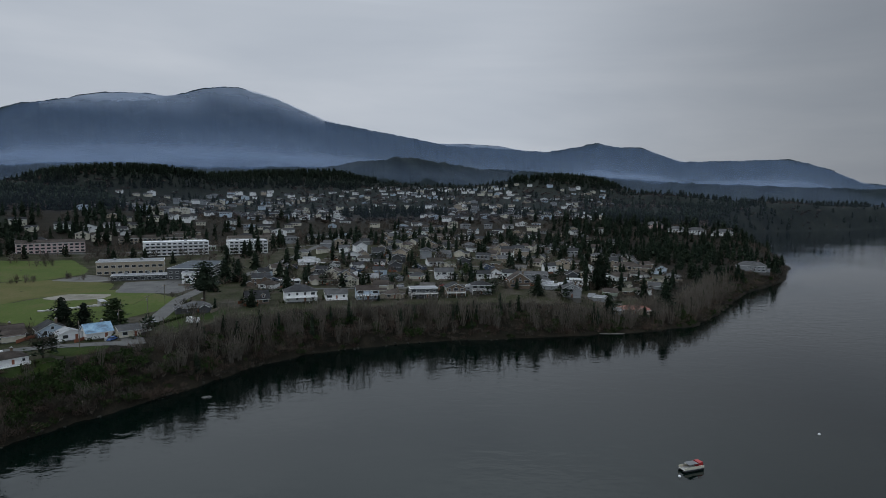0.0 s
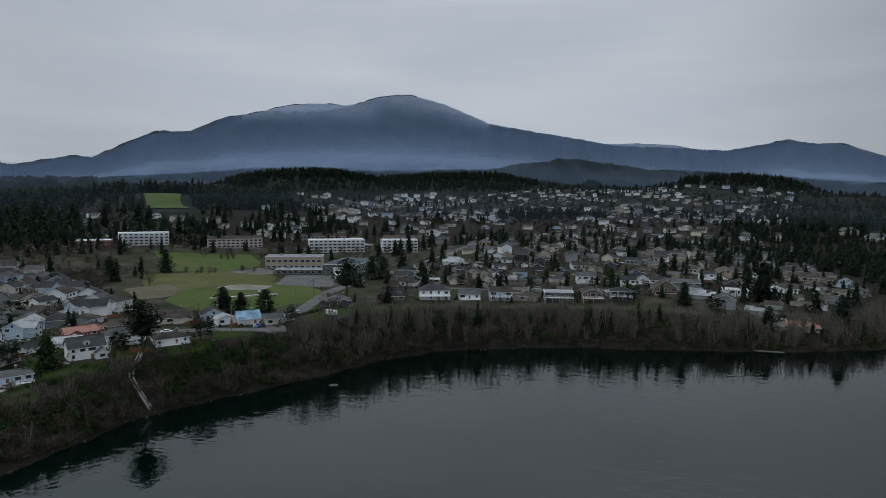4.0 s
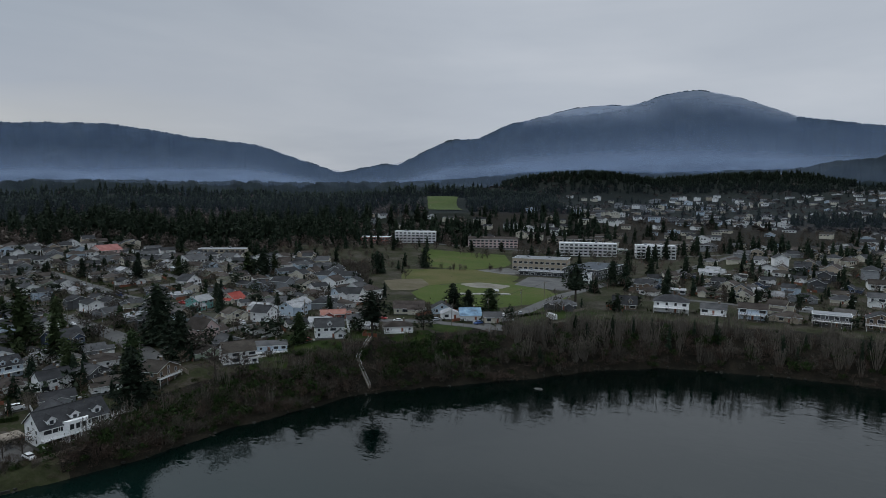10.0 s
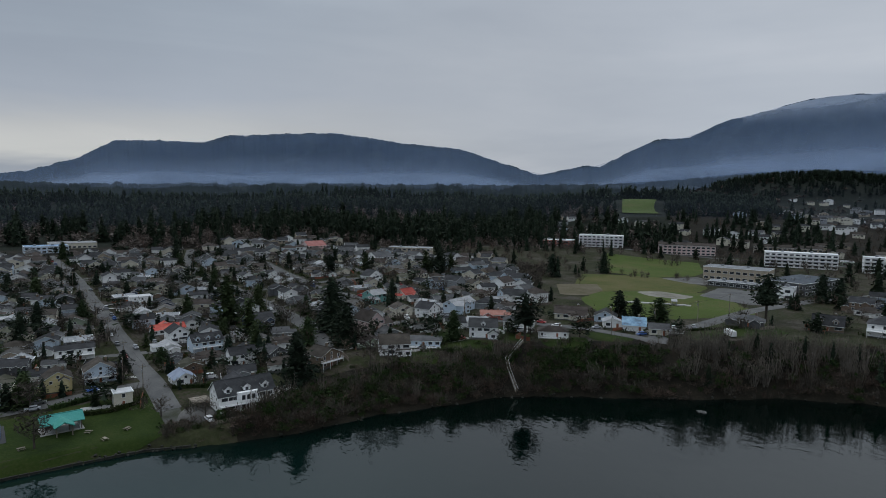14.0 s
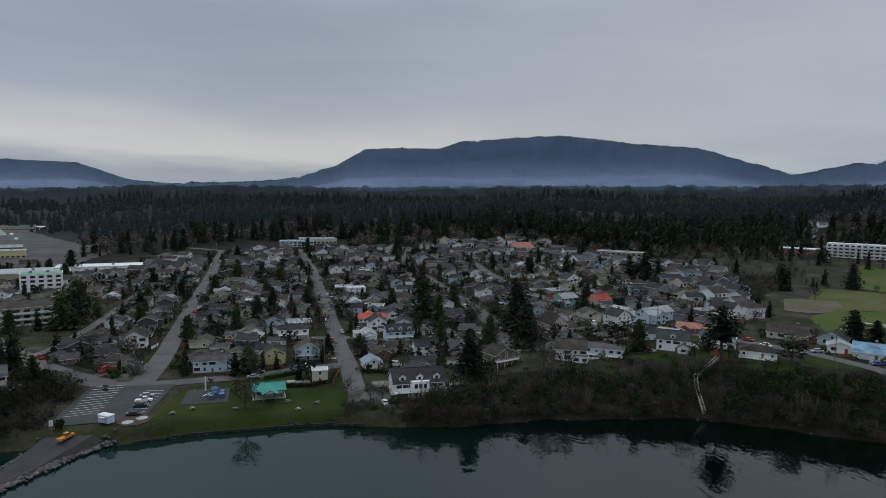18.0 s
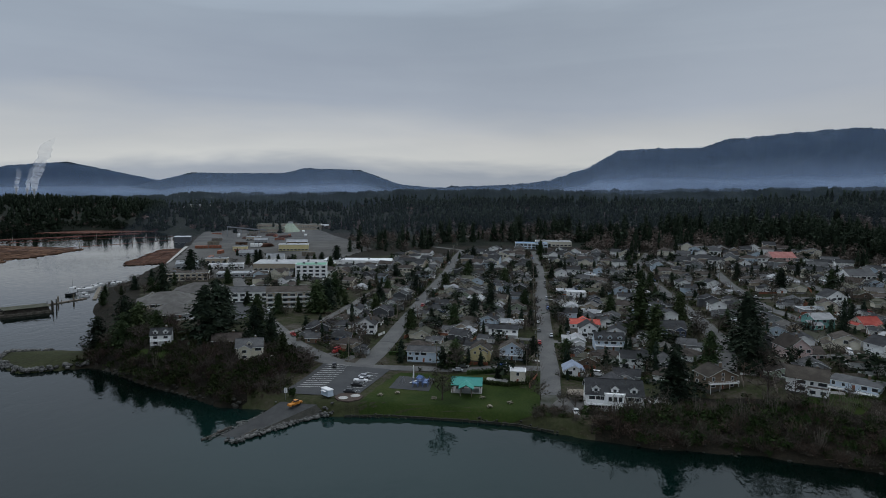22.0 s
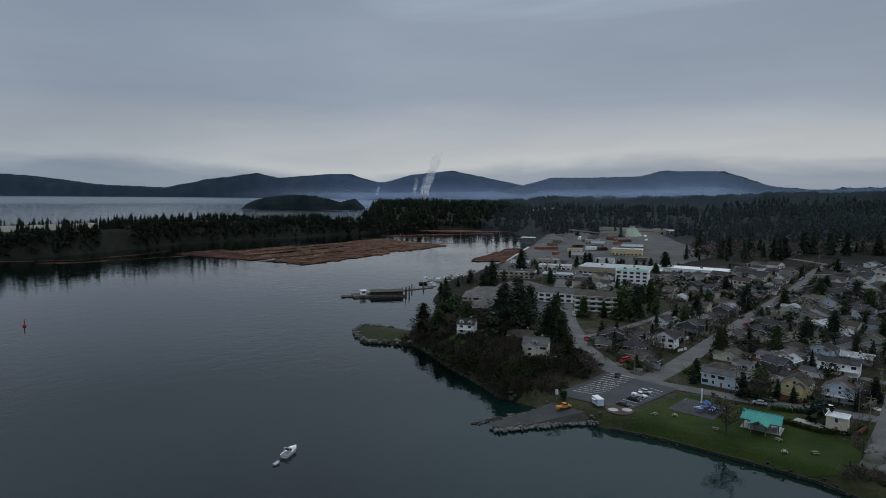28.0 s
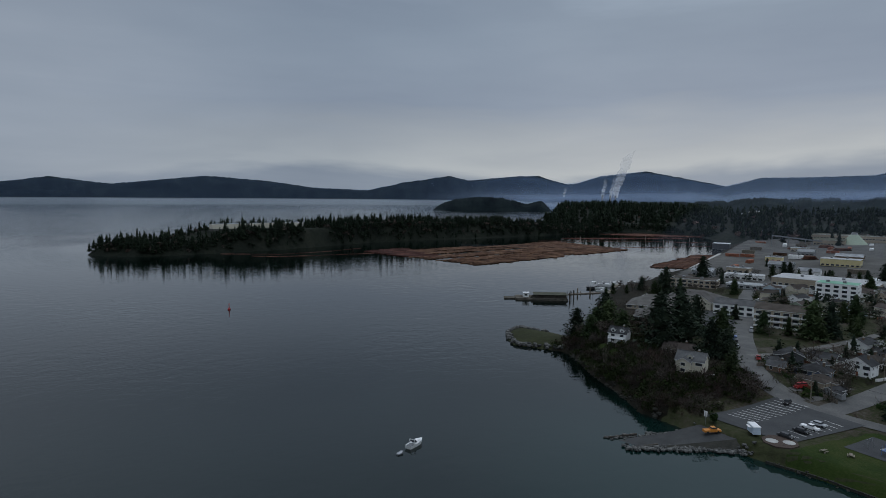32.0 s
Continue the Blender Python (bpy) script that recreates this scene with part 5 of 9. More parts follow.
def house(x, y, turn, w, d, storeys, roof, wall, cover, label, rise=None, porch=0, dormers=0, wing=None, chimney=True, seed=None, copies=False, name="house", category="house", group="houses of the town", windows=True, z=None, few=False):
    """A house: walls, roof, windows, door and what else it has, on an Empty at its base. turn: degrees its front (local -y) is turned. porch: metres of deck before the front."""
    n = len(HOUSES) if seed is None else seed
    rng = random.Random(n * 7 + 3)
    eave = 2.6 * storeys + .35
    rise = rise if rise is not None else (0 if roof == "flat" else .30 * (d if roof != "gy" else w))
    base = hgt(x, y) + .1 if z is None else z
    k = .84 if not few and name == "house" and y < 232 and x > -330 else 1.0
    t = thing(name, label, category, pose(x, y, base, 0, 0, turn) @ Matrix.Diagonal((k, k, k * (.9 if few else 1), 1)), group=group)
    walls, top = wall_geo(w, d, eave, rise, roof), roof_geo(w, d, eave, rise, roof)
    for ax, ay, aw, ad, ae, ar, ak in annexes(n, w, d, eave, rise) if few or not wing and not porch and not dormers and roof != "flat" and w > 9.5 else ():
        shift(walls, wall_geo(aw, ad, ae, ar, ak), ax, ay)
        shift(top, roof_geo(aw, ad, ae, ar, ak, .35, .18), ax, ay)
    part("wall", walls.mesh("wall", WALLS[wall], FOOTING), t)
    part("roof", top.mesh("roof", ROOFS[cover], TRIM), t)
    if windows:
        for s in range(storeys):
            zz = .35 + 2.6 * s + .85
            for side, length, depth in ((0, w, d), (90, d, w), (270, d, w)) if not few else ((0, w, d), (90, d, w), (180, w, d), (270, d, w)):
                k = max(1, int(length / (3.4 if not few else 6.5)))
                for i in range(k):
                    at = -length / 2 + length * (i + .5) / k
                    if side == 0 and s == 0 and i == k // 2:
                        part("door", DOOR, t, at=pose(0, 0, 0, 0, 0, side) @ pose(at, -depth / 2, .3))
                        continue
                    if rng.random() < (.1 if side == 0 else .4):
                        continue
                    kind = rng.choice(("small", "wide", "tall", "picture" if side == 0 and length / k > 3.3 else "small"))
                    part("window", WINDOWS[kind], t, at=pose(0, 0, 0, 0, 0, side) @ pose(at, -depth / 2, zz))
        if roof in ("gx", "gy") and rise > 1.9 and not few:
            for side in ((90, 270) if roof == "gx" else (0, 180)):
                part("window", WINDOWS["small"], t, at=pose(0, 0, 0, 0, 0, side) @ pose(0, -(w if roof == "gx" else d) / 2, eave + .25))
    if chimney:
        part("chimney", CHIMNEY, t, at=pose(w * .22, d * .1, eave + rise * .75))
    if porch:
        g = Geo().box(-w / 2, w / 2, -d / 2 - porch, -d / 2, eave - 2.95, eave - 2.75)
        post = Geo().box(-.08, .08, .05, .21, -2.5, eave - 2.95).mesh("post", TRIM)
        for i in range(int(w / 4) + 1):
            part("post", post, t, at=pose(-w / 2 + .15 + i * (w - .3) / int(w / 4), -d / 2 - porch, 0))
        part("deck", g.mesh("deck", TRIM), t)
        g = Geo()
        railing(g, -w / 2, w / 2, -d / 2 - porch + .06, -d / 2 - porch + .06, eave - 2.75)
        railing(g, -w / 2 + .06, -w / 2 + .06, -d / 2 - porch, -d / 2, eave - 2.75)
        railing(g, w / 2 - .06, w / 2 - .06, -d / 2 - porch, -d / 2, eave - 2.75)
        part("railing", g.mesh("railing", TRIM), t)
    for i in range(dormers):
        px = -w / 2 + w * (i + .5) / dormers
        m = pose(px, -d / 4, eave + rise * .18)
        dm = part("dormer", wall_geo(2.2, d * .42, 1.35, .9, "gy", .6).mesh("dormer", WALLS[wall], FOOTING), t, at=m)
        part("roof", roof_geo(2.2, d * .42, 1.35, .9, "gy", .3, .15).mesh("roof", ROOFS[cover], TRIM), dm)
        part("window", WINDOWS["small"], dm, at=pose(0, -d * .21, .1))
    if wing:
        wx, wy, ww, wd, ws, wr = wing
        e2 = 2.6 * ws + .35
        r2 = 0 if wr == "flat" else .30 * (wd if wr != "gy" else ww)
        wg = part("wing", wall_geo(ww, wd, e2, r2, wr).mesh("wing", WALLS[wall], FOOTING), t, at=pose(wx, wy, 0))
        part("roof", roof_geo(ww, wd, e2, r2, wr).mesh("roof", ROOFS[cover], TRIM), wg)
        k = max(1, int(ww / 3))
        for s in range(ws):
            for i in range(k):
                part("window", WINDOWS["wide"], wg, at=pose(-ww / 2 + ww * (i + .5) / k, -wd / 2, 1.1 + 2.6 * s))
    HOUSES.append((x, y, max(w, d) / 2 + 1.5))
    return t


# ---- houses along the bluff and the waterfront ----
MANSION = house(-153, 78, 96, 18, 10, 2, "gx", "white", "charcoal_shingle", "large white waterfront house with dark roof, dormers and long balcony", rise=3.8, porch=2.0, dormers=3, wing=(1, 8, 9, 9, 2, "gy"), name="mansion", z=hgt(-153, 78) - .6)
g = Geo().prism([(-3.4, -5.0), (-2.4, -6.3), (2.4, -6.3), (3.4, -5.0)], -2.0, 6.3)
bay = part("bay", g.mesh("bay", WALLS["white"]), MANSION, "white bay with tall windows")
for px in (-1.6, 0, 1.6):
    part("window", WINDOWS["tall"], bay, at=pose(px, -6.3, 3.9))
    part("window", WINDOWS["tall"], bay, at=pose(px, -6.3, 1.0))
for px in (-7.2, -5.0, 5.0, 7.2):
    part("window", WINDOWS["wide"], MANSION, at=pose(px, -5.0, 3.9))
house(-186, 64, 98, 9, 10, 1, "gy", "white", "blue_grey", "white gabled garage house beside the road end", rise=2.4, chimney=False)
house(-174, 44, 95, 6.6, 6, 2, "flat", "cream", "flat_white", "small flat-roofed cream house above a hedge", chimney=False)
house(-203, 38, 95, 12, 10, 2, "gy", "pale_blue", "brown_shingle", "pale blue gabled house with a front balcony", porch=1.6)
house(-200, 25, 95, 10, 11, 2, "gy", "yellow", "brown_shingle", "cream-yellow gabled house with a garage door")
house(-233, 30, 95, 16, 8, 2, "gx", "white", "charcoal_shingle", "long white house with a balcony and dark roof", rise=1.6, porch=1.8)
house(-194, 2, 96, 17, 9, 2, "gx", "pale_blue", "grey_shingle", "long pale grey house with grey roof by the park", rise=1.8, wing=(-5, 7, 8, 8, 1, "gx"))
house(-258, 67, 98, 17, 9, 1, "gx", "white", "orange_red", "low white house with a bright red roof", rise=2.2)
house(-240, 69, 98, 10, 11, 2, "gy", "white", "charcoal_shingle", "white gabled house with dark roof", rise=3.2)
house(-223, 78, 98, 15, 10, 2, "gx", "pale_blue", "charcoal_shingle", "grey-blue two-storey house with three dormers", rise=3.2, dormers=3, porch=1.5)
house(-196, 87, 95, 12, 8, 2, "gx", "white", "charcoal_shingle", "white house with dark steep roof", rise=2.8)
house(-246, 106, 100, 15, 11, 2, "gx", "dark_blue", "charcoal_shingle", "dark blue house with white gable trim", rise=3.4, wing=(3, -6, 6, 6, 2, "gy"))
house(-327, 61, 98, 13, 10, 2, "flat", "white", "flat_white", "plain white flat-roofed cube house", chimney=False)
house(-197, 100, 110, 10, 9, 1, "gy", "charcoal", "grey_shingle", "dark low house with white gable edges", rise=2.6)
house(-173, 113, 115, 13, 10, 2, "gy", "brown", "brown_shingle", "weathered brown house among trees", rise=3.0, porch=1.5)
house(-167, 140, 70, 14, 11, 2, "gx", "white", "brown_shingle", "pale gabled house with brown roof and low glazed wing", rise=3.6, wing=(4, -6, 7, 4, 1, "flat"))
house(-205, 146, 105, 11, 13, 2, "gy", "pink", "brown_shingle", "tall pinkish gabled house with steep roof", rise=4.4, wing=(8, -2, 7, 9, 1, "gx"))
house(-171, 156, 58, 17, 11, 1, "hip", "pale_blue", "grey_shingle", "flat grey-roofed bungalow with a long railed deck", rise=1.2, porch=2.4)
house(-164, 181, 56, 14, 10, 2, "gx", "white", "grey_shingle", "white gabled house with grey roof on the bluff", rise=3.6, dormers=1, wing=(5, -5.5, 5, 5, 1, "gy"))
house(-166, 200, 54, 13, 11, 2, "hip", "white", "grey_shingle", "white two-storey house with bay windows", rise=2.4, wing=(7, -2, 5, 8, 2, "flat"))
house(-149, 207, 52, 15, 10, 1, "hip", "white", "brown_shingle", "low white house with a hip roof and balcony over the bluff", rise=2.2, porch=2.2)
house(-191, 205, 58, 14, 9, 1, "gx", "brick_red", "dull_red", "low house with a dull red roof and skylights", rise=1.9)
house(-214, 200, 115, 22, 9, 2, "gx", "pale_blue", "pale_grey", "long pale house with a light metal roof", rise=2.6, wing=(-6, -6, 8, 6, 2, "gy"))
house(-208, 178, 115, 11, 10, 2, "gy", "white", "charcoal_shingle", "white cottage with a steep gable", rise=3.2, wing=(8, 1, 7, 8, 1, "gx"))
house(-255, 190, 110, 11, 10, 1, "gx", "cream", "orange_red", "small cottage with a bright orange-red roof", rise=3.4)
house(-253, 170, 110, 12, 10, 2, "gx", "teal", "pale_grey", "teal house with a pale grey roof", rise=2.4, wing=(-6, -4, 7, 6, 1, "gx"))
house(-318, 197, 110, 14, 10, 2, "gy", "white", "charcoal_shingle", "white gabled two-storey house")
house(-382, 232, 110, 18, 12, 2, "gx", "white", "grey_shingle", "large white two-storey house on the rise")
house(-513, 223, 105, 20, 14, 2, "gx", "pink", "dull_red", "pink house with a red roof below the woods")
house(-137, 243, 44, 9.5, 8.5, 1, "gx", "white", "sky_blue", "white bungalow under a torn sky-blue roof tarpaulin", rise=2.8)
house(-127, 247, 44, 8, 9, 1, "gx", "cream", "grey_shingle", "low pale annex with a grey roof", rise=1.6, chimney=False)
house(-146, 239, 50, 8, 6, 1, "gy", "white", "pale_grey", "carport wing under pale roof sheeting", rise=1.6, chimney=False)
house(-158, 247, 42, 10, 9, 1, "gy", "pale_blue", "charcoal_shingle", "small pale blue gabled cottage", rise=2.6)
house(-172, 238, 45, 15, 10, 1, "gx", "cream", "brown_shingle", "cream bungalow with a brown gable roof", rise=2.8)
house(-119, 299, 30, 12.8, 7.6, 1, "hip", "charcoal", "grey_shingle", "grey bungalow with a hip roof on the bluff", rise=2.2)
house(-97, 324, 25, 12.0, 9.3, 1, "gx", "brown", "charcoal_shingle", "dark shingled house with a white dormer", rise=3.8, dormers=2)
house(-76, 334, 20, 16.8, 11.0, 2, "hip", "white", "charcoal_shingle", "large white house with columns and a dark hip roof", rise=3.2, porch=2.4, name="column_house")
house(-58, 344, 17, 12.0, 8.5, 1, "gx", "white", "grey_shingle", "white bungalow with a grey roof and long deck", porch=2.0, rise=2.2)
house(-41, 350, 14, 12.8, 9.3, 2, "gx", "pale_blue", "brown_shingle", "pale blue house with white balcony", porch=2.0, rise=2.2)
house(-26, 357, 12, 10.4, 8.5, 1, "hip", "tan", "brown_shingle", "tan bungalow with a brown hip roof", rise=2.4)
house(-9, 362, 10, 16.0, 10.2, 2, "flat", "charcoal", "flat_tar", "dark grey wide house with flat roofs and glass front", porch=2.2, chimney=False)
house(10, 366, 8, 11.2, 10.2, 2, "gy", "brown", "charcoal_shingle", "brown gabled house with big windows", porch=2.0, rise=2.4)
house(26, 372, 6, 12.0, 9.3, 2, "hip", "grey", "charcoal_shingle", "grey two-storey house with balcony", porch=1.8, rise=2.2)
house(52, 392, 2, 13, 12, 2, "gy", "brown", "brown_shingle", "brown house with a glazed triangular gable", rise=4.2)
for hx, hy, hw, wl, rf, cv in ((-113, 388, 13, "brown", "gx", "charcoal_shingle"), (-96, 394, 15, "grey", "flat", "pale_grey"), (-79, 400, 12, "cream", "gx", "brown_shingle"), (-62, 408, 13, "tan", "gy", "charcoal_shingle"),
                               (-46, 418, 11, "pink", "gx", "pale_grey"), (-31, 424, 14, "grey", "hip", "charcoal_shingle"), (-14, 431, 14, "cream", "hip", "grey_shingle"), (4, 436, 16, "white", "gx", "grey_shingle"),
                               (22, 442, 14, "tan", "gx", "grey_shingle"), (42, 448, 15, "white", "gy", "brown_shingle")):
    house(hx, hy, 20 - (hx + 110) * .12 + hw * 7 % 9 - 4, hw * .82, 8.2, 1 + (hw % 3 == 1), rf, wl, cv, "modest house in the second row behind the bluff")
house(66, 425, 0, 20, 10, 2, "gx", "grey", "grey_shingle", "long grey house with stepped roofs", rise=1.8, wing=(6, -7, 9, 7, 1, "hip"))
house(82, 372, -6, 11, 10, 2, "gy", "grey", "grey_shingle", "grey two-storey gabled house over the beach", rise=2.6)
house(95, 414, -5, 14, 10, 2, "flat", "white", "flat_white", "white flat-roofed modern house")
house(122, 452, -10, 20, 13, 2, "gy", "white", "brown_shingle", "large white gabled house with brown roof", rise=4.2, wing=(13, 3, 10, 9, 2, "gx"))
house(158, 508, -15, 22, 12, 2, "hip", "tan", "brown_shingle", "large house with brown hip roofs among trees")
house(118, 362, -10, 17, 9, 1, "hip", "tan", "dull_red", "low beach house with an orange-brown hip roof", rise=2.0)
house(106, 358, -6, 5, 4, 1, "gx", "pale_blue", "pale_grey", "small pale blue shed", chimney=False, name="shed", category="shed")
house(283, 548, -30, 24, 12, 2, "hip", "grey", "grey_shingle", "large grey house among trees on the point")
for hx, hy in ((319, 815), (343, 812), (377, 806), (300, 850)):
    house(hx, hy, -20, 24, 14, 2, "hip", "white" if hx % 2 else "pink", "grey_shingle", "large pale house on the wooded slope")
# ---- houses on the wooded point south of the ramp ----
house(-162, -62, 118, 12, 9, 2, "gx", "cream", "grey_shingle", "grey-roofed house with white gables in trees", rise=3.2, wing=(-2, -5, 5.5, 5, 2, "gy"), dormers=1)
house(-166, -106, 118, 9.5, 7, 2, "gx", "white", "charcoal_shingle", "white half-timbered house with dark gables", rise=2.8, dormers=2, porch=1.2)
for x, y, a in ((-158, -112, 110), (-157, -98, 105)):
    c, sn = math.cos(radians(a)), math.sin(radians(a))
    patch("garden_lawn", [(x + c * u - sn * v, y + sn * u + c * v) for u, v in ((-5, -4), (0, -4.5), (5, -4), (5, 3), (0, 4), (-5, 3))], LAWN, 0.12, "sloping green garden lawn above the shore", 3)
house(-177, -82, 120, 14, 10, 1, "gx", "brown", "brown_shingle", "low house with a rust-brown roof", rise=2.4)
house(-206, -42, 110, 12, 9.5, 1, "hip", "dark_blue", "charcoal_shingle", "dark blue bungalow with a grey hip roof", rise=2.6)
house(-196, -51, 110, 7.5, 6.5, 1, "gx", "brown", "grey_shingle", "small brown cottage beside the curve")
house(-228, -53, 105, 12, 8, 1, "gx", "white", "charcoal_shingle", "low white house with dark roof and carport", rise=1.9)
house(-224, -36, 100, 11, 9, 2, "gy", "white", "charcoal_shingle", "white gabled cottage near the main street")


# ---- larger buildings ----
def block(name, x, y, turn, w, d, storeys, wall, cover, label, category="apartment block", bands=True, balconies=0, z=None, floor=2.9, gable=False):
    """A long flat-roofed or gabled building with rows of windows, bands between the storeys and balconies."""
    base = hgt(x, y) if z is None else z
    t = thing(name, label, category, pose(x, y, base, 0, 0, turn))
    tall = storeys * floor + .5
    part("wall", wall_geo(w, d, tall, 2.6 if gable else 0, "gx" if gable else "flat", 4).mesh("wall", WALLS[wall], FOOTING), t)
    part("roof", roof_geo(w, d, tall, 2.6 if gable else 0, "gx" if gable else "flat", .4).mesh("roof", ROOFS[cover], TRIM), t)
    for s in range(storeys):
        for side, length, depth in ((0, w, d), (90, d, w), (270, d, w)):
            k = max(1, int(length / 4.2))
            for i in range(k):
                part("window", WINDOWS["picture" if side == 0 else "wide"], t, at=pose(0, 0, 0, 0, 0, side) @ pose(-length / 2 + length * (i + .5) / k, -depth / 2, .9 + floor * s))
        if balconies:
            g = Geo().box(-w / 2, w / 2, -d / 2 - 1.4, -d / 2, floor * s + .25, floor * s + .42).box(-w / 2, w / 2, -d / 2 - 1.4, -d / 2 - 1.3, floor * s + .42, floor * s + 1.3)
            part("balcony", g.mesh("balcony", TRIM), t, "long white balcony front")
    for i in range(2 if not gable else 0):
        part("vent", Geo().box(-1, 1, -1, 1, 0, 1.4, 0, .1).box(-.6, .6, -1.05, -.95, .3, 1.1, 0).mesh("vent", STEEL), t, at=pose(-w * .25 + i * w * .4, 0, tall + .36))
    HOUSES.append((x, y, max(w, d) / 2 + 3))
    return t


block("school", -227, 452, 22, 44, 22, 2, "tan", "flat_tar", "long two-storey tan school with flat roofs", "school", floor=4.4)
block("school_wing", -203, 415, 20, 34, 12, 1, "charcoal", "flat_tar", "low dark glazed school wing", "school")
block("school_gym", -171, 435, 95, 50, 26, 2, "charcoal", "slate_blue", "dark grey school gymnasium with a slate-coloured roof", "school", floor=3.5)
block("school_stair_hall", -160, 396, 20, 12, 9, 2, "white", "flat_tar", "pale two-storey stair hall at the gymnasium's corner", "school", floor=3.4)
block("apartment_block", -232, 541, 32, 52, 14, 4, "white", "flat_white", "four-storey white apartment block with long balconies", balconies=1)
block("apartment_block", -176, 562, 30, 34, 14, 4, "white", "flat_white", "four-storey white apartment block with banded windows", balconies=1)
block("apartment_block", -415, 500, 40, 44, 16, 4, "white", "flat_white", "pale four-storey apartment block", balconies=1)
block("apartment_block", -440, 462, 40, 34, 16, 2, "brick_red", "flat_white", "low red building with a white roof", "hall")
block("row_house", -345, 545, 38, 52, 12, 3, "pink", "brown_shingle", "three-storey pinkish row houses with gable roofs", "row houses", gable=True)
block("row_house", -300, 640, 30, 60, 14, 2, "tan", "brown_shingle", "long tan row houses with brown roofs", "row houses", gable=True)
block("row_house", -200, 655, 25, 50, 14, 2, "tan", "brown_shingle", "long tan row houses with brown roofs", "row houses", gable=True)
block("hall", -240, 590, 30, 46, 14, 1, "sage", "pale_grey", "low green-grey hall beside the road", "hall")
block("apartment_block", -460, 300, 50, 40, 14, 2, "tan", "flat_tar", "low apartment block in front of the woods")
block("hall", -610, 5, 98, 34, 18, 2, "pale_blue", "sky_blue", "pale blue building with a light roof at the street's end", "hall")
block("hall", -660, 25, 98, 40, 24, 1, "cream", "pale_grey", "wide pale-roofed building at the edge of town", "store", floor=5)
block("store", -480, -142, 105, 62, 22, 1, "white", "flat_white", "long white store with a flat roof", "store", floor=5)
block("store", -450, -190, 110, 70, 34, 1, "tan", "pale_grey", "wide low tan warehouse with a pale roof", "warehouse", floor=6)
block("apartment_block", -392, -147, 112, 24, 15, 4, "white", "green_metal", "four-storey white block with a green roof", balconies=0)
block("apartment_block", -280, -105, 118, 30, 14, 3, "tan", "brown_shingle", "three-storey brown gabled apartment house with balconies", balconies=1, gable=True)
house(-234, -152, 132, 22, 20, 1, "hip", "grey", "faded_shingle", "round-fronted grey hotel pavilion with a broad roof", rise=5.5, chimney=False, name="hotel_pavilion", category="hotel", porch=2.0)
house(-262, -178, 128, 34, 24, 1, "hip", "tan", "faded_shingle", "low hotel block with a broad brown-grey hip roof", rise=5.5, chimney=False, name="hotel", category="hotel")
house(-292, -176, 118, 34, 24, 2, "hip", "cream", "faded_shingle", "hotel block with a broad brown-grey hip roof", rise=5.0, chimney=False, name="hotel", category="hotel")
block("hotel", -290, -142, 118, 26, 14, 2, "white", "grey_shingle", "white two-storey hotel wing with a grey roof", "hotel", gable=True)
block("tan_block", -368, -244, 120, 34, 16, 2, "tan", "brown_shingle", "two-storey tan building by the harbour", "office")
block("office", -395, -210, 116, 40, 14, 1, "grey", "flat_tar", "low grey shop row by the harbour", "shops")
block("office", -440, -255, 120, 30, 14, 1, "white", "pale_grey", "low pale harbour shed", "shed", floor=4)
block("mill", -980, -480, 115, 120, 40, 2, "tan", "mossy", "large dull tan sawmill buildings", "sawmill", floor=6)
block("mill", -1075, -470, 115, 50, 30, 1, "white", "flat_white", "low white-roofed mill shed", "shed", floor=6)
block("mill", -905, -470, 115, 40, 26, 1, "tan", "mossy", "tan mill building with a sloping roof", "sawmill", floor=7, gable=True)
block("mill", -610, -276, 114, 34, 18, 1, "yellow", "pale_grey", "yellow mill workshop in the log yard", "workshop", floor=7)
for x, y, w, d, wl in ((-545, -295, 22, 12, "grey"), (-590, -335, 16, 10, "yellow"), (-665, -300, 26, 12, "brown"), (-705, -375, 18, 12, "grey"), (-520, -250, 18, 10, "white"), (-760, -420, 20, 12, "tan"), (-480, -292, 20, 10, "tan"), (-425, -285, 18, 10, "grey")):
    block("yard_shed", x, y, 112, w, d, 1, wl, "flat_tar", "plain low shed in the gravel log yard", "shed", floor=4.5, gable=w % 4 == 2)
block("chip_shed", -722, -512, 120, 22, 16, 1, "charcoal", "flat_white", "dark open-sided shed on the dock with a white roof", "shed", floor=10)
block("far_store", -1655, -1140, 120, 70, 30, 2, "cream", "flat_white", "pale building far off among woods", "building", floor=6)
block("far_tower", -1605, -1180, 120, 30, 20, 1, "white", "flat_white", "low pale building beside it", "building", floor=5)


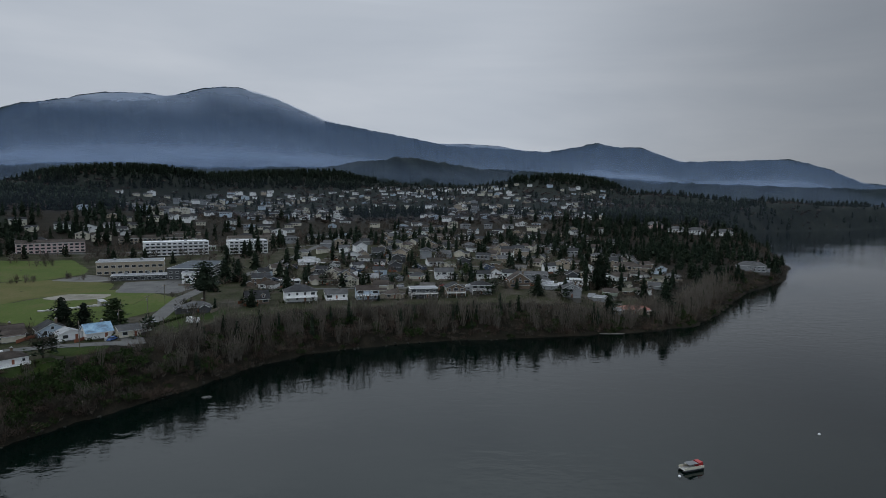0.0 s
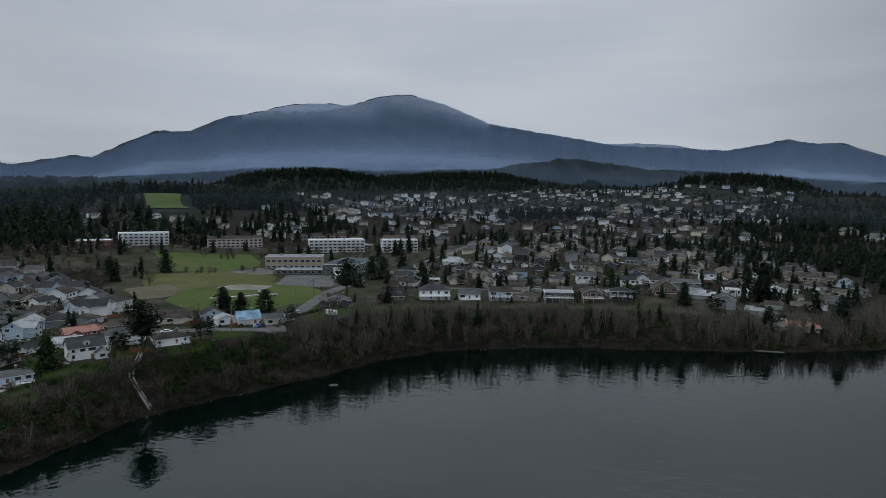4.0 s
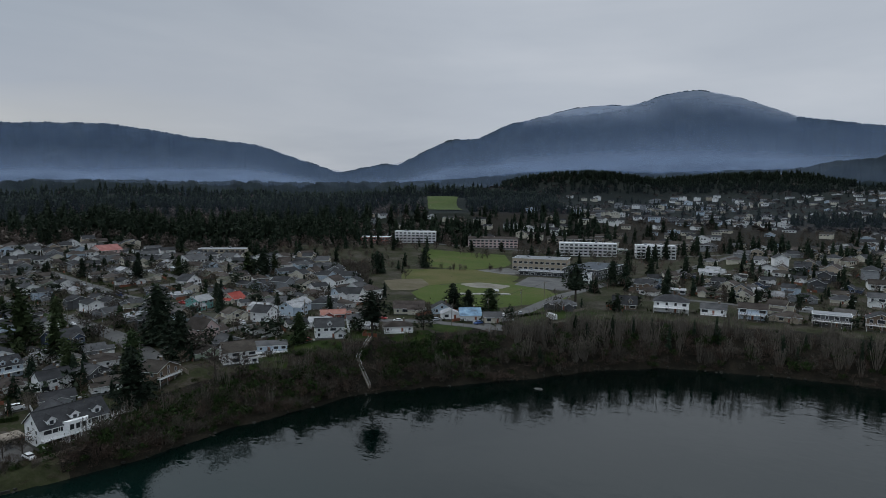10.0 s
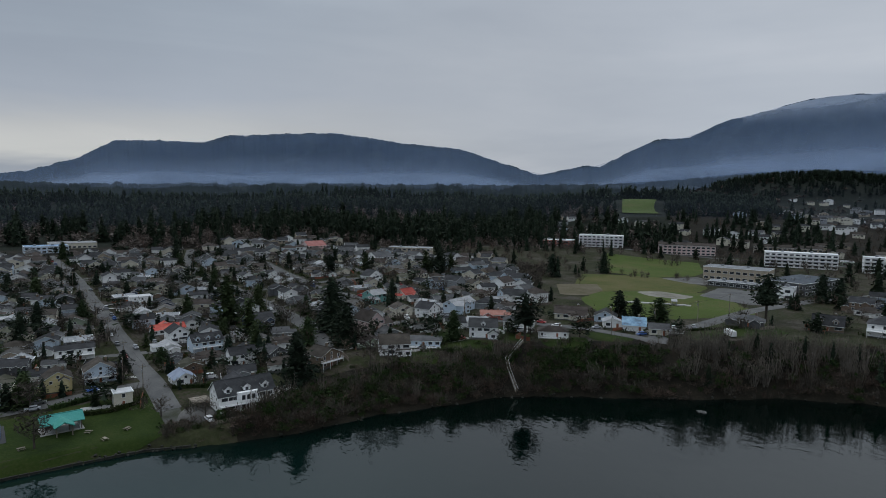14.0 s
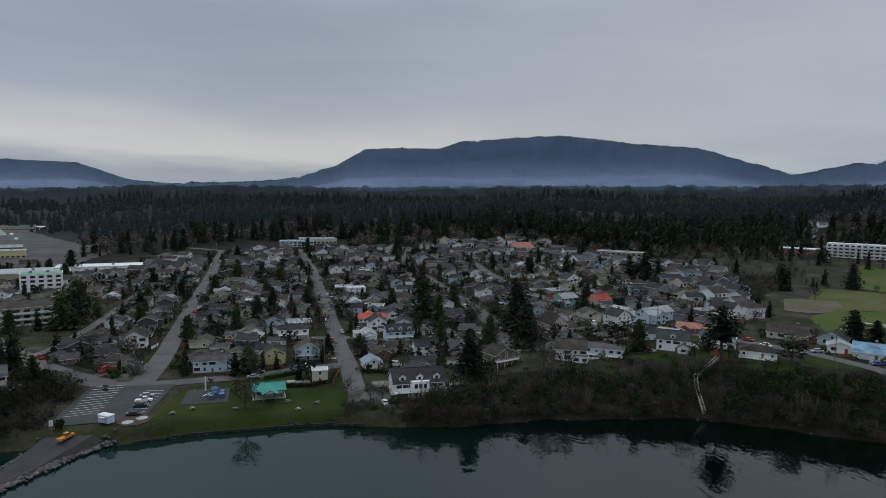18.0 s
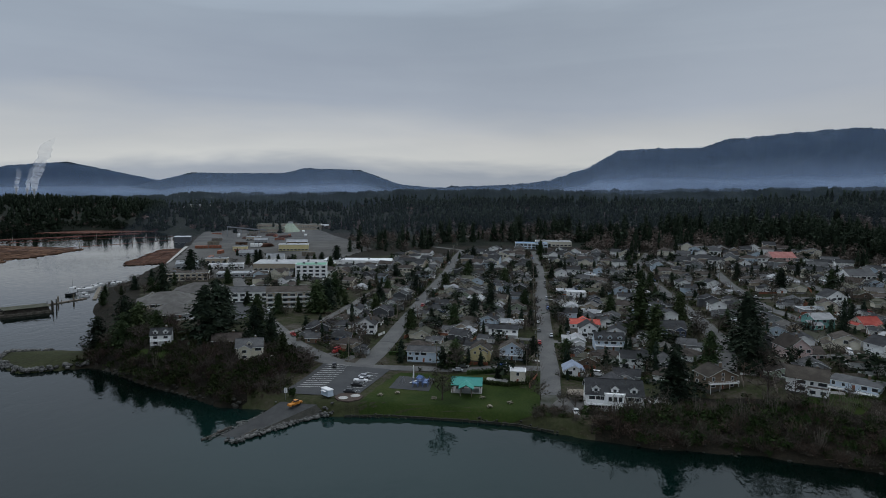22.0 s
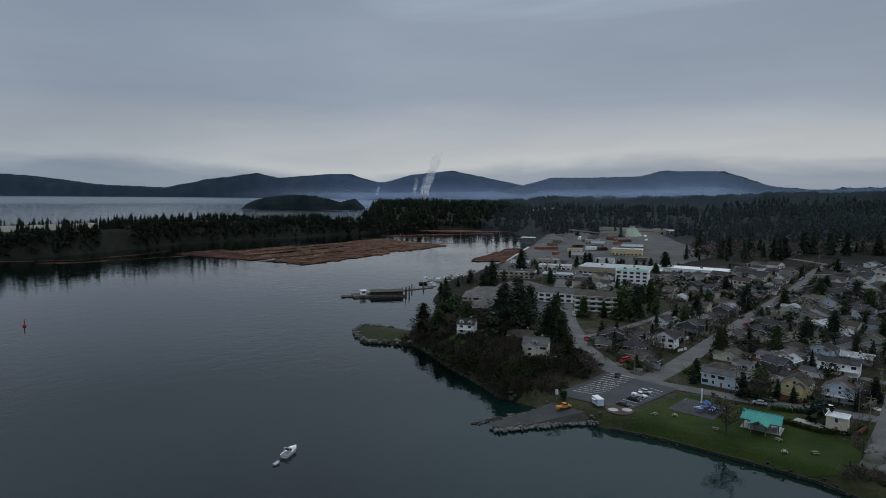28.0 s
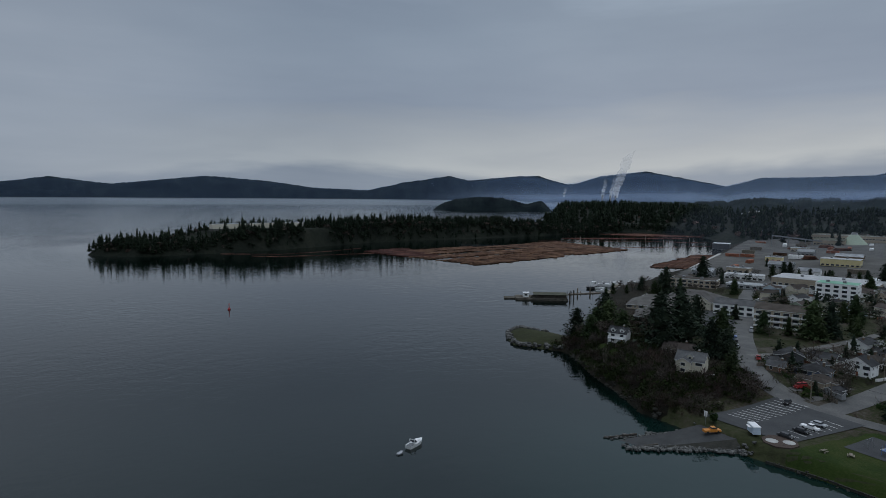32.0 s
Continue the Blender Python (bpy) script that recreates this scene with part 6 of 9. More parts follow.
# ---- the rest of the town: houses along the streets ----
KINDS = []
for k, (w, d, st, rf, wl, cv, words) in enumerate([
        (12, 9, 1, "gx", "white", "charcoal_shingle", "white cottage with a dark shingle roof"), (11, 10, 1, "gy", "grey", "grey_shingle", "grey gabled cottage with a shingle roof"), (13, 10, 2, "gx", "white", "charcoal_shingle", "white two-storey house with a dark roof"),
        (12, 10, 1, "hip", "tan", "brown_shingle", "tan bungalow with a brown hip roof"), (11, 9, 2, "gy", "pale_blue", "charcoal_shingle", "pale blue gabled house with dark roof"), (14, 9, 1, "gx", "cream", "mossy", "cream bungalow with a mossy roof"),
        (10, 9, 1, "gy", "dark_blue", "charcoal_shingle", "small dark blue cottage with a gable"), (13, 9, 1, "gx", "grey", "charcoal_shingle", "low grey house with a dark roof"), (15, 10, 1, "hip", "white", "brown_shingle", "white rancher with a brown hip roof"),
        (12, 11, 2, "gy", "cream", "brown_shingle", "cream two-storey gabled house"), (11, 8, 1, "gx", "brown", "mossy", "brown cottage with a mossy roof"), (13, 9, 1, "gx", "white", "pale_grey", "white cottage with a pale metal roof"),
        (14, 10, 1, "flat", "grey", "flat_tar", "low flat-roofed grey house"), (12, 9, 1, "gx", "sage", "brown_shingle", "sage green cottage with brown roof"), (11, 10, 2, "gx", "charcoal", "charcoal_shingle", "dark two-storey house with a dark roof"),
        (12, 9, 1, "gx", "tan", "faded_shingle", "tan cottage with a faded grey roof"), (6, 5, 1, "gx", "grey", "charcoal_shingle", "small grey garage with a dark roof"), (7, 6, 1, "gy", "white", "grey_shingle", "small white garage with a gable")]):
    KINDS.append((w * .74, d * .78, st, rf, wl, cv, words))
PATTERN = {}


def plain_house(k, x, y, turn):
    """A house of one of the common kinds; later ones copy the first."""
    w, d, st, rf, wl, cv, words = KINDS[k]
    small = w < 8
    if k not in PATTERN:
        PATTERN[k] = house(x, y, turn, w, d, st, rf, wl, cv, words, chimney=not small and k % 2 == 0, seed=500 + k, few=True, name="garage" if small else "house", category="garage" if small else "house", rise=None if rf == "flat" else (.27 * (w if rf == "gy" else d)))
        return PATTERN[k]
    HOUSES.append((x, y, max(w, d) / 2 + 1.5))
    return copy_thing(PATTERN[k], pose(x, y, hgt(x, y) + .1, 0, 0, turn) @ Matrix.Diagonal((1, 1, .9, 1)))


FREE = [(-226, 345, 78), (-322, 440, 75), (-160, 25, 30), (-155, -20, 28), (-180, 300, 52)]


def clear_of(x, y, r, roads=True, verge=0.0):
    for hx, hy, hr in HOUSES:
        if (hx - x) ** 2 + (hy - y) ** 2 < (hr + r) ** 2:
            return False
    if roads:
        for rx, ry, w in ROADS:
            if ((rx - x) ** 2 + (ry - y) ** 2).min() < (w / 2 + r + verge) ** 2:
                return False
    return True


def in_town(x, y):
    if x > -345 and y < -64:
        return False
    if any((x - a) ** 2 + (y - b) ** 2 < c * c for a, b, c in FREE):
        return False
    if -470 < x < -180 and -115 < y < 262 - max(0, x + 270) * .5:
        return True
    if -365 < x < -275 and 200 < y < 305:
        return True
    if -570 < x < -352 and 235 < y < 325 + (x + 450) * .12:
        return True
    if -470 < x < -300 and -190 < y <= -115 or -520 < x < -400 and -115 < y < -60:
        return True
    return -570 < x <= -470 and -70 < y < 235


rng = random.Random(4)
spots = []
for rx, ry, w in list(ROADS):
    for i in range(1, len(rx) - 1):
        a = math.degrees(math.atan2(ry[i + 1] - ry[i - 1], rx[i + 1] - rx[i - 1]))
        for s in (-1, 1):
            off = w / 2 + rng.uniform(9.5, 12)
            spots.append((rx[i] - s * math.sin(radians(a)) * off, ry[i] + s * math.cos(radians(a)) * off, a + (0 if s > 0 else 180)))
for _ in range(7000):
    spots.append((rng.uniform(-570, -180), rng.uniform(-190, 262), rng.choice((-8, 82, 172, 262)) + rng.uniform(-3, 3)))
placed, beyond = 0, []
for x, y, turn in spots:
    if not in_town(x, y) or not clear_of(x, y, 4.4, verge=3.4):
        continue
    if placed < 330 and math.hypot(x + 60, y - 60) < 395:
        plain_house(rng.randrange(16), x, y, turn)
        placed += 1
    elif len(beyond) < 420:
        beyond.append((x, y, hgt(x, y) + .1, turn))
        HOUSES.append((x, y, 6.5))
for _ in range(900):
    x, y = rng.uniform(-560, -185), rng.uniform(-110, 255)
    if in_town(x, y) and clear_of(x, y, 2.2, verge=2.0) and placed < 370:
        plain_house(16 + rng.randrange(2), x, y, rng.choice((-8, 82, 172)))
        placed += 1

for _ in range(3000):
    x, y = rng.uniform(-400, -215), rng.uniform(205, 335)
    if len(beyond) < 500 and y < 300 - (x + 300) * .55 and y < 335 and clear_of(x, y, 3.9, verge=2.5):
        beyond.append((x, y, hgt(x, y) + .1, 110 + rng.uniform(-25, 25) + rng.choice((0, 90))))
        HOUSES.append((x, y, 6.5))


def far_houses(name, spots, label, seed, wide=(11, 18)):
    """Houses of the distant quarters, each with walls, roof and windows, joined."""
    rng = random.Random(seed)
    g = Geo()
    for x, y, z, turn in spots:
        w, d, st = rng.uniform(*wide), rng.uniform(7.5, 10), rng.choice((1, 1, 2))
        rf = rng.choice(("gx", "gx", "hip", "gy"))
        e, r = 2.8 * st + .3, .28 * d
        m = pose(x, y, z, 0, 0, turn)
        wm = rng.choice((0, 0, 0, 1, 1, 2, 8, 9) if seed != 12 else (0, 1, 2, 2, 9, 9))
        rm = rng.choice((4, 4, 4, 5, 6, 6))
        pieces = [(wall_geo(w, d, e, r, rf, 3), wm), (roof_geo(w, d, e, r, rf), rm)]
        if rng.random() < .7:
            aw, side, out = w * rng.uniform(.32, .48), rng.choice((-1, 1)) * w * .22, rng.choice((-1, 1)) * (d / 2 + .7)
            for q, mat in ((wall_geo(aw, 4.4, e - .2, aw * .28, "gy", 3), wm), (roof_geo(aw, 4.4, e - .2, aw * .28, "gy"), rm)):
                moved = Geo()
                shift(moved, q, side, out)
                pieces.append((moved, mat))
        for q, mat in pieces:
            n0, marks = len(g.m), list(q.m)
            g.add([m @ Vector(p) for p in q.v], q.f, mat)
            if mat in (4, 5, 6):
                g.m[n0:] = [7 if mk == 1 else mat for mk in marks]
        for i in range(int(w / 3.5)):
            q = Geo().box(-.9, .9, -.08, .02, 0, 1.3)
            mm = m @ pose(-w / 2 + 2 + i * 3.4, -d / 2, e - 2)
            g.add([mm @ Vector(p) for p in q.v], q.f, 3)
    ob = new(name, g.mesh(name, WALLS["white"], WALLS["cream"], WALLS["grey"], GLASS, ROOFS["charcoal_shingle"], ROOFS["grey_shingle"], ROOFS["brown_shingle"], TRIM, WALLS["pale_blue"], WALLS["tan"]))
    tagged(ob, label, "houses", kind="stuff")


far_houses("town_houses", beyond, "small houses of the back streets with grey and brown roofs", 8, (9, 13))


def house_line(az):
    """How high up the hillside the houses reach, in degrees over the eye, at a bearing."""
    return float(np.interp(az, [-16, -10, -4, 2, 5, 8, 26, 32, 36], [.7, 1.0, 1.4, 1.5, 1.2, .35, .25, -.2, -.6]))


rng = random.Random(9)
spots, tries = [], 0
while len(spots) < 560 and tries < 14000:
    tries += 1
    x, y = rng.uniform(-900, 700), rng.uniform(480, 1850)
    az = math.degrees(math.atan2(-x, y))
    ok = (-16 < az < 33 and 600 < y < 1800) or (y < 620 and -80 < x < 120) or (33 <= az < 45 and 700 < math.hypot(x, y) < 1000)
    if az > 34 and math.hypot(x, y) > 880:
        ok = False
    if not ok or noise.noise(Vector((x * .006, y * .006, 3))) < -.12:
        continue
    if any((x - p[0]) ** 2 + (y - p[1]) ** 2 < 19 ** 2 for p in spots) or not clear_of(x, y, 9):
        continue
    if math.degrees(math.atan2(hgt(x, y) - 75, math.hypot(x, y))) > house_line(az):
        continue
    spots.append((x, y, 0, math.degrees(math.atan2(x, -y)) + 180 + rng.choice((0, 90)) * 0 + rng.uniform(-25, 25)))
zs = height(np.array([s[0] for s in spots]), np.array([s[1] for s in spots]))
far_houses("hillside_houses", [(x, y, float(z) + .2, a) for (x, y, _, a), z in zip(spots, zs)], "pale houses with grey roofs scattered up the hillside", 3)
HILL = [(s[0], s[1]) for s in spots]
spots = []
for _ in range(9000):
    x, y = rng.uniform(-125, 190), rng.uniform(372, 660)
    if len(spots) < 150 and hgt(x, y) > 6 and coast_distance(x, y) > 42 and clear_of(x, y, 4.5, verge=3.0):
        spots.append((x, y, hgt(x, y) + .1, math.degrees(math.atan2(x, -y)) + 180 + rng.uniform(-20, 20) + rng.choice((0, 90))))
        HOUSES.append((x, y, 6.5))
spots.sort(key=lambda p: p[1])
SHELLS = {}


def shell_house(k, x, y, z, turn):
    """A plain house seen from afar: walls, roof and two front windows."""
    w, d, st, rf, wl, cv, words = KINDS[k]
    eave, rise = 2.4 * st + .3, 0 if rf == "flat" else .27 * (w if rf == "gy" else d)
    if k not in SHELLS:
        walls, top = wall_geo(w, d, eave, rise, rf), roof_geo(w, d, eave, rise, rf)
        for ax, ay, aw, ad, ae, ar, ak in annexes(k, w, d, eave, rise):
            shift(walls, wall_geo(aw, ad, ae, ar, ak), ax, ay)
            shift(top, roof_geo(aw, ad, ae, ar, ak, .35, .18), ax, ay)
        SHELLS[k] = walls.mesh("wall", WALLS[wl], FOOTING), top.mesh("roof", ROOFS[cv], TRIM)
    t = thing("house", words, "house", pose(x, y, z, 0, 0, turn), group="houses of the town")
    part("wall", SHELLS[k][0], t)
    part("roof", SHELLS[k][1], t)
    for s in (-1, 1):
        part("window", WINDOWS["wide"], t, at=pose(s * w * .3, -d / 2, eave - 1.8))


for x, y, z, a in spots[:66]:
    shell_house(rng.randrange(16), x, y, z, a)
far_houses("north_houses", spots[66:], "small houses on the streets behind the bluff", 12, (9, 13))


# ---- trees that stand out ----
for kind, x, y, tall, wide in (("fir", -215, 132, 25, 1.3), ("pine", -148, 191, 20, 1.2), ("fir", -188, 128, 19, 1.3), ("cedar", -167, 168, 13, 1.2), ("cypress", -252, 93, 26, 1.2), ("fir", -158, 98, 20, 1.2),
                               ("pine", -122, 317, 23, 1.15), ("cypress", -139, 262, 13, 1.7), ("cypress", -143, 266, 12, 1.6), ("fir", -160, 258, 14, 1.5), ("fir", -153, 262, 11, 1.4), ("fir", -298, 334, 17, 1.2), ("fir", -297, 386, 17, 1.2),
                               ("cypress", -206, 95, 13, 1.2), ("cedar", -236, 88, 9, 1.3), ("cypress", -228, 98, 19, 1.1), ("fir", -320, 250, 20, 1.3), ("cypress", -330, 244, 16, 1.4), ("cypress", -325, 262, 15, 1.4),
                               ("fir", -176, -92, 25, 1.3), ("fir", -186, -74, 16, 1.2), ("fir", -196, -100, 25, 1.3), ("cedar", -205, -84, 18, 1.2), ("fir", -195, -150, 19, 1.3), ("fir", -188, -140, 16, 1.3), ("cedar", -175, -133, 13, 1.5),
                               ("fir", -218, -110, 20, 1.2), ("fir", -320, -228, 20, 1.2), ("fir", -390, -256, 22, 1.2), ("fir", -470, -160, 20, 1.2), ("cedar", -265, -82, 19, 1.3), ("fir", -276, -80, 18, 1.2), ("fir", -174, -146, 15, 1.5), ("cedar", -181, -121, 12, 1.5), ("bare", -186, -128, 11, 1.3), ("cedar", -168, -128, 11, 1.5), ("bare", -170, -120, 9, 1.3), ("fir", -186, -66, 14, 1.2),
                               ("cypress", -170, -52, 9, 1.3), ("cypress", -176, -55, 8, 1.3), ("fir", 112, 420, 25, 1.3), ("fir", 100, 352, 14, 1.4), ("fir", 140, 372, 17, 1.3), ("fir", 60, 365, 13, 1.3), ("fir", -140, 400, 17, 1.3), ("fir", -134, 408, 15, 1.3),
                               ("cedar", 20, 440, 12, 1.3), ("cypress", 30, 385, 10, 1.3), ("cypress", -205, 40, 8, 1.5), ("cedar", -215, 60, 7, 1.5), ("fir", -262, 10, 15, 1.2), ("fir", -285, 15, 14, 1.2)):
    tree(kind, x, y, tall, wide)
for x, y, tall in ((-148, 21, 13), (-184, 18, 12), (-184, 132, 13), (-158, 54, 8), (-139, -36, 9), (-166, -40, 10), (-158, 126, 14), (-152, 132, 12), (-140, 214, 12), (-143, -58, 9), (-152, 62, 7), (-150, 66, 8), (-260, 120, 12), (-250, 128, 11), (-240, 118, 11), (-262, 328, 9), (-145, 272, 10)):
    tree("bare", x, y, tall, 1.0)
rng = random.Random(12)
n = 0
for _ in range(4000):
    if n >= 190:
        break
    x, y = rng.uniform(-560, -150), rng.uniform(-150, 260)
    if hgt(x, y) > 3.5 and clear_of(x, y, 1.0) and in_town(x, y) and all((x - a) ** 2 + (y - b) ** 2 > 20 for a, b, _ in TREES):
        kind = rng.choice(("fir", "cypress", "cedar", "bare", "bare", "bare", "bare"))
        tree(kind, x, y, rng.uniform(6, 15) if kind in ("fir", "cedar") else rng.uniform(5, 9), rng.uniform(1.0, 1.4))
        n += 1

for _ in range(1500):
    if n >= 262:
        break
    x, y = rng.uniform(-520, -160), rng.uniform(-270, -60)
    if -320 < x < -196 and -205 < y < -112 or -245 < x < -180 and -112 < y < -52:
        continue
    if hgt(x, y) > 2.8 and coast_distance(x, y) > 4 and clear_of(x, y, 2.5) and all((x - a) ** 2 + (y - b) ** 2 > 30 for a, b, _ in TREES):
        kind = rng.choice(("fir", "cedar", "bare", "bare", "bare", "cypress"))
        tree(kind, x, y, rng.uniform(8, 17) if kind in ("fir", "cedar") else rng.uniform(6, 10), rng.uniform(1.0, 1.4))
        n += 1

# ---- woods and thickets ----
F_A = (*conifer(101, 20, 4.4, 38, 3, .04, .45, 1.6, .6, 6), 0)
F_B = (*conifer(102, 20, 3.7, 36, 3, .10, .4, 1.5, .5, 6), 0)
F_C = (*conifer(103, 19, 5.2, 40, 3, .03, .45, 1.7, .42, 6), 1)
F_D = (*leafy_mound(106, 4.2, 13, 170, .5), 1)
B_A = (*leafy_mound(104, 4.4, 10, 84, .7), 2)
B_N = (*twig_crown(104, 4.6, 11, 110, .16, .26), 2)
B_B = (*bare_tree(105, 14, 5.0, 11, 7, .22, .1), 3)
D_A = (*conifer(111, 20, 5.0, 9, 2, .02, .5, 2.6, .6, 5), 0)
D_B = (*conifer(112, 20, 4.4, 9, 2, .04, .45, 2.4, .5, 5), 0)
D_C = (*conifer(113, 20, 6.0, 9, 2, .02, .45, 2.8, .4, 5), 1)
E_A = (*leafy_mound(114, 4.6, 9.5, 44, 1.25), 2)
E_B = (*leafy_mound(115, 4.2, 8.5, 44, 1.2), 3)
rng = np.random.default_rng(21)


def wood_spots(count, inside, sizes, weights, low=.6, bare=True, grove=True):
    out = []
    for a0, a1, r0, r1, share in inside:
        n = int(count * share)
        az, r = np.radians(rng.uniform(a0, a1, n)), np.sqrt(rng.uniform(r0 ** 2, r1 ** 2, n))
        x, y = 45 - np.sin(az) * r, 60 + np.cos(az) * r
        z = height(x, y)
        z = z + far_swell(x, y)
        k = rng.choice(len(weights), n, p=np.array(weights) / sum(weights))
        clump = np.sin(x * .013 + 1.7 * np.sin(y * .009)) * np.sin(y * .011 + 1.3 * np.sin(x * .008))
        k = np.where((clump > .25) & (k > 2) & (k < 5) & grove, 0, np.where((clump < -.35) & (k < 2) & bare, 3, k))
        s = rng.uniform(*sizes, n) * np.where(k > 2, .8, 1.0)
        ok = z > low
        out.append(np.column_stack([x, y, z - .3, s, rng.uniform(.95, 1.7, n), k])[ok])
    return np.vstack(out)


def drop_near(s, points, r):
    p = np.array(points)
    keep = np.ones(len(s), bool)
    for a, b in p:
        keep &= (s[:, 0] - a) ** 2 + (s[:, 1] - b) ** 2 > r * r
    return s[keep]


WOODS = [F_A, F_B, F_C, B_N, B_B]
DEEPWOODS = [F_A, F_B, F_C, B_A, B_B]
E_C = (*leafy_mound(116, 4.4, 8.5, 42, 1.2), 0)
FARWOODS = [D_A, D_B, D_C, E_A, E_B, E_C]
WOODMATS = [NEEDLES, FORESTGREEN, TWIGS, REDTWIGS]


def leave_open(s):
    """Keep the pasture and the end of the street clear."""
    a, r = np.degrees(np.arctan2(45 - s[:, 0], s[:, 1] - 60)), np.hypot(s[:, 0] - 45, s[:, 1] - 60)
    s = s[~((a > 40.2) & (a < 44.6) & (r > 800) & (r < 1160))]
    return s[~((s[:, 0] > -700) & (s[:, 1] < 60) & (s[:, 1] > -70))]


s = leave_open(wood_spots(2500, [(41, 100, 640, 800, .46), (41, 100, 800, 1020, .40), (96, 112, 660, 1100, .14)], (.42, 1.55), (4, 4, 4, 8, 3)))
az = np.radians(rng.uniform(42, 98, 520))
r = rng.uniform(565, 690, 520)
x, y = 45 - np.sin(az) * r, 60 + np.cos(az) * r
f = np.column_stack([x, y, height(x, y) - .3, rng.uniform(.5, 1.0, 520), rng.uniform(.9, 1.4, 520), rng.choice(5, 520, p=[.1, .05, .1, .5, .25])])
f = f[[clear_of(a, b, 1.0) for a, b in f[:, :2]]]
s = np.vstack([s, leave_open(f)])
scatter("forest", DEEPWOODS, s, WOODMATS, "dark conifer forest with grey leafless trees beyond the town", "forest")
s = leave_open(wood_spots(5600, [(40, 105, 1000, 1500, .36), (38, 108, 1500, 2500, .24), (100, 131, 1060, 2500, .22), (128, 143, 1300, 2500, .18)], (.8, 1.6), (5, 4, 5, 1.2, .8), bare=False))
s = np.vstack([s, wood_spots(520, [(104, 126, 1140, 1420, 1.0)], (.6, 1.1), (1, 1, 1, 8, 6), grove=False)])
scatter("far_forest", FARWOODS, s, WOODMATS, "dark forest running on to the horizon", "forest")
s = wood_spots(9000, [(-40, 42, 540, 1150, .40), (-40, 38, 1150, 1800, .36), (-30, 40, 1750, 2350, .24)], (.45, 1.0), (2, 1.5, 3, 6, 4))
e = wood_spots(8000, [(-16, 36, 1200, 2100, 1.0)], (.5, 1.15), (4, 3, 4, .7, .3))
az = np.degrees(np.arctan2(-e[:, 0], e[:, 1]))
up = np.degrees(np.arctan2(e[:, 2] - 75, np.hypot(e[:, 0], e[:, 1])))
e = e[up > np.array([house_line(a) for a in az]) + .12]
e[:, 5] = np.where(e[:, 5] > 2, 0, e[:, 5])
s = leave_open(drop_near(s, HILL, 9))
r = np.hypot(s[:, 0], s[:, 1])
az = np.degrees(np.arctan2(-s[:, 0], s[:, 1]))
town = (az > -15) & (az < 33) & (r < 1700)
clump = np.sin(s[:, 0] * .012 + np.sin(s[:, 1] * .015)) * np.sin(s[:, 1] * .011 + np.sin(s[:, 0] * .017))
single = town & (clump < .12) & (s[:, 5] < 3) & (rng.random(len(s)) < .85)
s[:, 5] = np.where(single, 3 + (rng.random(len(s)) < .4), s[:, 5])
s = s[(~town) | (rng.random(len(s)) < .7) | (clump > .2)]
e2 = leave_open(wood_spots(1300, [(31.5, 41.5, 900, 1320, 1.0)], (.6, 1.2), (5, 4, 4, 3, 1)))
s = np.vstack([s, e, drop_near(e2, HILL, 8)])
near = np.hypot(s[:, 0], s[:, 1]) < 900
scatter("hillside_woods", WOODS, s[near], WOODMATS, "dark firs and leafless trees between the hillside houses", "woods")
scatter("hilltop_woods", FARWOODS, s[~near], WOODMATS, "dark wooded hilltop behind the town", "woods")
# the wooded points
s = wood_spots(1500, [(-38, -8, 330, 900, 1.0)], (.35, .85), (2.4, 1.6, 2.4, 5, 4), low=2.0, grove=False)
s = drop_near(s, [(h[0], h[1]) for h in HOUSES], 9)
scatter("point_woods", WOODS, s, WOODMATS, "dark firs crowding the wooded points", "woods")
s = wood_spots(6500, [(131, 187, 690, 1350, 1.0)], (.25, .75), (3, 3, 3, .8, .4, 7), low=.8, bare=False)
tall = wood_spots(900, [(131, 187, 690, 1000, 1.0)], (.5, .95), (5, 5, 1, 0, 0), low=6.0, bare=False)
tall[:, 4] *= .75
x, y = rng.uniform(-960, 90, 26000), rng.uniform(-960, -690, 26000)
d = coast_distance(x, y)
ok = (d > .6) & (d < 20)
x, y = x[ok], y[ok]
e = np.column_stack([x, y, height(x, y) - .4, rng.uniform(.2, .6, len(x)), rng.uniform(1.2, 1.9, len(x)), rng.choice(6, len(x), p=[.14, .1, .14, .06, .04, .52])])
s = drop_near(np.vstack([s, e, tall]), [(-80 + k * 18 - 92 * (k < 0), -782 + j * 13) for k in range(-2, 3) for j in range(3)], 13)
scatter("peninsula_woods", FARWOODS, s, WOODMATS, "dark firs and brush covering the far peninsula", "woods")
s = wood_spots(1600, [(-44, -12, 900, 2300, 1.0)], (.6, 1.1), (5, 4, 2, 1.4, 1), low=2.5)
scatter("far_shore_woods", FARWOODS, s, WOODMATS, "dark woods along the far shore", "woods")
# between field, apartments and second row
s = wood_spots(2300, [(-14, 62, 330, 660, 1.0)], (.36, .85), (.7, .3, 1.0, 5, 5), grove=False)
s = s[[(not any((x - a) ** 2 + (y - b) ** 2 < c * c for a, b, c in [(-222, 345, 66), (-315, 450, 66), (-180, 300, 52), (-195, 435, 50)])) for x, y in s[:, :2]]]
s = s[[clear_of(x, y, 1.5) for x, y in s[:, :2]]]
scatter("garden_trees", WOODS, s, WOODMATS, "leafless garden trees and firs between the houses", "trees")
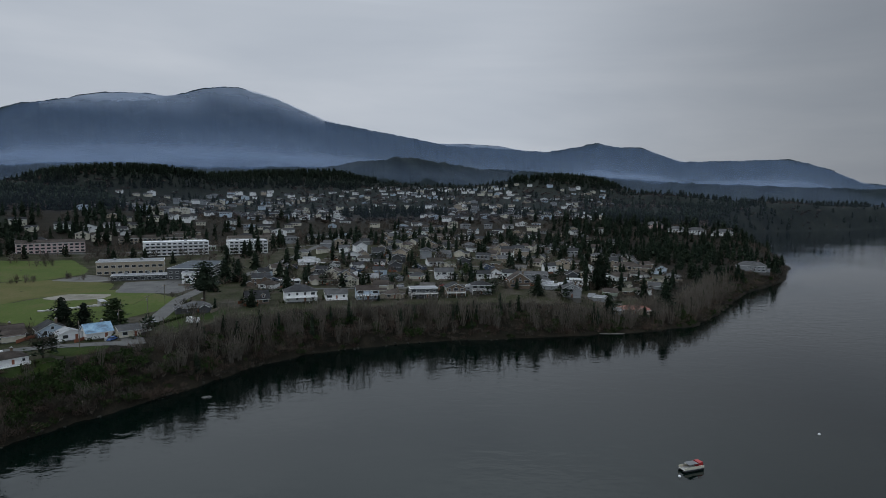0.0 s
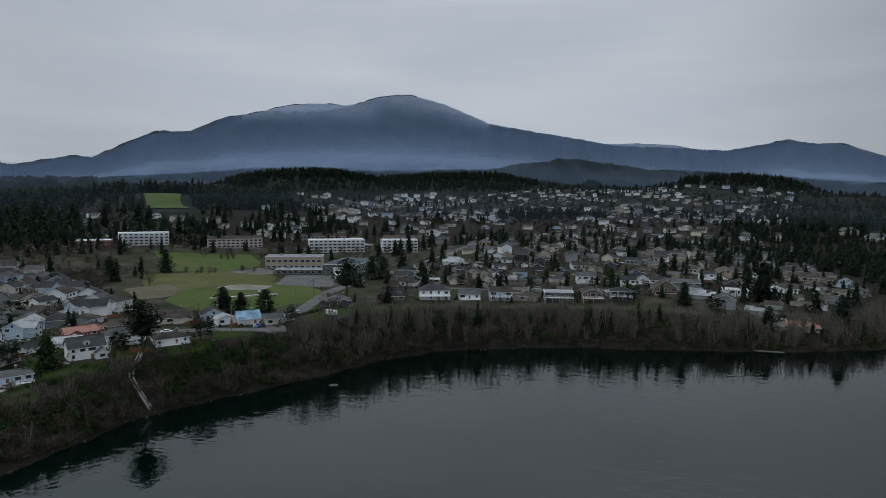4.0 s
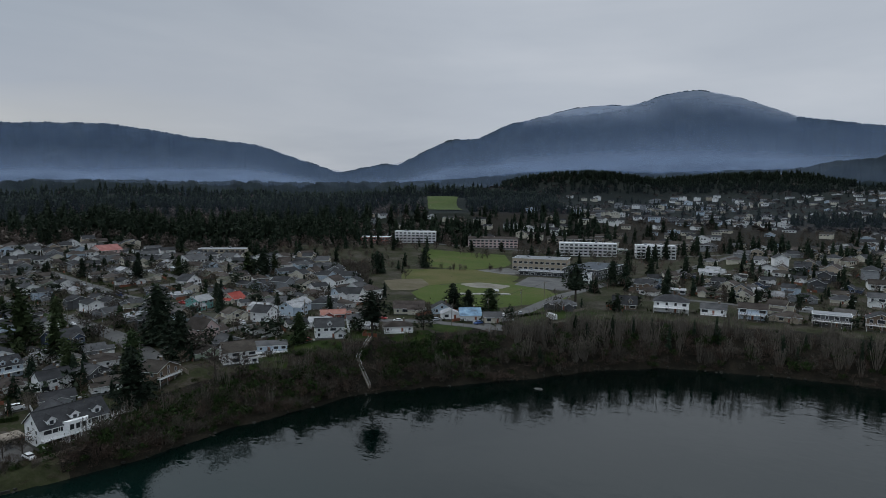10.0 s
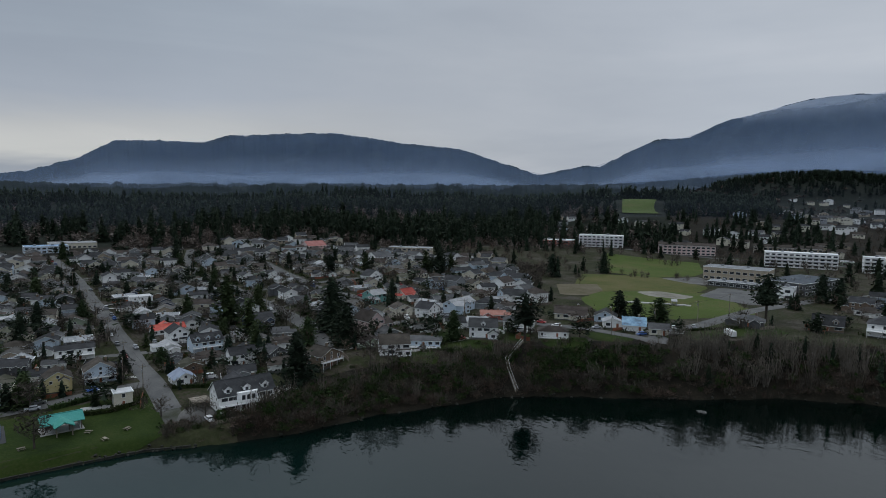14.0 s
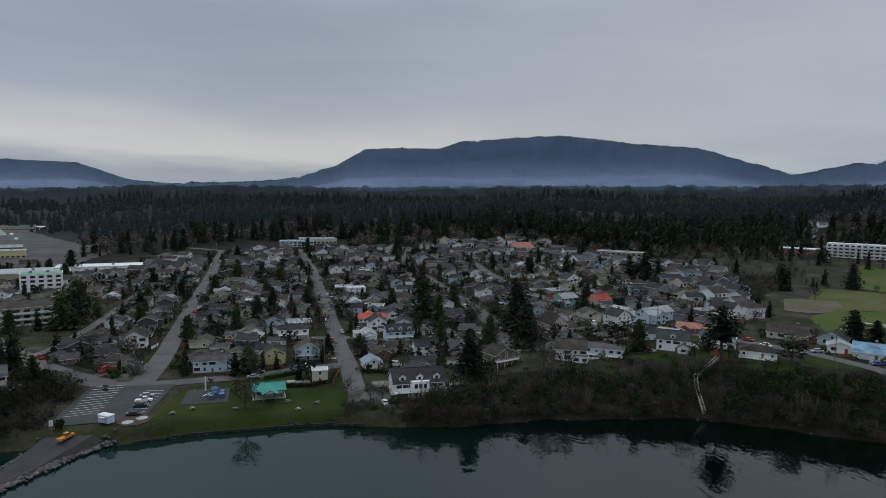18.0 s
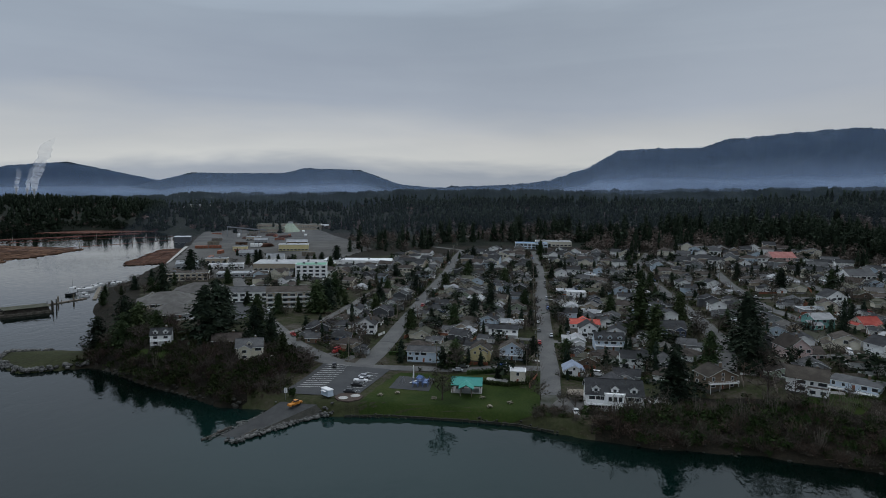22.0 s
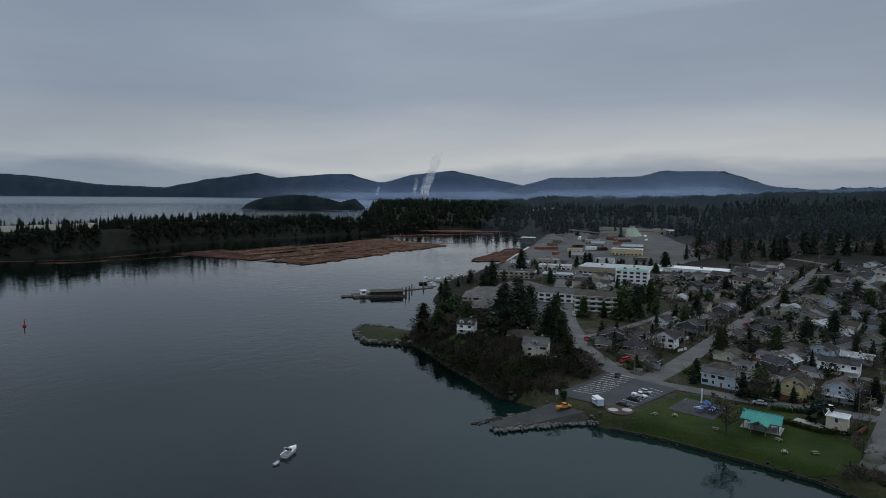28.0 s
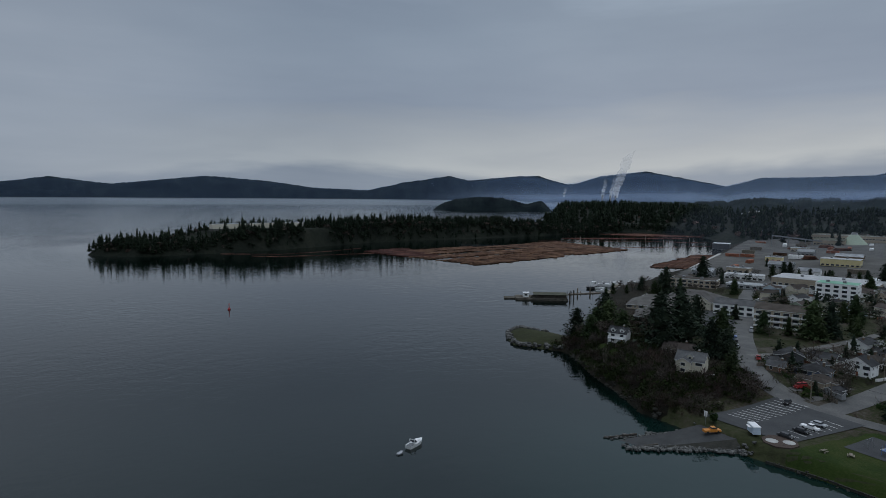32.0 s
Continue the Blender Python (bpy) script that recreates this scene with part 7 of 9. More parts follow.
# the bluff: brambles, leafless thicket, ivy and alders
T_A = (*twig_crown(120, 2.8, 4.6, 120, .055, .34), 0)
T_B = (*twig_crown(121, 2.4, 3.4, 110, .055, .36), 1)
T_C = (*leafy_mound(122, 2.6, 2.6, 120, .27), 2)
T_D = (*twig_crown(123, 2.9, 2.6, 110, .06, .42), 0)
T_F = (*twig_crown(125, 3.0, 2.2, 100, .06, .42), 1)


def alder_clump(seed, stems=13, tall=11.0):
    """Slim stems fanning up from one root, with short twigs."""
    rng = np.random.default_rng(seed)
    v, f = [], []
    for _ in range(stems):
        a, lean = rng.uniform(0, 6.28), rng.uniform(.04, .30)
        h = tall * rng.uniform(.6, 1.1)
        foot = np.array((math.cos(a), math.sin(a), 0)) * rng.uniform(0, .9)
        tip = foot + np.array((math.cos(a) * lean * h, math.sin(a) * lean * h, h))
        for k in range(3):
            o = np.array((math.cos(k * 2.1), math.sin(k * 2.1), 0)) * .11
            p2 = np.array((math.cos(k * 2.1 + 2.1), math.sin(k * 2.1 + 2.1), 0)) * .11
            n = len(v)
            v += [tuple(foot + o), tuple(foot + p2), tuple(tip)]
            f += [(n, n + 1, n + 2)]
        for _ in range(9):
            k = rng.uniform(.35, .97)
            r = foot + (tip - foot) * k
            e = r + np.array((rng.normal(0, .55), rng.normal(0, .55), rng.uniform(.5, 1.5)))
            n = len(v)
            side = rng.normal(0, .06, 3)
            v += [tuple(r - side), tuple(r + side), tuple(e)]
            f += [(n, n + 1, n + 2)]
    return np.array(v), np.array(f)


T_E = (*alder_clump(124), 3)
MESH_MATS = [TWIGS, REDTWIGS, HEDGE, PALEBARK]


def coast_spots(count, y0, y1, d0, d1, sizes, weights, x1=400):
    a = rng.uniform(-260, 330, count * 26), rng.uniform(y0, y1, count * 26)
    d = coast_distance(*a)
    ok = np.where((d > d0) & (d < d1) & (a[0] < x1))[0][:count]
    x, y = a[0][ok], a[1][ok]
    k = rng.choice(len(weights), len(x), p=np.array(weights) / sum(weights))
    return np.column_stack([x, y, height(x, y) - .2, rng.uniform(*sizes, len(x)), rng.uniform(.8, 1.3, len(x)), k])


s = np.vstack([coast_spots(900, 72, 205, .8, 25, (.7, 1.4), (4, 4, 4, 5, 0, 5)), coast_spots(1500, 205, 560, .8, 25, (.75, 1.5), (6, 6, 1.6, 3, 0, 7)), coast_spots(260, 60, 112, .4, 9, (.4, .85), (3, 3, 5, 4, 0, 4)), coast_spots(1500, 72, 560, .2, 7, (.45, 1.0), (3, 4, 3.5, 3, 0, 4)), coast_spots(330, 72, 230, 6, 19, (.9, 1.5), (0, 0, 1, 0, 0, 0)), coast_spots(90, 230, 560, 4, 16, (.9, 1.6), (0, 0, 1, 0, 0, 0))])
d = coast_distance(s[:, 0], s[:, 1])
s[:, 3] *= np.clip(1.45 - d / 26, .35, 1)
s = s[(d < 17) | (rng.random(len(s)) < .45)]
s = drop_near(s, [(h[0], h[1]) for h in HOUSES], 9)
x, y = rng.uniform(-150.5, -142, 45), rng.uniform(53, 63, 45)
s = np.vstack([s, np.column_stack([x, y, height(x, y) - .1, rng.uniform(.4, .8, 45), rng.uniform(.9, 1.3, 45), rng.choice(6, 45, p=[.2, .2, .3, .15, 0, .15])])])
s = drop_near(s, [(-147 + 16.5 * k, 189 - 15 * k) for k in np.linspace(0, 1, 14)], 2.6)
scatter("bluff_thicket", [T_A, T_B, T_C, T_D, T_E, T_F], s, MESH_MATS, "brown leafless brambles and shrubs covering the steep bluff", "thicket")
s = np.vstack([coast_spots(330, 236, 480, 3, 18, (.65, 1.25), (0, 0, 0, 0, 1, 0)), coast_spots(40, 76, 236, 3, 20, (.5, .9), (0, 0, 0, 0, 1, 0))])
scatter("bluff_alders", [T_A, T_B, T_C, T_D, T_E, T_F], s, MESH_MATS, "slim pale leafless alders rising from the bluff", "alders")
s = coast_spots(46, 230, 500, 4, 18, (.28, .6), (2, 2, 3, 0, 0))
scatter("bluff_firs", WOODS, s, WOODMATS, "small dark firs standing on the wooded bluff", "trees")
s = coast_spots(1150, -160, -44, 1, 34, (.6, 1.5), (2, 2, 7, 3, .15, 1), x1=-120)
s = drop_near(s, [(h[0], h[1]) for h in HOUSES], 7.5)
s = drop_near(s, [(-158, -112), (-157, -98)], 4)
s = s[~((s[:, 1] < -140) & (s[:, 0] > -176))]
s = s[~((s[:, 1] > -48) & (s[:, 0] > -150))]
x, y = rng.uniform(-182, -136, 260), rng.uniform(-62, -34, 260)
e = np.column_stack([x, y, height(x, y) - .1, rng.uniform(.5, 1.2, 260), rng.uniform(.9, 1.4, 260), rng.choice(6, 260, p=[.15, .15, .35, .2, 0, .15])])
e = e[(y < -37.5) & (coast_distance(x, y) > 1.5) & np.array([clear_of(a, b, -.3) for a, b in zip(x, y)])]
s = np.vstack([s, e, coast_spots(130, -62, -35, .6, 9, (.4, .9), (3, 3, 4, 4, 0, 3), x1=-131)])
scatter("point_thicket", [T_A, T_B, T_C, T_D, T_E, T_F], s, MESH_MATS, "evergreen and leafless shrubs on the low point", "thicket")
# garden shrubs, hedges and small trees round the houses
YARD_CARS = []
S_A = (*leafy_mound(130, 1.5, 1.7, 38, .28), 2)
S_B = (*leafy_mound(131, 1.9, 1.3, 38, .28), 2)
S_C = (*twig_crown(132, 1.7, 1.9, 60, .05, .4), 0)
S_D = (*twig_crown(133, 2.3, 4.4, 90, .05, .3), 0)
S_E = (*twig_crown(134, 1.8, 1.4, 60, .05, .42), 1)
spots = []
for hx, hy, hr in HOUSES:
    if np.hypot(hx, hy) > 480 or hr > 22:
        continue
    for _ in range(6):
        a = rng.uniform(0, 6.28)
        q = hr * rng.uniform(.75, 1.25) + 1
        x, y = hx + math.cos(a) * q, hy + math.sin(a) * q
        if clear_of(x, y, -1.2) and coast_distance(x, y) > 4:
            spots.append((x, y))
for n in (0, 1, 2, 3, 4, 5, 7, 8, 9, 14, 15):
    rx, ry, w = ROADS[n]
    for i in range(len(rx) - 1):
        for sd in (-1, 1):
            if rng.random() < .55:
                a = math.atan2(ry[i + 1] - ry[i], rx[i + 1] - rx[i])
                for k in range(3):
                    off = w / 2 + 2.4 + rng.uniform(-.3, .3)
                    x, y = rx[i] + math.cos(a) * k * 1.6 - sd * math.sin(a) * off, ry[i] + math.sin(a) * k * 1.6 + sd * math.cos(a) * off
                    if clear_of(x, y, .1) and in_town(x, y):
                        spots.append((x, y))
s = np.array(spots)
z = height(s[:, 0], s[:, 1])
s = np.column_stack([s, z - .1, rng.uniform(.5, 1.35, len(s)), rng.uniform(.8, 1.4, len(s)), rng.choice(5, len(s), p=[.26, .22, .2, .14, .18])])
scatter("garden_shrubs", [S_A, S_B, S_C, S_D, S_E], s, MESH_MATS, "garden shrubs, hedges and leafless bushes", "shrubs")
spots = []
for hx, hy, hr in HOUSES:
    if np.hypot(hx, hy) > 660 or hr > 22 or rng.random() < .2:
        continue
    for _ in range(4 if hy < 140 else 3):
        a, q = rng.uniform(0, 6.28), hr + rng.uniform(.5, 3.5)
        x, y = hx + math.cos(a) * q, hy + math.sin(a) * q
        if clear_of(x, y, .2) and coast_distance(x, y) > 8:
            spots.append((x, y))
s = np.array(spots)
k = rng.choice(6, len(s), p=[.09, .06, .10, .29, .24, .22])
s = np.column_stack([s, height(s[:, 0], s[:, 1]) - .1, np.where((k == 4) | (k == 3), rng.uniform(.3, .7, len(s)), np.where(k == 5, rng.uniform(.3, .75, len(s)), rng.uniform(.18, .5, len(s)))), rng.uniform(1.2, 1.9, len(s)), k])
scatter("yard_trees", [F_A, F_B, F_C, B_N, B_B, F_D], s, WOODMATS, "small dark conifers and leafless trees in the yards", "trees")
# timber fences and short drives between the yards
fences, drives = Geo(), Geo()
rng = random.Random(77)
parked = 0
for hx, hy, hr in HOUSES:
    if math.hypot(hx, hy) > 560 or hr > 13 or hx > -90 and hy < 380:
        continue
    for _ in range(2):
        a = radians(rng.choice((-8, 82, 172, 262)) + rng.uniform(-4, 4))
        cx, cy = hx - math.sin(a) * (hr + .8), hy + math.cos(a) * (hr + .8)
        n, mat, tall = rng.randrange(3, 6), rng.choice((0, 0, 0, 1, 2)), rng.uniform(1.2, 1.8)
        if not clear_of(cx, cy, -.5, verge=1.0) or coast_distance(cx, cy) < 26:
            continue
        for i in range(n):
            x, y = cx + math.cos(a) * (i - n / 2) * 2.05, cy + math.sin(a) * (i - n / 2) * 2.05
            m = pose(x, y, hgt(x, y), 0, 0, math.degrees(a))
            b = Geo().box(-1.0, 1.0, -.05, .05, -.1, tall + rng.uniform(-.06, .06))
            fences.add([m @ Vector(p) for p in b.v], b.f, mat)
    a = radians(rng.choice((82, 172, 262, -8)))
    cx, cy = hx - math.sin(a) * hr * .75, hy + math.cos(a) * hr * .75
    if rng.random() < .6 and clear_of(cx - math.sin(a) * 4, cy + math.cos(a) * 4, -2.5, roads=False) and coast_distance(cx, cy) > 30:
        mat = rng.choice((0, 0, 1, 2))
        for i in range(4):
            ring = [(cx + math.cos(a) * u - math.sin(a) * v, cy + math.sin(a) * u + math.cos(a) * v) for u, v in ((-1.6, i * 2.2), (1.6, i * 2.2), (1.6, i * 2.2 + 2.2), (-1.6, i * 2.2 + 2.2))]
            drives.add([(x, y, hgt(x, y) + .11) for x, y in ring], [(0, 1, 2, 3)], mat)
        if parked < 30 and rng.random() < .35 and math.hypot(hx, hy) < 400:
            x, y = cx - math.sin(a) * 4.5, cy + math.cos(a) * 4.5
            if clear_of(x, y, -1.0, roads=False):
                YARD_CARS.append((x, y, math.degrees(a) + 90))
                parked += 1
tagged(new("yard_fences", fences.mesh("yard_fences", TIMBER, TRIM, CEDARWOOD)), "timber board fences between the yards", "fences", kind="stuff")
tagged(new("driveways", drives.mesh("driveways", GRAVEL, ASPHALT, CONCRETE)), "short gravel and concrete drives beside the houses", "driveways", kind="stuff")
rng = np.random.default_rng(22)


def hedge(line, tall, wide, label):
    """A clipped hedge: a dark core with many small leaves standing out of it."""
    rng = np.random.default_rng(int(abs(line[0][0]) * 7))
    g = Geo()
    for (ax, ay), (bx, by) in zip(line, line[1:]):
        L = math.hypot(bx - ax, by - ay)
        a = math.atan2(by - ay, bx - ax)
        for i in range(max(1, int(L / 1.5))):
            q = (i + .5) / max(1, int(L / 1.5))
            x, y = ax + (bx - ax) * q, ay + (by - ay) * q
            m = pose(x, y, hgt(x, y), 0, 0, math.degrees(a) + rng.normal(0, 3))
            h = tall * rng.uniform(.85, 1.05)
            b = Geo().box(-.8, .8, -wide * .3, wide * .3, -.2, h * .8, 0, .12)
            for _ in range(64):
                p = np.array((rng.uniform(-.9, .9), rng.uniform(-.5, .5) * wide, rng.uniform(.1, 1.04) * h))
                s1, s2 = rng.normal(0, .2, 3), rng.normal(0, .2, 3)
                b.add([p - s1, p + s1, p + s2], [(0, 1, 2)])
            g.add([m @ Vector(p) for p in b.v], b.f)
    tagged(new("hedge", g.mesh("hedge", HEDGE)), label, "hedge", group="hedges of the town")


hedge([(-180, 23), (-184, 37)], 1.9, 2.2, "dark clipped hedge behind the picnic shelter")
hedge([(-170, 27), (-169, 41), (-174, 50)], 1.7, 2.0, "dark hedge round a small cream house")
hedge([(-196, -15), (-201, -6)], 1.8, 1.8, "dark hedge beside the corner house")
hedge([(-208, -62), (-195, -49), (-187, -33), (-189, -26)], 1.5, 1.6, "rounded hedge following the road's curve")
v, f = leafy_mound(99, 1.7, 3.2, 320, .26)
ob = tagged(new("bush", quick_mesh("bush", v, f, [HEDGE])), "round dark evergreen bush beside the white sign", "bush")
ob.matrix_basis = pose(-137, -30, hgt(-137, -30) - .2)
hedge([(-163, 150), (-156, 160), (-150, 168)], 1.2, 1.4, "low trimmed hedge along a lawn above the bluff")
hedge([(-182, 60), (-176, 72)], 1.6, 1.6, "dark hedge beside the road end")
hedge([(-126, 262), (-118, 290)], 1.3, 1.5, "low hedge along the road to the bluff")
t = thing("carport", "open timber carport with a weathered flat roof", "carport", pose(-160, 66, hgt(-160, 66), 0, 0, 6))
part("roof", Geo().box(-3.2, 3.2, -2.8, 2.8, 2.5, 2.68).box(-3.3, 3.3, -2.9, -2.78, 2.4, 2.72).mesh("roof", TIMBER), t)
for px in (-3, 0, 3):
    for py in (-2.6, 2.6):
        part("post", Geo().box(-.08, .08, -.08, .08, -.5, 2.5).mesh("post", TIMBER), t, at=pose(px, py, 0))
part("side_wall", Geo().box(-3.1, 3.1, 2.62, 2.72, 0, 2.4).mesh("side_wall", CEDARWOOD), t)
patch("gravel_drive", [(-147, 58), (-146, 66), (-152, 70), (-160, 69), (-163, 62), (-156, 58)], GRAVEL, 0.18, "pale gravel drive before the waterfront house", 4)
# brown scrub beside the sports field
x, y = rng.uniform(-350, -262, 700), rng.uniform(262, 352, 700)
ok = (np.abs((y - 262) - (-262 - x) * .95 - 8) < 22) & (coast_distance(x, y) > 20)
s = np.column_stack([x, y, height(x, y) - .1, rng.uniform(.7, 1.5, 700), rng.uniform(.9, 1.4, 700), rng.choice(5, 700, p=[.05, .05, .3, .3, .3])])[ok]
scatter("field_scrub", [S_A, S_B, S_C, S_D, S_E], s, MESH_MATS, "brown leafless scrub along the sports field", "scrub")


# ---- rocks along the water ----
stones("ramp_riprap", [(-104, -32.8), (-112, -28.8), (-119, -25), (-127, -20.5), (-133, -15)], 280, .62, .95, "grey boulders piled along the boat ramp", base=.6, seed=2)
stones("ramp_rubble", [(-133, -34), (-122, -37), (-112, -39.5), (-104, -41.5)], 110, .6, .8, "small grey boulders along the ramp's other side", base=.3, seed=12)
stones("spit_riprap", [(-158, -135), (-143, -155), (-147, -167), (-154, -180), (-166, -188), (-175, -172)], 140, 1.25, .6, "grey boulders round the grassy breakwater", base=.2, seed=3)
stones("shore_rocks", [(-130, -45), (-137, -73), (-145, -98), (-156, -126)], 60, .9, .8, "dark rocks along the point's shore", base=.0, seed=4, joined=WETSTONE)
stones("bluff_foot_rocks", [(37, 319), (-10, 309), (-37, 297), (-63, 283), (-81, 259), (-100, 221), (-121, 190), (-132, 167), (-135, 120), (-134, 84)], 80, .6, .9, "dark rocks and rubble at the foot of the bluff", base=.0, seed=5, joined=WETSTONE)
stones("beach_rocks", [(-133, -8), (-137, 8), (-140, 30), (-141, 48), (-137, 62)], 50, .5, .5, "small shore rocks below the sea wall", base=.0, seed=6, joined=WETSTONE)
g = stone_mesh(77, .45)
ob = tagged(new("boulder", g), "lone flat boulder standing in the shallow water", "boulder")
ob.matrix_basis = pose(-85, 221, .1) @ Matrix.Diagonal((2.4, 1.6, 1.2, 1))
g = Geo()
for x, y, r in ((96, 332.5, 8),):
    g.prism([(x + math.cos(i * .7) * r, y + 1.5 + math.sin(i * .7) * 1.5) for i in range(9)], -.4, .25)
tagged(new("shingle_beach", g.mesh("shingle_beach", BEACH)), "short pale strip of shingle beach under trees", "beach", kind="structure")

# ---- vehicles ----
CARS = {}


def car(x, y, turn, paint="silver", kind="car", label="", z=None):
    """A parked car or van: body, glass, lamps and four wheels."""
    key = (paint, kind)
    m = pose(x, y, (hgt(x, y) if z is None else z) + .22, 0, 0, turn)
    if key in CARS:
        return copy_thing(CARS[key], m)
    L, H, cab0, cab1 = {"car": (4.5, .85, -1.5, 1.2), "van": (5.2, 1.15, -2.5, 1.6), "truck": (5.4, .95, -.6, 1.4)}[kind]
    top = {"car": 1.45, "van": 2.1, "truck": 1.8}[kind]
    t = thing(kind, label or "parked %s %s" % (paint.replace("play_", ""), {"car": "car beside the street", "van": "van beside the street", "truck": "pickup truck beside the street"}[kind]), kind if kind != "car" else "car", m, group="parked vehicles")
    body = Geo().box(-L / 2, L / 2, -.88, .88, .35, H, 0, .06)
    body.box(cab0, cab1, -.8, .8, H, top - .45, 0, .05).box(cab0 + .25, cab1 - .35, -.7, .7, top - .08, top, 0, .05)
    part("body", body.mesh("body", BRIGHT[paint]), t)
    part("glass", Geo().box(cab0 + .1, cab1 - .05, -.77, .77, top - .47, top - .07, 0, .1).mesh("glass", GLASS), t, "dark window glass")
    wheel = Geo().beam((0, -.12, 0), (0, .12, 0), .33, sides=10).mesh("wheel", RUBBER)
    for sx in (-1, 1):
        for sy in (-1, 1):
            part("wheel", wheel, t, at=pose(sx * L * .31, sy * .8, .33))
        part("headlight", Geo().box(-.03, .03, -.2, .2, -.08, .08).mesh("headlight", TRIM), t, at=pose(L / 2, sx * .6, .68))
    CARS[key] = t
    return t


def travel_trailer(x, y, turn):
    t = thing("travel_trailer", "white travel trailer parked on the grass near the bluff edge", "trailer", pose(x, y, hgt(x, y) + .1, 0, 0, turn))
    part("body", Geo().box(-3.4, 3.4, -1.2, 1.2, .55, 2.75, 0, .12).mesh("body", BRIGHT["white"]), t)
    for px in (-2.2, -.4, 1.9):
        part("window", WINDOWS["small"], t, at=pose(px, -1.12, 1.3))
    part("door", Geo().box(-.35, .35, -.05, .03, 0, 1.8).mesh("door", BRIGHT["silver"]), t, at=pose(.9, -1.16, .6))
    part("drawbar", Geo().beam((3.3, 0, .6), (4.6, 0, .5), .08).mesh("drawbar", STEEL), t)
    for px in (-.5, .4):
        part("wheel", Geo().beam((0, -1.2, 0), (0, 1.2, 0), .34, sides=10).mesh("wheel", RUBBER), t, at=pose(px, 0, .34))


travel_trailer(-110, 272, 150)
car(-131.5, -26.5, 160, "orange", "truck", "orange pickup with a roof rack parked above the boat ramp", z=2.6)
car(-207, 72, 20, "white", "van", "white van parked in a driveway")
car(-146, 66.5, 10, "white", "car", "white car parked below the large house")
for x, y, a, p, k in ((-146, -12.5, 95, "black", "car"), (-154, -13, 95, "black", "car"), (-159, -13.5, 95, "white", "truck"), (-164, -14, 95, "silver", "car"), (-172, -30, 20, "black", "car"), (-214, 72, 30, "black", "car"),
                      (-131, 262, 140, "white", "car"), (-128, 272, 140, "silver", "car"), (-160, 199, 30, "white", "van"), (-196, 176, 20, "white", "car"), (-190, 38, 5, "white", "car"), (-188, 20, 90, "grey", "car"), (-240, 60, 5, "silver", "car"), (-165, 152, 30, "silver", "car")):
    car(x, y, a, p, k)
rng = random.Random(31)
for x, y, a in YARD_CARS:
    car(x, y, a, rng.choice(("white", "silver", "black", "grey", "red", "blue")), rng.choice(("car", "car", "truck", "van")))
for n, (rx, ry, w) in enumerate(list(ROADS)):
    if n not in (0, 1, 2, 3, 4, 7, 8, 9, 12):
        continue
    for i in range(4, len(rx) - 2):
        if rng.random() < .26:
            a = math.degrees(math.atan2(ry[i + 1] - ry[i - 1], rx[i + 1] - rx[i - 1]))
            s = rng.choice((-1, 1))
            off = w / 2 - .9
            car(rx[i] - s * math.sin(radians(a)) * off, ry[i] + s * math.cos(radians(a)) * off, a + rng.choice((0, 180)), rng.choice(("white", "silver", "black", "grey", "red", "blue")), rng.choice(("car", "car", "car", "truck", "van")))


def food_truck(x, y, turn):
    t = thing("food_trailer", "pale blue and white food trailer by the paved circle", "food trailer", pose(x, y, hgt(x, y) + .25, 0, 0, turn))
    part("body", Geo().box(-2.2, 2.2, -1.1, 1.1, .5, 2.7, 0, .08).mesh("body", WALLS["pale_blue"]), t)
    part("roof", Geo().box(-2.3, 2.3, -1.2, 1.2, 2.7, 2.95, 0, .15).mesh("roof", BRIGHT["white"]), t)
    part("hatch", Geo().box(-1.2, 1.2, -1.9, -1.1, 2.3, 2.38).mesh("hatch", BRIGHT["white"]), t)
    for px in (-1.2, 1.2):
        part("wheel", Geo().beam((0, -1.0, 0), (0, 1.0, 0), .35, sides=10).mesh("wheel", RUBBER), t, at=pose(px, 0, .35))


food_truck(-140, -18.5, 60)

# ---- park ----
g = Geo().prism([(-141.5 + math.cos(i * math.pi / 4 + .4) * 5.0, -11 + math.sin(i * math.pi / 4 + .4) * 5.0) for i in range(8)], 1.8, 4.02)
tagged(new("pavement_circle", g.mesh("pavement_circle", WORNBRICK)), "eight-sided brown paved terrace by the sea wall", "pavement", kind="structure")
for x, y in ((-143, -9.2), (-139.8, -12.4)):
    g = Geo().prism([(x + math.cos(i * math.pi / 7) * 1.7, y + math.sin(i * math.pi / 7) * 1.7) for i in range(14)], 3.98, 4.07)
    tagged(new("paving_disc", g.mesh("paving_disc", CONCRETE)), "pale concrete disc set in the terrace", "paving", kind="structure")


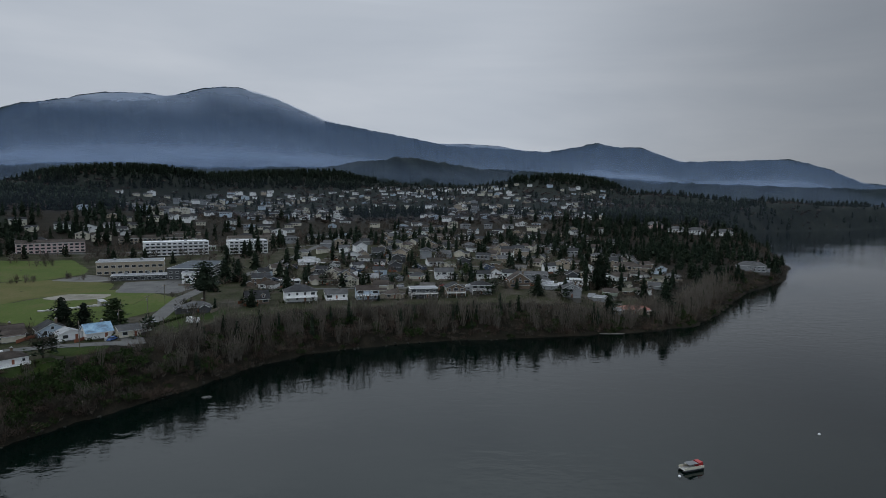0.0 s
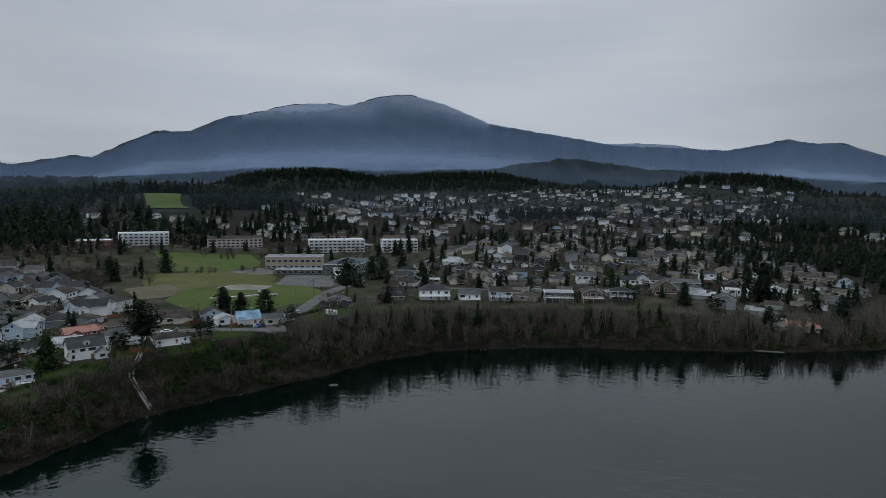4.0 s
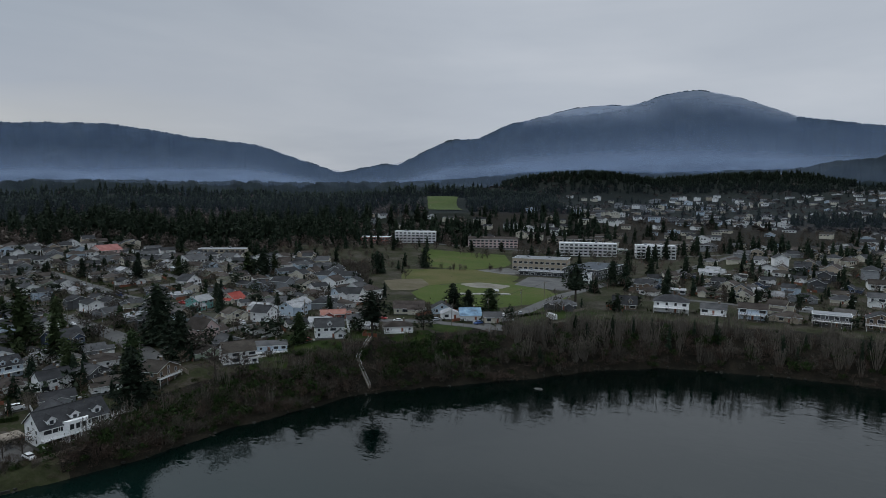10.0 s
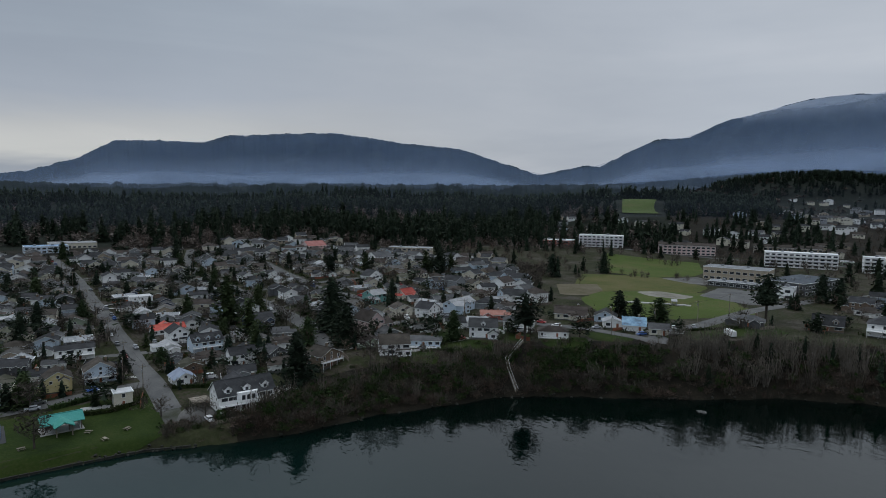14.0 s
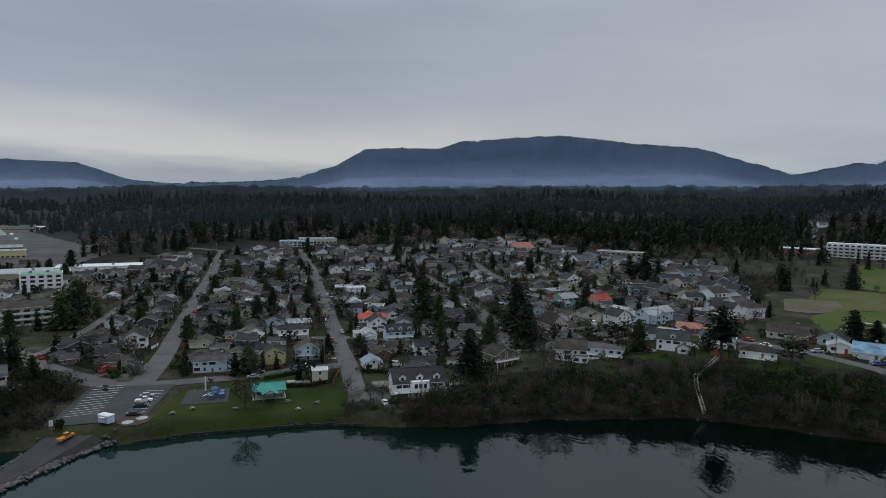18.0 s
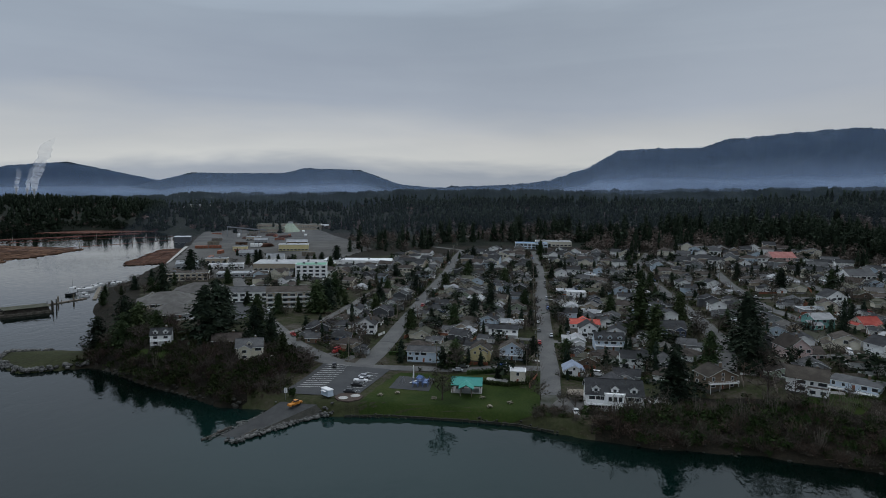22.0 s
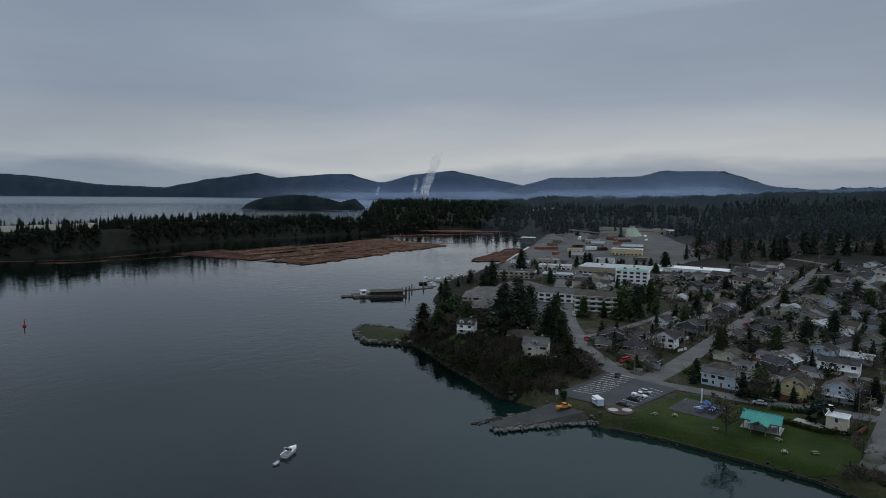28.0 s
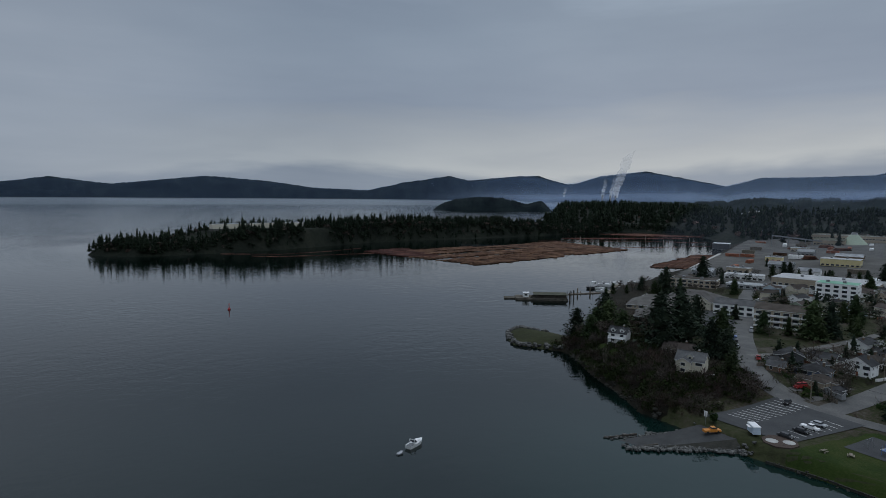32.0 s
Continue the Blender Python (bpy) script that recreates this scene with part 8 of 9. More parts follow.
def shelter(x, y, turn):
    t = thing("picnic_shelter", "open picnic shelter with a bright teal metal roof on the lawn", "shelter", pose(x, y, hgt(x, y) + .1, 0, 0, turn))
    part("roof", roof_geo(10.4, 6.6, 3.0, 1.7, "gx", .5).mesh("roof", ROOFS["teal_metal"]), t)
    part("porch_roof", roof_geo(4.6, 5.2, 2.9, 1.2, "gy", .35).mesh("porch_roof", ROOFS["teal_metal"]), t, at=pose(0, -4.9, 0))
    for px in (-4.9, -1.7, 1.7, 4.9):
        for py in (-3.0, 3.0):
            part("post", Geo().box(-.14, .14, -.14, .14, -.5, 3.3).mesh("post", TIMBER), t, at=pose(px, py, 0))
    for px in (-2.0, 2.0):
        part("post", Geo().box(-.14, .14, -.14, .14, -.5, 3.0).mesh("post", TIMBER), t, at=pose(px, -7.0, 0))
    part("slab", Geo().box(-5.6, 5.6, -3.6, 3.6, -.6, .12).mesh("slab", CONCRETE), t)
    part("end_wall", Geo().box(4.6, 4.85, -2.9, 2.9, 0, 2.8).mesh("end_wall", WALLS["white"]), t)
    part("counter", Geo().box(-4, -1, 1, 1.8, 0, .95).box(-4.1, -.9, .9, 1.9, .95, 1.02).mesh("counter", TIMBER), t)
    HOUSES.append((x, y, 8))


shelter(-161, 27, 99)


def playground():
    t = thing("playground", "blue climbing frames with a white slide on dark ground", "playground", pose(-163, 6, hgt(-163, 6) + .25, 0, 0, 5))
    for i, (px, py) in enumerate(((-3, 2), (0, 2.5), (3, 1.5), (-1, 5), (2, 5))):
        part("deck", Geo().box(-1, 1, -1, 1, 1.3, 1.42).mesh("deck", BRIGHT["play_blue"]), t, at=pose(px, py, 0))
        for sx in (-.95, .95):
            for sy in (-.95, .95):
                part("post", Geo().beam((0, 0, -.2), (0, 0, 2.7), .07).mesh("post", BRIGHT["play_blue"]), t, at=pose(px + sx, py + sy, 0))
    part("slide", Geo().add([(-.35, 0, 1.4), (.35, 0, 1.4), (.35, -2.8, .25), (-.35, -2.8, .25), (-.35, 0, 1.3), (.35, 0, 1.3), (.35, -2.8, .15), (-.35, -2.8, .15)],
                            [(0, 1, 2, 3), (7, 6, 5, 4), (0, 3, 7, 4), (1, 5, 6, 2), (0, 4, 5, 1), (3, 2, 6, 7)]).mesh("slide", BRIGHT["white"]), t, at=pose(0, 1.4, 0))
    part("canopy", roof_geo(2, 2, 2.7, .8, "hip", .2, .1).mesh("canopy", BRIGHT["blue"]), t, at=pose(0, 2.5, 0))
    for sx in (-1.6, 1.6):
        part("swing_leg", Geo().beam((0, -.8, -.2), (0, 0, 2.5), .06).beam((0, .8, -.2), (0, 0, 2.5), .06).mesh("swing_leg", STEEL), t, at=pose(sx + 1, -4, 0))
    part("swing_bar", Geo().beam((-1.6, 0, 2.5), (1.6, 0, 2.5), .06).mesh("swing_bar", STEEL), t, at=pose(1, -4, 0))
    post = thing("lamp_post", "tall white post beside the playground", "post", pose(-170, 4, hgt(-170, 4)))
    part("shaft", Geo().beam((0, 0, -.3), (0, 0, 5.2), .28, .22, 10).mesh("shaft", BRIGHT["white"]), post)
    part("foot", Geo().beam((0, 0, -.2), (0, 0, .3), .5, .4, 10).mesh("foot", CONCRETE), post)


playground()


def bench(x, y, turn, word="timber picnic table on the lawn"):
    t = thing("picnic_table", word, "table", pose(x, y, hgt(x, y) + .1, 0, 0, turn), group="picnic tables")
    part("tabletop", Geo().box(-.95, .95, -.4, .4, .7, .76).mesh("tabletop", TIMBER), t)
    for s in (-1, 1):
        part("seat", Geo().box(-.95, .95, s * .72 - .14, s * .72 + .14, .42, .47).mesh("seat", TIMBER), t)
        part("leg", Geo().beam((s * .6, -.8, 0), (s * .6, .15, .7), .05).beam((s * .6, .8, 0), (s * .6, -.15, .7), .05).mesh("leg", TIMBER), t)
    return t


first = bench(-146, 38, 20)
for x, y in ((-152, 44), (-148, 18), (-150, 4), (-146, -1), (-170, 40), (-154, 34)):
    copy_thing(first, pose(x, y, hgt(x, y) + .1, 0, 0, x * 37 % 180))


def sign_post(x, y):
    t = thing("sign", "white board on a post beside the boat ramp", "sign", pose(x, y, hgt(x, y), 0, 0, 100))
    part("post", Geo().beam((0, 0, -.3), (0, 0, 4.2), .08).mesh("post", STEEL), t)
    part("board", Geo().box(-.55, .55, -.05, .05, 2.6, 4.4).mesh("board", BRIGHT["white"]), t)


sign_post(-134.5, -31.5)


def pole(x, y, turn, tall=10.5):
    t = thing("utility_pole", "weathered timber utility pole with crossarm", "utility pole", pose(x, y, hgt(x, y), 0, 0, turn), group="utility poles")
    part("shaft", Geo().beam((0, 0, -.5), (0, 0, tall), .17, .11, 8).mesh("shaft", TIMBER), t)
    part("crossarm", Geo().box(-1.3, 1.3, -.08, .08, tall - .9, tall - .74).mesh("crossarm", TIMBER), t)
    part("transformer", Geo().beam((.3, .25, tall - 2.6), (.3, .25, tall - 1.7), .22, sides=8).mesh("transformer", STEEL), t)
    return t


POLES = []
first_pole = None
for n in (0, 1, 2, 3, 6, 7, 8):
    rx, ry, w = ROADS[n]
    for i in range(2, len(rx) - 1, 4):
        a = math.atan2(ry[i + 1] - ry[i - 1], rx[i + 1] - rx[i - 1])
        x, y = rx[i] - math.sin(a) * (w / 2 + 1.2), ry[i] + math.cos(a) * (w / 2 + 1.2)
        if first_pole is None:
            first_pole = pole(x, y, math.degrees(a) + 90)
        else:
            copy_thing(first_pole, pose(x, y, hgt(x, y), 0, 0, math.degrees(a) + 90))
        POLES.append((n, x, y))
g = Geo()
for (n0, x0, y0), (n1, x1, y1) in zip(POLES, POLES[1:]):
    if n0 == n1:
        for off in (-1.0, 1.0):
            z0, z1 = hgt(x0, y0) + 9.8, hgt(x1, y1) + 9.8
            pts = [(x0 + (x1 - x0) * k / 4, y0 + (y1 - y0) * k / 4 + off, z0 + (z1 - z0) * k / 4 - .6 * math.sin(math.pi * k / 4)) for k in range(5)]
            for a, b in zip(pts, pts[1:]):
                g.beam(a, b, .025, sides=3)
tagged(new("power_lines", g.mesh("power_lines", RUBBER)), "thin dark overhead wires along the streets", "cables", kind="stuff")

# ---- stairs on the bluff, decks, fences ----


def stair(name, line, label, width=1.1):
    """A flight of timber steps with handrails, down a line of points."""
    t = thing(name, label, "stairs")
    tread = Geo().box(-width / 2, width / 2, -.16, .16, -.05, .05).mesh("step", TIMBER)
    for a, b in zip(line, line[1:]):
        a, b = Vector(a), Vector(b)
        n = max(2, int(abs(a.z - b.z) / .3), int((b - a).length / .8))
        turn = math.degrees(math.atan2(b.y - a.y, b.x - a.x)) - 90
        for i in range(n):
            p = a + (b - a) * ((i + .5) / n)
            part("step", tread, t, at=pose(p.x, p.y, p.z, 0, 0, turn))
        side = Vector((math.cos(radians(turn)), math.sin(radians(turn)), 0)) * width / 2
        for s in (-1, 1):
            part("stringer", Geo().beam(a + side * s, b + side * s, .12, sides=4).mesh("stringer", TIMBER), t)
            part("handrail", Geo().beam(a + side * s + Vector((0, 0, .95)), b + side * s + Vector((0, 0, .95)), .06, sides=4).mesh("handrail", TRIM), t)
            for k in range(int((b - a).length / 2) + 1):
                p = a + (b - a) * min(1, k * 2 / (b - a).length) + side * s
                part("post", Geo().beam((0, 0, -1.2), (0, 0, 1.0), .05, sides=4).mesh("post", TIMBER), t, at=pose(p.x, p.y, p.z))


stair("bluff_stairs", [(-147, 189, hgt(-147, 189) + .8), (-140, 176, hgt(-140, 176) + 1.6), (-136.5, 174.5, hgt(-136.5, 174.5) + 1.4), (-130.5, 174, 1.6)], "long pale timber stairs zigzagging down the bluff to the water")
stair("garden_stairs", [(-146.5, 79.5, hgt(-146.5, 79.5) + .4), (-141, 83, hgt(-141, 83) + .2), (-148.5, 87.5, hgt(-148.5, 87.5) + .5), (-151, 90.5, hgt(-151, 90.5) + .8)], "timber stairs from the deck down through the garden")


def view_deck(x, y, z, w, d, turn):
    t = thing("viewing_deck", "white railed timber deck standing out over the bluff", "deck", pose(x, y, z, 0, 0, turn))
    part("platform", Geo().box(-w / 2, w / 2, -d / 2, d / 2, -.25, 0).mesh("platform", TRIM), t)
    g = Geo()
    for a, b in (((-w / 2, -d / 2), (w / 2, -d / 2)), ((w / 2, -d / 2), (w / 2, d / 2)), ((w / 2, d / 2), (-w / 2, d / 2))):
        railing(g, a[0], b[0], a[1], b[1], 0)
    part("railing", g.mesh("railing", TRIM), t)
    for px in (-w / 2 + .3, w / 2 - .3):
        for py in (-d / 2 + .3, d / 2 - .3):
            part("post", Geo().box(-.12, .12, -.12, .12, -5, -.2).mesh("post", TIMBER), t, at=pose(px, py, 0))


view_deck(-154, 93, hgt(-154, 93) + .9, 7, 5, 96)


def fence(line, tall, mat, label, name="fence"):
    t = thing(name, label, "fence")
    board = Geo().box(-.95, .95, -.03, .03, 0, tall).mesh("panel", mat)
    for (ax, ay), (bx, by) in zip(line, line[1:]):
        n = max(1, int(math.hypot(bx - ax, by - ay) / 2))
        turn = math.degrees(math.atan2(by - ay, bx - ax))
        for i in range(n):
            x, y = ax + (bx - ax) * (i + .5) / n, ay + (by - ay) * (i + .5) / n
            part("panel", board, t, at=pose(x, y, hgt(x, y), 0, 0, turn))
            part("post", Geo().box(-.07, .07, -.07, .07, -.3, tall + .1).mesh("post", TIMBER), t, at=pose(ax + (bx - ax) * i / n, ay + (by - ay) * i / n, hgt(ax + (bx - ax) * i / n, ay + (by - ay) * i / n)))


fence([(-147, 193), (-153, 190), (-157, 196)], 1.6, CEDARWOOD, "red-brown timber fence on the bluff edge")
fence([(-128, 246), (-124, 250), (-122, 258)], 1.3, TRIM, "white picket fence beside the tarpaulin house")
fence([(-142, 66), (-140, 76)], 1.2, TIMBER, "low grey timber barrier above the shore")


def dugout(x, y, turn):
    t = thing("dugout", "small grey-roofed ball field dugout", "shelter", pose(x, y, hgt(x, y) + .1, 0, 0, turn))
    part("wall", Geo().box(-4, 4, .9, 1.2, 0, 2.4).mesh("wall", CONCRETE), t)
    part("roof", Geo().box(-4.4, 4.4, -1.6, 1.5, 2.4, 2.6).mesh("roof", ROOFS["pale_grey"]), t)
    for px in (-3.8, 0, 3.8):
        part("post", Geo().beam((px, -1.2, -.2), (px, -1.2, 2.4), .07).mesh("post", STEEL), t)


dugout(-176, 318, 130)
g = Geo()
rng = random.Random(8)
for i in range(26):
    k = i / 25
    x, y = -196 + 26 * k + rng.uniform(-1, 1), 300 + 22 * k + rng.uniform(-1.5, 1.5)
    g.prism([(x + math.cos(j * 1.05) * rng.uniform(1.2, 2.2), y + math.sin(j * 1.05) * rng.uniform(1.2, 2.2)) for j in range(6)], hgt(x, y) - .5, hgt(x, y) + rng.uniform(.35, .8))
tagged(new("sand_heaps", g.mesh("sand_heaps", CONCRETE)), "line of pale sand heaps on the sports field", "sand", kind="stuff")

# ---- boats and things afloat ----


def hull(L, W, H):
    """A boat's hull, pointed at the bow."""
    ring = [(-L / 2, -W * .42), (-L * .1, -W / 2), (L * .25, -W * .42), (L / 2, 0), (L * .25, W * .42), (-L * .1, W / 2), (-L / 2, W * .42)]
    n = len(ring)
    v = [(x * .93, y * .75, -.35) for x, y in ring] + [(x, y, H + (.25 if x > L * .2 else 0)) for x, y in ring] + [(x * .95, y * .85, H - .15 + (.25 if x > L * .2 else 0)) for x, y in ring]
    return Geo().add(v, [(i, (i + 1) % n, n + (i + 1) % n, n + i) for i in range(n)] + [(n + i, n + (i + 1) % n, 2 * n + (i + 1) % n, 2 * n + i) for i in range(n)] + [tuple(range(n - 1, -1, -1)), tuple(range(2 * n, 3 * n))])


def cruiser(x, y, turn, L=7.2, label="white cabin cruiser riding at a mooring", name="boat"):
    t = thing(name, label, "boat", pose(x, y, .1, 0, 0, turn))
    k = L / 7.2
    part("hull", hull(L, 2.6 * k, .95 * k).mesh("hull", BRIGHT["white"]), t)
    part("cabin", Geo().box(-.4 * k, 1.9 * k, -.85 * k, .85 * k, .8 * k, 1.45 * k, 0, .22 * k).mesh("cabin", BRIGHT["white"]), t)
    part("windscreen", Geo().box(-.9 * k, -.2 * k, -.8 * k, .8 * k, 1.2 * k, 1.85 * k, 0, .16 * k).mesh("windscreen", GLASS), t, "dark tinted windscreen")
    part("arch", Geo().beam((-1.8 * k, -1 * k, .9 * k), (-1.5 * k, -.9 * k, 2.2 * k), .08).beam((-1.5 * k, -.9 * k, 2.2 * k), (-1.5 * k, .9 * k, 2.2 * k), .08).beam((-1.8 * k, 1 * k, .9 * k), (-1.5 * k, .9 * k, 2.2 * k), .08).mesh("arch", BRIGHT["white"]), t)
    part("cockpit", Geo().box(-3.2 * k, -1 * k, -.9 * k, .9 * k, .72 * k, .86 * k).mesh("cockpit", BRIGHT["grey"]), t)
    return t


cruiser(-47.5, -62, 210)
t = thing("dinghy", "small pale dinghy tied behind the cruiser", "dinghy", pose(-41.2, -58.2, .05, 0, 0, 200))
part("hull", hull(2.4, 1.2, .4).mesh("hull", BRIGHT["silver"]), t)


def houseboat(x, y, turn):
    t = thing("pontoon_boat", "cream and red pontoon houseboat drifting at anchor", "boat", pose(x, y, .05, 0, 0, turn) @ Matrix.Diagonal((.8, .8, .8, 1)))
    for s in (-1, 1):
        part("pontoon", Geo().beam((-4.2, s * 1.1, .15), (3.8, s * 1.1, .15), .45, sides=10).beam((3.8, s * 1.1, .15), (4.8, s * 1.1, .35), .45, .12, 10).mesh("pontoon", BRIGHT["black"]), t)
    part("deck", Geo().box(-4.3, 4.2, -1.6, 1.6, .55, .75).mesh("deck", CONCRETE), t)
    part("side_panel", Geo().box(-4.2, 4.1, -1.6, -1.5, .75, 1.6).mesh("side_panel", WALLS["cream"]), t)
    part("side_panel", Geo().box(-4.2, 4.1, 1.5, 1.6, .75, 1.6).mesh("side_panel", WALLS["cream"]), t)
    part("cabin", Geo().box(-4.0, -2.0, -1.4, 1.4, .75, 2.6, 0, .08).mesh("cabin", BRIGHT["red"]), t, "dull red cabin")
    part("window", WINDOWS["small"], t, at=pose(-3, -1.36, 1.2))
    part("canopy", Geo().box(-1.9, 2.2, -1.4, 1.4, 2.3, 2.38).mesh("canopy", BRIGHT["grey"]), t)
    for px in (-1.8, .2, 2.1):
        for s in (-1, 1):
            part("pole", Geo().beam((px, s * 1.3, .75), (px, s * 1.3, 2.3), .04, sides=5).mesh("pole", STEEL), t)


houseboat(71, 164, 200)
bm = bmesh.new()
bmesh.ops.create_uvsphere(bm, u_segments=12, v_segments=8, radius=.45)
BUOY = bpy.data.meshes.new("float")
bm.to_mesh(BUOY)
bm.free()
BUOY.materials.append(BRIGHT["white"])
for x, y, lab in ((123, 190, "small white mooring buoy on open water"), (66, 159.5, "white buoy beside the houseboat"), (11, 137, "small white mooring buoy on open water")):
    t = thing("buoy", lab, "buoy", pose(x, y, .1))
    part("float", BUOY, t)
    part("ring", Geo().beam((0, 0, .4), (0, 0, .65), .08).mesh("ring", STEEL), t)
t = thing("channel_marker", "dark red channel marker buoy standing in the bay", "marker buoy", pose(-24, -311, 0))
part("float", Geo().beam((0, 0, -.3), (0, 0, .8), 1.0, .9, 12).mesh("float", BRIGHT["red"]), t)
part("tower", Geo().beam((0, 0, .8), (0, 0, 3.4), .35, .2, 8).mesh("tower", BRIGHT["red"]), t)
part("topmark", Geo().beam((0, 0, 3.4), (0, 0, 4.4), .45, .02, 8).mesh("topmark", BRIGHT["red"]), t)


def barge():
    t = thing("derelict_barge", "old timber barge with a small cabin moored to piles", "barge", pose(-236, -266, 0, 0, 0, 150))
    part("hull", Geo().box(-19, 19, -8, 8, -.5, 1.3, 0, .3).mesh("hull", WETWOOD), t)
    part("deck_house", Geo().box(-5, 18, -6, 6, 1.3, 3.6, 0, .5).mesh("deck_house", WETWOOD), t)
    part("roof", Geo().box(-5.6, 18.6, -6.6, 6.6, 3.6, 3.9).mesh("roof", ROOFS["mossy"]), t)
    part("cabin", Geo().box(-13, -9, -2.5, 2.5, 1.3, 4.2).mesh("cabin", WALLS["white"]), t)
    part("cabin_roof", Geo().box(-13.4, -8.6, -2.9, 2.9, 4.2, 4.5).mesh("cabin_roof", ROOFS["flat_white"]), t)
    part("window", WINDOWS["wide"], t, at=pose(-11, -2.5, 2.4))
    part("float", Geo().box(-27, -19, -4, 4, -.4, .7).mesh("float", WETWOOD), t)
    for i, (px, py) in enumerate(((20, 8), (22, 6), (24, 4), (23, 8), (25, 7), (19.5, -8), (21, 2))):
        part("pile", Geo().beam((px, py, -3), (px, py, 4.5 + i % 3 * .8), .28, .25, 8).mesh("pile", WETWOOD), t)
    for i in range(7):
        part("gear", Geo().box(-8 + i * .4, -6 + i * .7, -5 + i * 1.2, -4 + i * 1.2, 1.3, 1.9 + i % 2 * .6, 0, .1).mesh("gear", WETWOOD), t)


barge()
t = thing("log_float", "dark floating timber walkway with two posts", "float", pose(-280, -271, 0, 0, 0, 172))
part("walkway", Geo().box(-14, 14, -1, 1, -.3, .6).mesh("walkway", TIMBER), t)
for px in (-6, 5):
    part("pile", Geo().beam((px, 0, -2), (px, 0, 4.6), .6, .5, 8).mesh("pile", TIMBER), t)
    part("pile", Geo().beam((px + 3, .8, -2), (px + 3, .8, 1.8), .25, .25, 8).mesh("pile", TIMBER), t)


def marina():
    t = thing("dock", "grey timber marina floats on piles", "dock", pose(-318, -282, 0, 0, 0, 40))
    part("float", Geo().box(-30, 34, -1.2, 1.2, -.2, .5).mesh("float", TIMBER), t)
    for i in range(5):
        part("finger", Geo().box(-24 + i * 12, -23 + i * 12, 1.2, 13, -.2, .45).mesh("finger", TIMBER), t)
        part("pile", Geo().beam((-24 + i * 12, 13.5, -2), (-24 + i * 12, 13.5, 3.5), .2, .2, 8).mesh("pile", TIMBER), t)


marina()
for i, (x, y, L) in enumerate(((-322, -296, 12), (-308, -286, 8), (-334, -300, 9), (-345, -306, 8), (-300, -276, 7), (-356, -300, 10))):
    cruiser(x, y, 130 + i * 7, L, "white boat moored at the marina floats", "moored_boat")
t = thing("tug_boat", "white work boat with a mast beside the floats", "boat", pose(-306, -292, 0, 0, 0, 200))
part("hull", hull(15, 5, 1.6).mesh("hull", BRIGHT["black"]), t)
part("wheelhouse", Geo().box(-2, 3, -1.6, 1.6, 1.5, 5.2, 0, .2).mesh("wheelhouse", BRIGHT["white"]), t)
part("window", WINDOWS["wide"], t, at=pose(.5, -1.5, 3.6))
part("mast", Geo().beam((0, 0, 5), (0, 0, 11), .12, .06).mesh("mast", STEEL), t)


def log_raft(name, corners, count, label, seed, gaps=()):
    """Floating logs, side by side in bundles, inside a four-cornered raft."""
    rng = np.random.default_rng(seed)
    a, b, c, d = [np.array(p, float) for p in corners]
    u, v = rng.uniform(0, 1, count), rng.uniform(0, 1, count)
    for g0, g1, h0, h1 in gaps:
        bad = (u > g0) & (u < g1) & (v > h0) & (v < h1)
        u, v = u[~bad], v[~bad]
    p = a * ((1 - u) * (1 - v))[:, None] + b * (u * (1 - v))[:, None] + c * (u * v)[:, None] + d * ((1 - u) * v)[:, None]
    way = math.atan2(*(d - a)[::-1])
    ang = way + rng.normal(0, .12, len(p)) + (rng.random(len(p)) < .25) * 1.5
    L, r = rng.uniform(5, 9, len(p)), rng.uniform(.3, .75, len(p))
    ring = [(math.cos(k * math.pi / 3), math.sin(k * math.pi / 3)) for k in range(6)]
    dx, dy = np.cos(ang), np.sin(ang)
    V = []
    for s in (-1, 1):
        for cc, ss in ring:
            V.append(np.column_stack([p[:, 0] + dx * L * s - dy * cc * r, p[:, 1] + dy * L * s + dx * cc * r, .25 + ss * r]))
    V = np.stack(V, 1)
    F = np.array([(i, (i + 1) % 6, 6 + (i + 1) % 6) for i in range(6)] + [(i, 6 + (i + 1) % 6, 6 + i) for i in range(6)])
    F = (F[None] + (np.arange(len(p)) * 12)[:, None, None]).reshape(-1, 3)
    ob = new(name, quick_mesh(name, V.reshape(-1, 3), F, [LOGS]))
    tagged(ob, label, "logs", kind="stuff")


log_raft("log_raft", [(-248, -655), (-300, -474), (-590, -560), (-585, -722)], 5200, "wide raft of reddish-brown logs floating in the bay", 1, gaps=((.33, .43, .02, .64), (.16, .22, .2, .62), (.60, .67, .0, .48), (.72, .75, .3, .9), (.48, .51, .5, .95), (.80, .83, .1, .28), (.27, .30, .55, .75), (.0, .3, .0, .12), (.0, .07, .45, .8), (.93, 1, .5, .62)))
log_raft("log_raft_tail", [(-240, -672), (-262, -590), (-300, -560), (-300, -690)], 900, "ragged end of a log raft in the bay", 5)
log_raft("mill_logs", [(-462, -386), (-500, -352), (-650, -440), (-620, -462)], 1800, "smaller raft of logs by the mill dock", 2, gaps=((.3, .36, 0, .6),))
log_raft("far_logs", [(-800, -860), (-830, -780), (-930, -720), (-880, -840)], 1200, "rows of logs at the head of the bay", 3)
log_raft("far_booms", [(-640, -790), (-670, -760), (-860, -700), (-850, -720)], 300, "thin lines of boom logs across the water", 4)
g = Geo()
